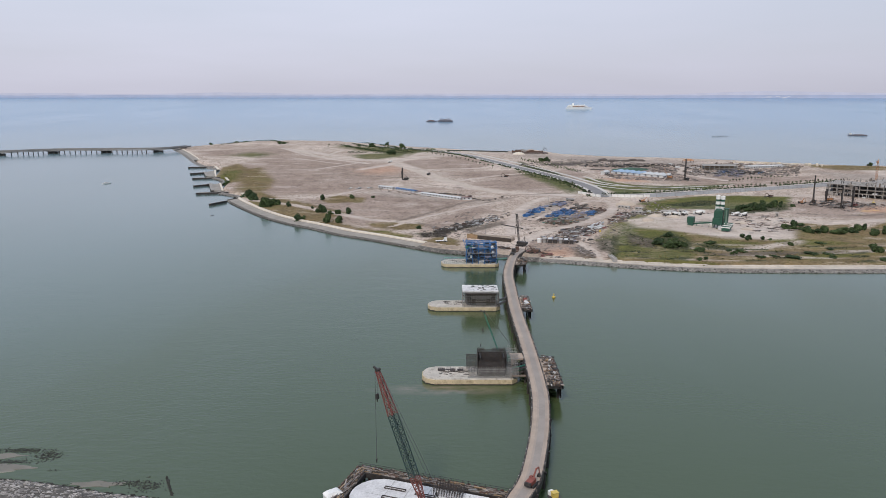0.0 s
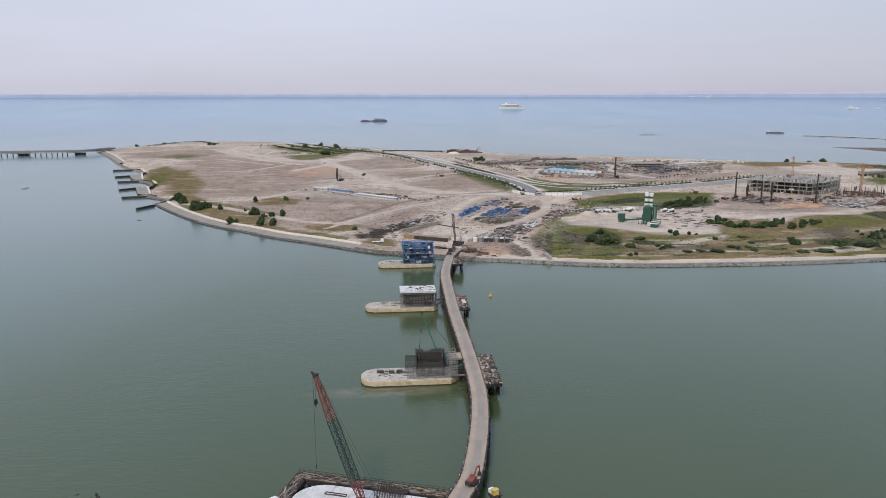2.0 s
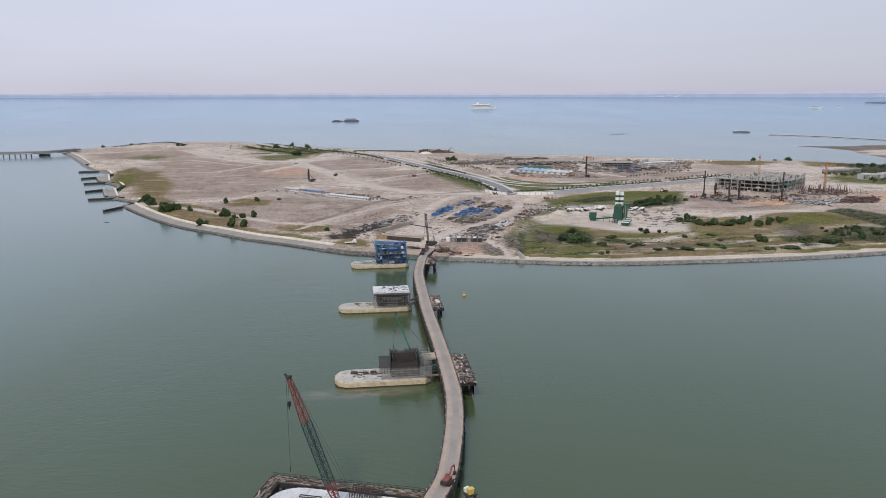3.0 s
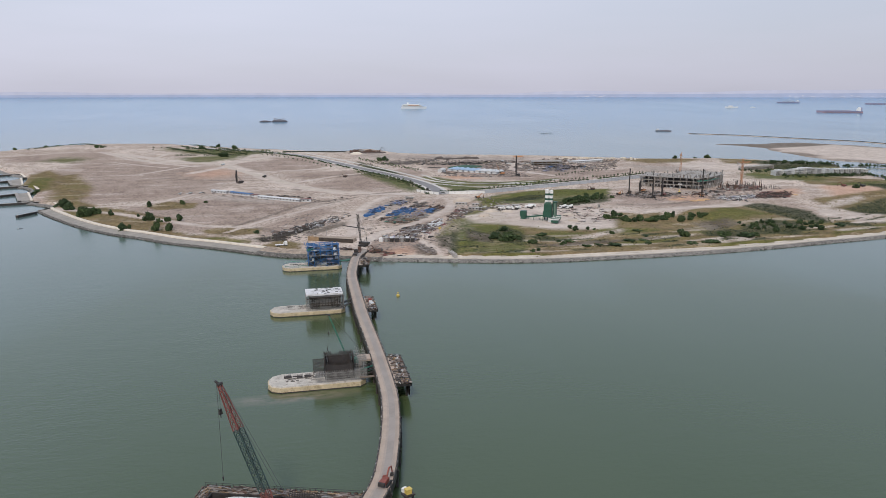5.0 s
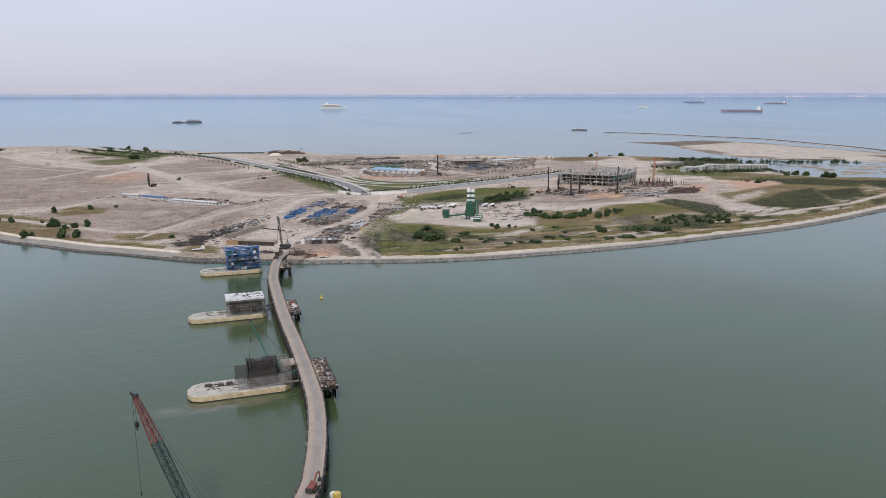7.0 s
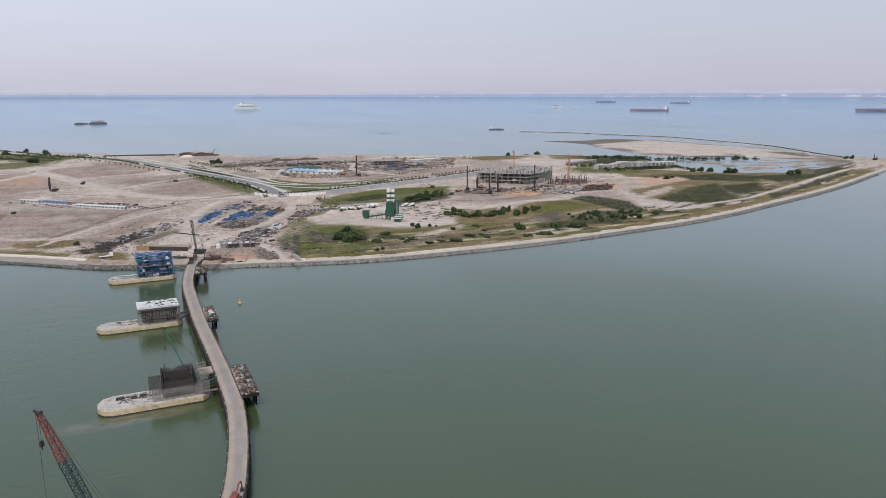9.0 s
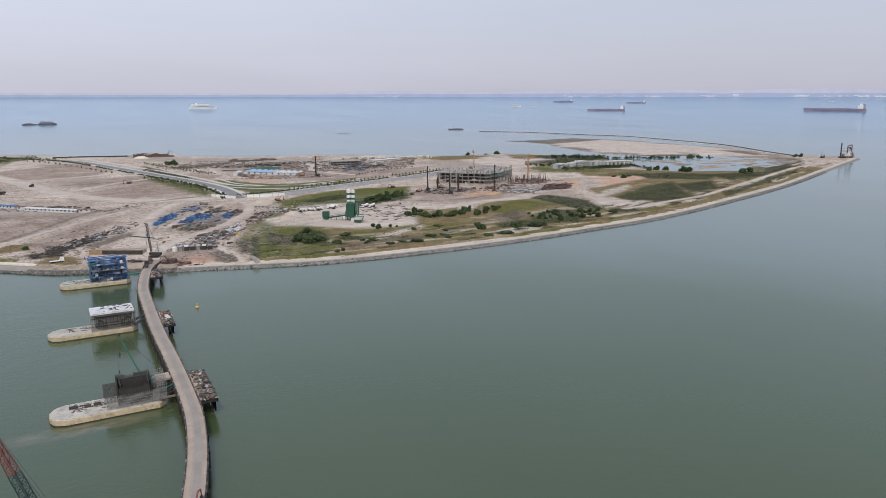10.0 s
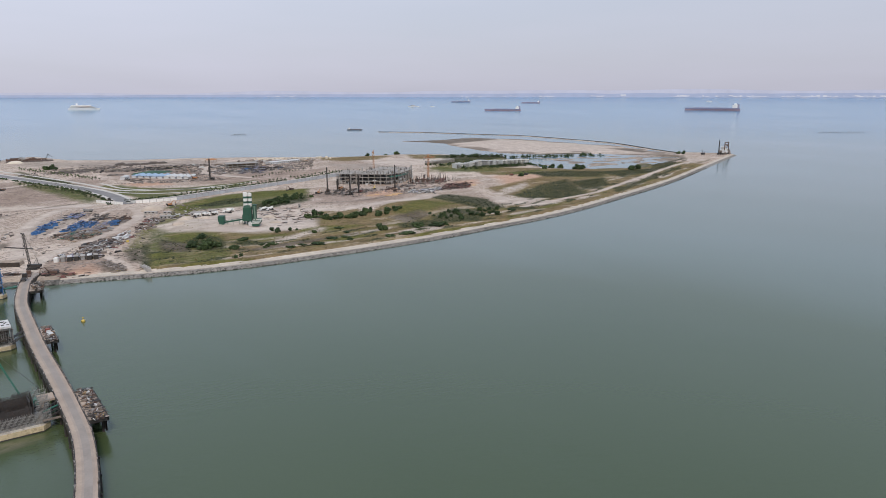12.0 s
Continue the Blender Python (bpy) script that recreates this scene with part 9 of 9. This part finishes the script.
# ---- sheds, camps and houses ----
def hall(x, y, turn, ln, wd, ht, roof_mat, label, group, ridge=1.4, name="site_hut"):
    ob = thing(name, pose(x, y, ground_at(x, y) - 0.1, 0, 0, turn), label, "hut", group)
    part("wall", Shape().box(0, 0, 0, ln, wd, ht), GREY_ROOF, ob)
    e = 0.5
    s = Shape().add([(-ln / 2 - e, -wd / 2 - e, ht), (ln / 2 + e, -wd / 2 - e, ht), (ln / 2 + e, 0, ht + ridge), (-ln / 2 - e, 0, ht + ridge), (-ln / 2 - e, wd / 2 + e, ht), (ln / 2 + e, wd / 2 + e, ht)],
                    [(0, 1, 2, 3), (3, 2, 5, 4), (0, 3, 4), (1, 5, 2), (0, 4, 5, 1)])
    part("roof", s, roof_mat, ob, "pitched sheet roof")
    for k in range(int(ln / 4)):
        part("window", Shape().box(-ln / 2 + 2 + 4 * k, -wd / 2 - 0.02, 1.1, 1.4, 0.1, 1.1), DARK_GLASS, ob)
    part("door", Shape().box(ln / 2 + 0.02, 0, 0, 0.1, 1.1, 2.1), GREY_STEEL, ob)
    return ob


for k in range(9):
    t = k / 8
    hall(225 + 47 * t, 915 - 47 * t, 50, 24, 5.6, 2.6, BLUE_ROOF if k < 5 else GREY_ROOF, "long workers' hut with a pale blue roof" if k < 5 else "long workers' hut with a pale grey roof", "workers' camp")
hall(205, 897, 50, 12, 6, 3.6, GREY_ROOF, "grey roofed hut at the camp's end", "workers' camp")
hall(445, 984, 17, 56, 12, 3.0, GREY_ROOF, "long pale warehouse on the far site", "far sheds", 0.9)
hall(-1, 687, -43, 52, 6, 2.3, GREY_ROOF, "long white site office on the sand", "site offices", 0.8)
hall(-38, 732, -47, 30, 5, 2.3, BLUE_PAINT, "long blue roofed site office on the sand", "site offices", 0.8)
hall(-60, 752, -40, 20, 5, 2.6, GREY_ROOF, "pale site office on the sand", "site offices", 0.7)
hall(23, 670, 2, 9, 4, 2.8, RED_PAINT, "red container hut beside the site office", "site offices", 0.3)
hall(-24, 714, -30, 6, 4, 2.8, RED_PAINT, "small red hut beside the site office", "site offices", 0.3)
NET = surface("green_netting", (0.05, 0.10, 0.07), 0.9, vary=0.35, scale=0.1, fine=1.0, bump=0.3)
solid("covered_heap", Shape().lump(252, 950, 2.0, 30, 14, 4.0, rng2, 0.12, 16), NET, "earth heap under green netting", "covered heap", smooth=True)
far_frame = thing("concrete_frame", pose(0, 0, 3.0), "low brown concrete frame of a far building", "building")
frame_block(far_frame, [(346, 948), (390, 944), (398, 968), (354, 974)], 2, 3.0)
part("back_wall", Shape().prism([(352, 956), (390, 952), (394, 966), (356, 970)], 0, 5.6), TIMBER, far_frame, "brown infill walls")
orange_roof = thing("open_shed", pose(363, 1055, 3.0, 0, 0, 20), "orange roofed open shed on posts", "shed")
part("roof", Shape().prism([(-8, -4), (8, -4), (8, 4), (-8, 4)], 3.4, 5.4, 0.55), ORANGE_PAINT, orange_roof)
for a, b in ((-7, -3.4), (7, -3.4), (7, 3.4), (-7, 3.4)):
    part("post", Shape().rod((a, b, -0.3), (a, b, 3.5), 0.25), RUST, orange_roof)
for k in range(44):
    a = k / 43
    x, y = 430 + 105 * a + rng2.uniform(-6, 6), 1052 - 40 * a + rng2.uniform(-12, 6)
    solid("precast_unit", Shape().box(0, 0, -0.2, rng2.uniform(2, 4), 3, rng2.uniform(1.6, 3.6)).box(0, 0, 1.2, 3.2, 3.2, 0.3), CREAM, "beige precast concrete unit standing on end", "precast unit", "precast units", at=pose(x, y, ground_at(x, y), 0, 0, rng2.uniform(0, 90)))

wreck = thing("dredger", pose(148, 1228, 2.4, 0, 0, -12), "rust brown dredger hulk lying on the far shore", "dredger")
HULK = surface("weathered_hulk", (0.11, 0.09, 0.085), 0.85, 0.1, vary=0.5, scale=0.3, fine=2.0, stain=(0.19, 0.11, 0.08), stain_amount=0.6, bump=0.4)
part("hull", Shape().prism([(-30, -6), (28, -7), (33, 0), (28, 7), (-30, 6)], -0.5, 2.6, 0.97), HULK, wreck)
part("deck_house", Shape().box(-9, 0, 2.6, 9, 7, 3.0).box(-10, 0, 5.6, 5, 5, 1.8), GREY_STEEL, wreck, "grey deck house")
part("gantry", Shape().rod((22, -4, 2.5), (26, -4, 11), 0.35).rod((22, 4, 2.5), (26, 4, 11), 0.35).rod((26, -4, 11), (26, 4, 11), 0.35).rod((26, 0, 11), (32, 0, 6), 0.3), DARK_STEEL, wreck)
part("spoil_pipe", Shape().rod((-30, 2, 3.4), (20, 2, 4.2), 0.7, 8).rod((-28, -3, 3.2), (12, -3, 3.6), 0.6, 8), RUST, wreck)
part("winch", Shape().box(8, 0, 2.6, 6, 6, 2.6, taper=0.8), DARK_STEEL, wreck)
gear = Shape()
for k in range(60):
    gear.box(rng2.uniform(-29, 27), rng2.uniform(-5, 5), 2.5, rng2.uniform(0.6, 6), rng2.uniform(0.6, 2), 0.5 + 4.6 * rng2.random() ** 3, rng2.uniform(0, 90))
part("deck_gear", gear, RUST, wreck)
solid("sand_heap", Shape().lump(128, 1205, 2.0, 12, 8, 5, rng2, 0.1, 12), CREAM, "pale heap of sand beside the hulk", "sand heap", smooth=True)


def house(x, y, turn, material, label, group, w=6.4, d=10.0, h=7.0):
    """An unfinished terrace house with open window holes."""
    ob = thing("terrace_house", pose(x, y, ground_at(x, y) - 0.1, 0, 0, turn), label, "house", group)
    f = Shape()
    # front wall as piers and bands round two storeys of openings
    for z0, z1 in ((0, 0.2), (2.95, 3.5), (h - 0.55, h)):
        f.box(0, -d / 2 + 0.15, z0, w, 0.3, z1 - z0)
    for a in (-w / 2 + 0.2, -w / 6, w / 6, w / 2 - 0.2):
        f.box(a, -d / 2 + 0.15, 0, 0.4, 0.3, h)
    part("front_wall", f, material, ob)
    part("side_wall", Shape().box(-w / 2 + 0.12, 0, 0, 0.24, d, h + 0.6), material, ob)
    part("side_wall", Shape().box(w / 2 - 0.12, 0, 0, 0.24, d, h + 0.6), material, ob)
    # darker concrete here carries some of the shade behind the openings
    part("rear_wall", Shape().box(0, 0.4, 0, w - 0.5, 0.3, h - 0.3), SITE_CONCRETE, ob, "raw inner wall, darker concrete for the shade inside")
    part("floor", Shape().box(0, 0, 3.1, w, d, 0.3), CONCRETE, ob)
    part("roof", Shape().box(0, 0.2, h - 0.1, w, d + 0.6, 0.25), GREY_ROOF, ob, "flat pale roof slab")
    part("parapet", Shape().box(0, -d / 2, h, w, 0.3, 0.7), material, ob)
    return ob


for k in range(13):
    if k in (4, 11):
        continue
    house(601 + 6.5 * k, 769 + 0.6 * k + (3 if 4 < k < 10 else 0) + rb.uniform(-2, 2), 5 + rb.uniform(-4, 4), rb.choice((WHITE_PAINT, GREY_ROOF)), "white unfinished terrace house with open windows", "terrace row", h=(7.0 if 5 < k < 10 else 5.8) + rb.uniform(-0.9, 0.7))
for k in range(7):
    house(689 + 6.3 * k, 771 - 1.2 * k, -10, WHITE_PAINT, "white unfinished terrace house by the lagoon", "lagoon terrace", h=5.8)
for k in range(8):
    house(600 + 7.2 * k, 830 + 2 * k, 10, CONCRETE, "grey unfinished terrace house in the back row", "back terrace", h=4.6)

front_line = [rb.random() for k in range(66)]
thicket([(590 + 150 * a + rb.uniform(-6, 6), 752 - 6 * a + rb.uniform(-14, 7), rb.uniform(0.6, 1.2)) for a in front_line], 202, "green bushes in front of the unfinished terraces")
thicket([(rb.uniform(585, 690), rb.uniform(800, 822), rb.uniform(0.6, 1.2)) for k in range(30)], 203, "green bushes between the unfinished terraces")

tip_plant = thing("sand_plant", pose(1104, 680, 2.8, 0, 0, 10), "grey sand pumping plant at the island's tip", "sand plant")
part("hopper", Shape().box(6, 0, 3, 18, 9, 7, taper=0.75).box(2, 0, 10, 7, 6, 3), GREY_ROOF, tip_plant)
tip_gear = Shape()
for k in range(46):
    tip_gear.box(rng2.uniform(-8, 20), rng2.uniform(-6, 4), 0, rng2.uniform(0.8, 4), rng2.uniform(0.8, 3), rng2.uniform(1, 9), rng2.uniform(0, 90))
part("pump_gear", tip_gear, JUNK, tip_plant, "rusty pumps, frames and pipes")
part("gantry", Shape().rod((-2, -3, 0), (0, -3, 16), 0.6).rod((9, -3, 0), (8, -3, 17), 0.6).rod((-1, -3, 20), (14, -3, 20), 0.9).rod((14, -3, 20), (16, -3, 4), 0.8).rod((-1, -3, 0), (-1, -3, 20), 0.8).rod((0, -3, 16), (9, -3, 17), 0.7).rod((0, -3, 11), (9, -3, 11), 0.4).rod((8, -3, 17), (13, -3, 13), 0.4).rod((0, -3, 11), (8, -3, 17), 0.3), RUST, tip_plant)
part("base", Shape().box(3, 0, 0, 26, 9, 3), DARK_STEEL, tip_plant)
part("cabin", Shape().box(12, 0, 3, 5, 6, 5), WHITE_PAINT, tip_plant)
part("mast", Shape().rod((-12, 2, 0), (-12, 2, 24), 0.9, 4).box(-12, 2, 0, 5, 4, 3), DARK_STEEL, tip_plant)
solid("small_rig", Shape().box(1071, 696, 2.8, 6, 4, 3).rod((1069, 696, 5.8), (1068, 696, 12), 0.5).rod((1073, 696, 5.8), (1077, 696, 8), 0.5), DARK_STEEL, "small dark pump rig on the bank", "pump rig")
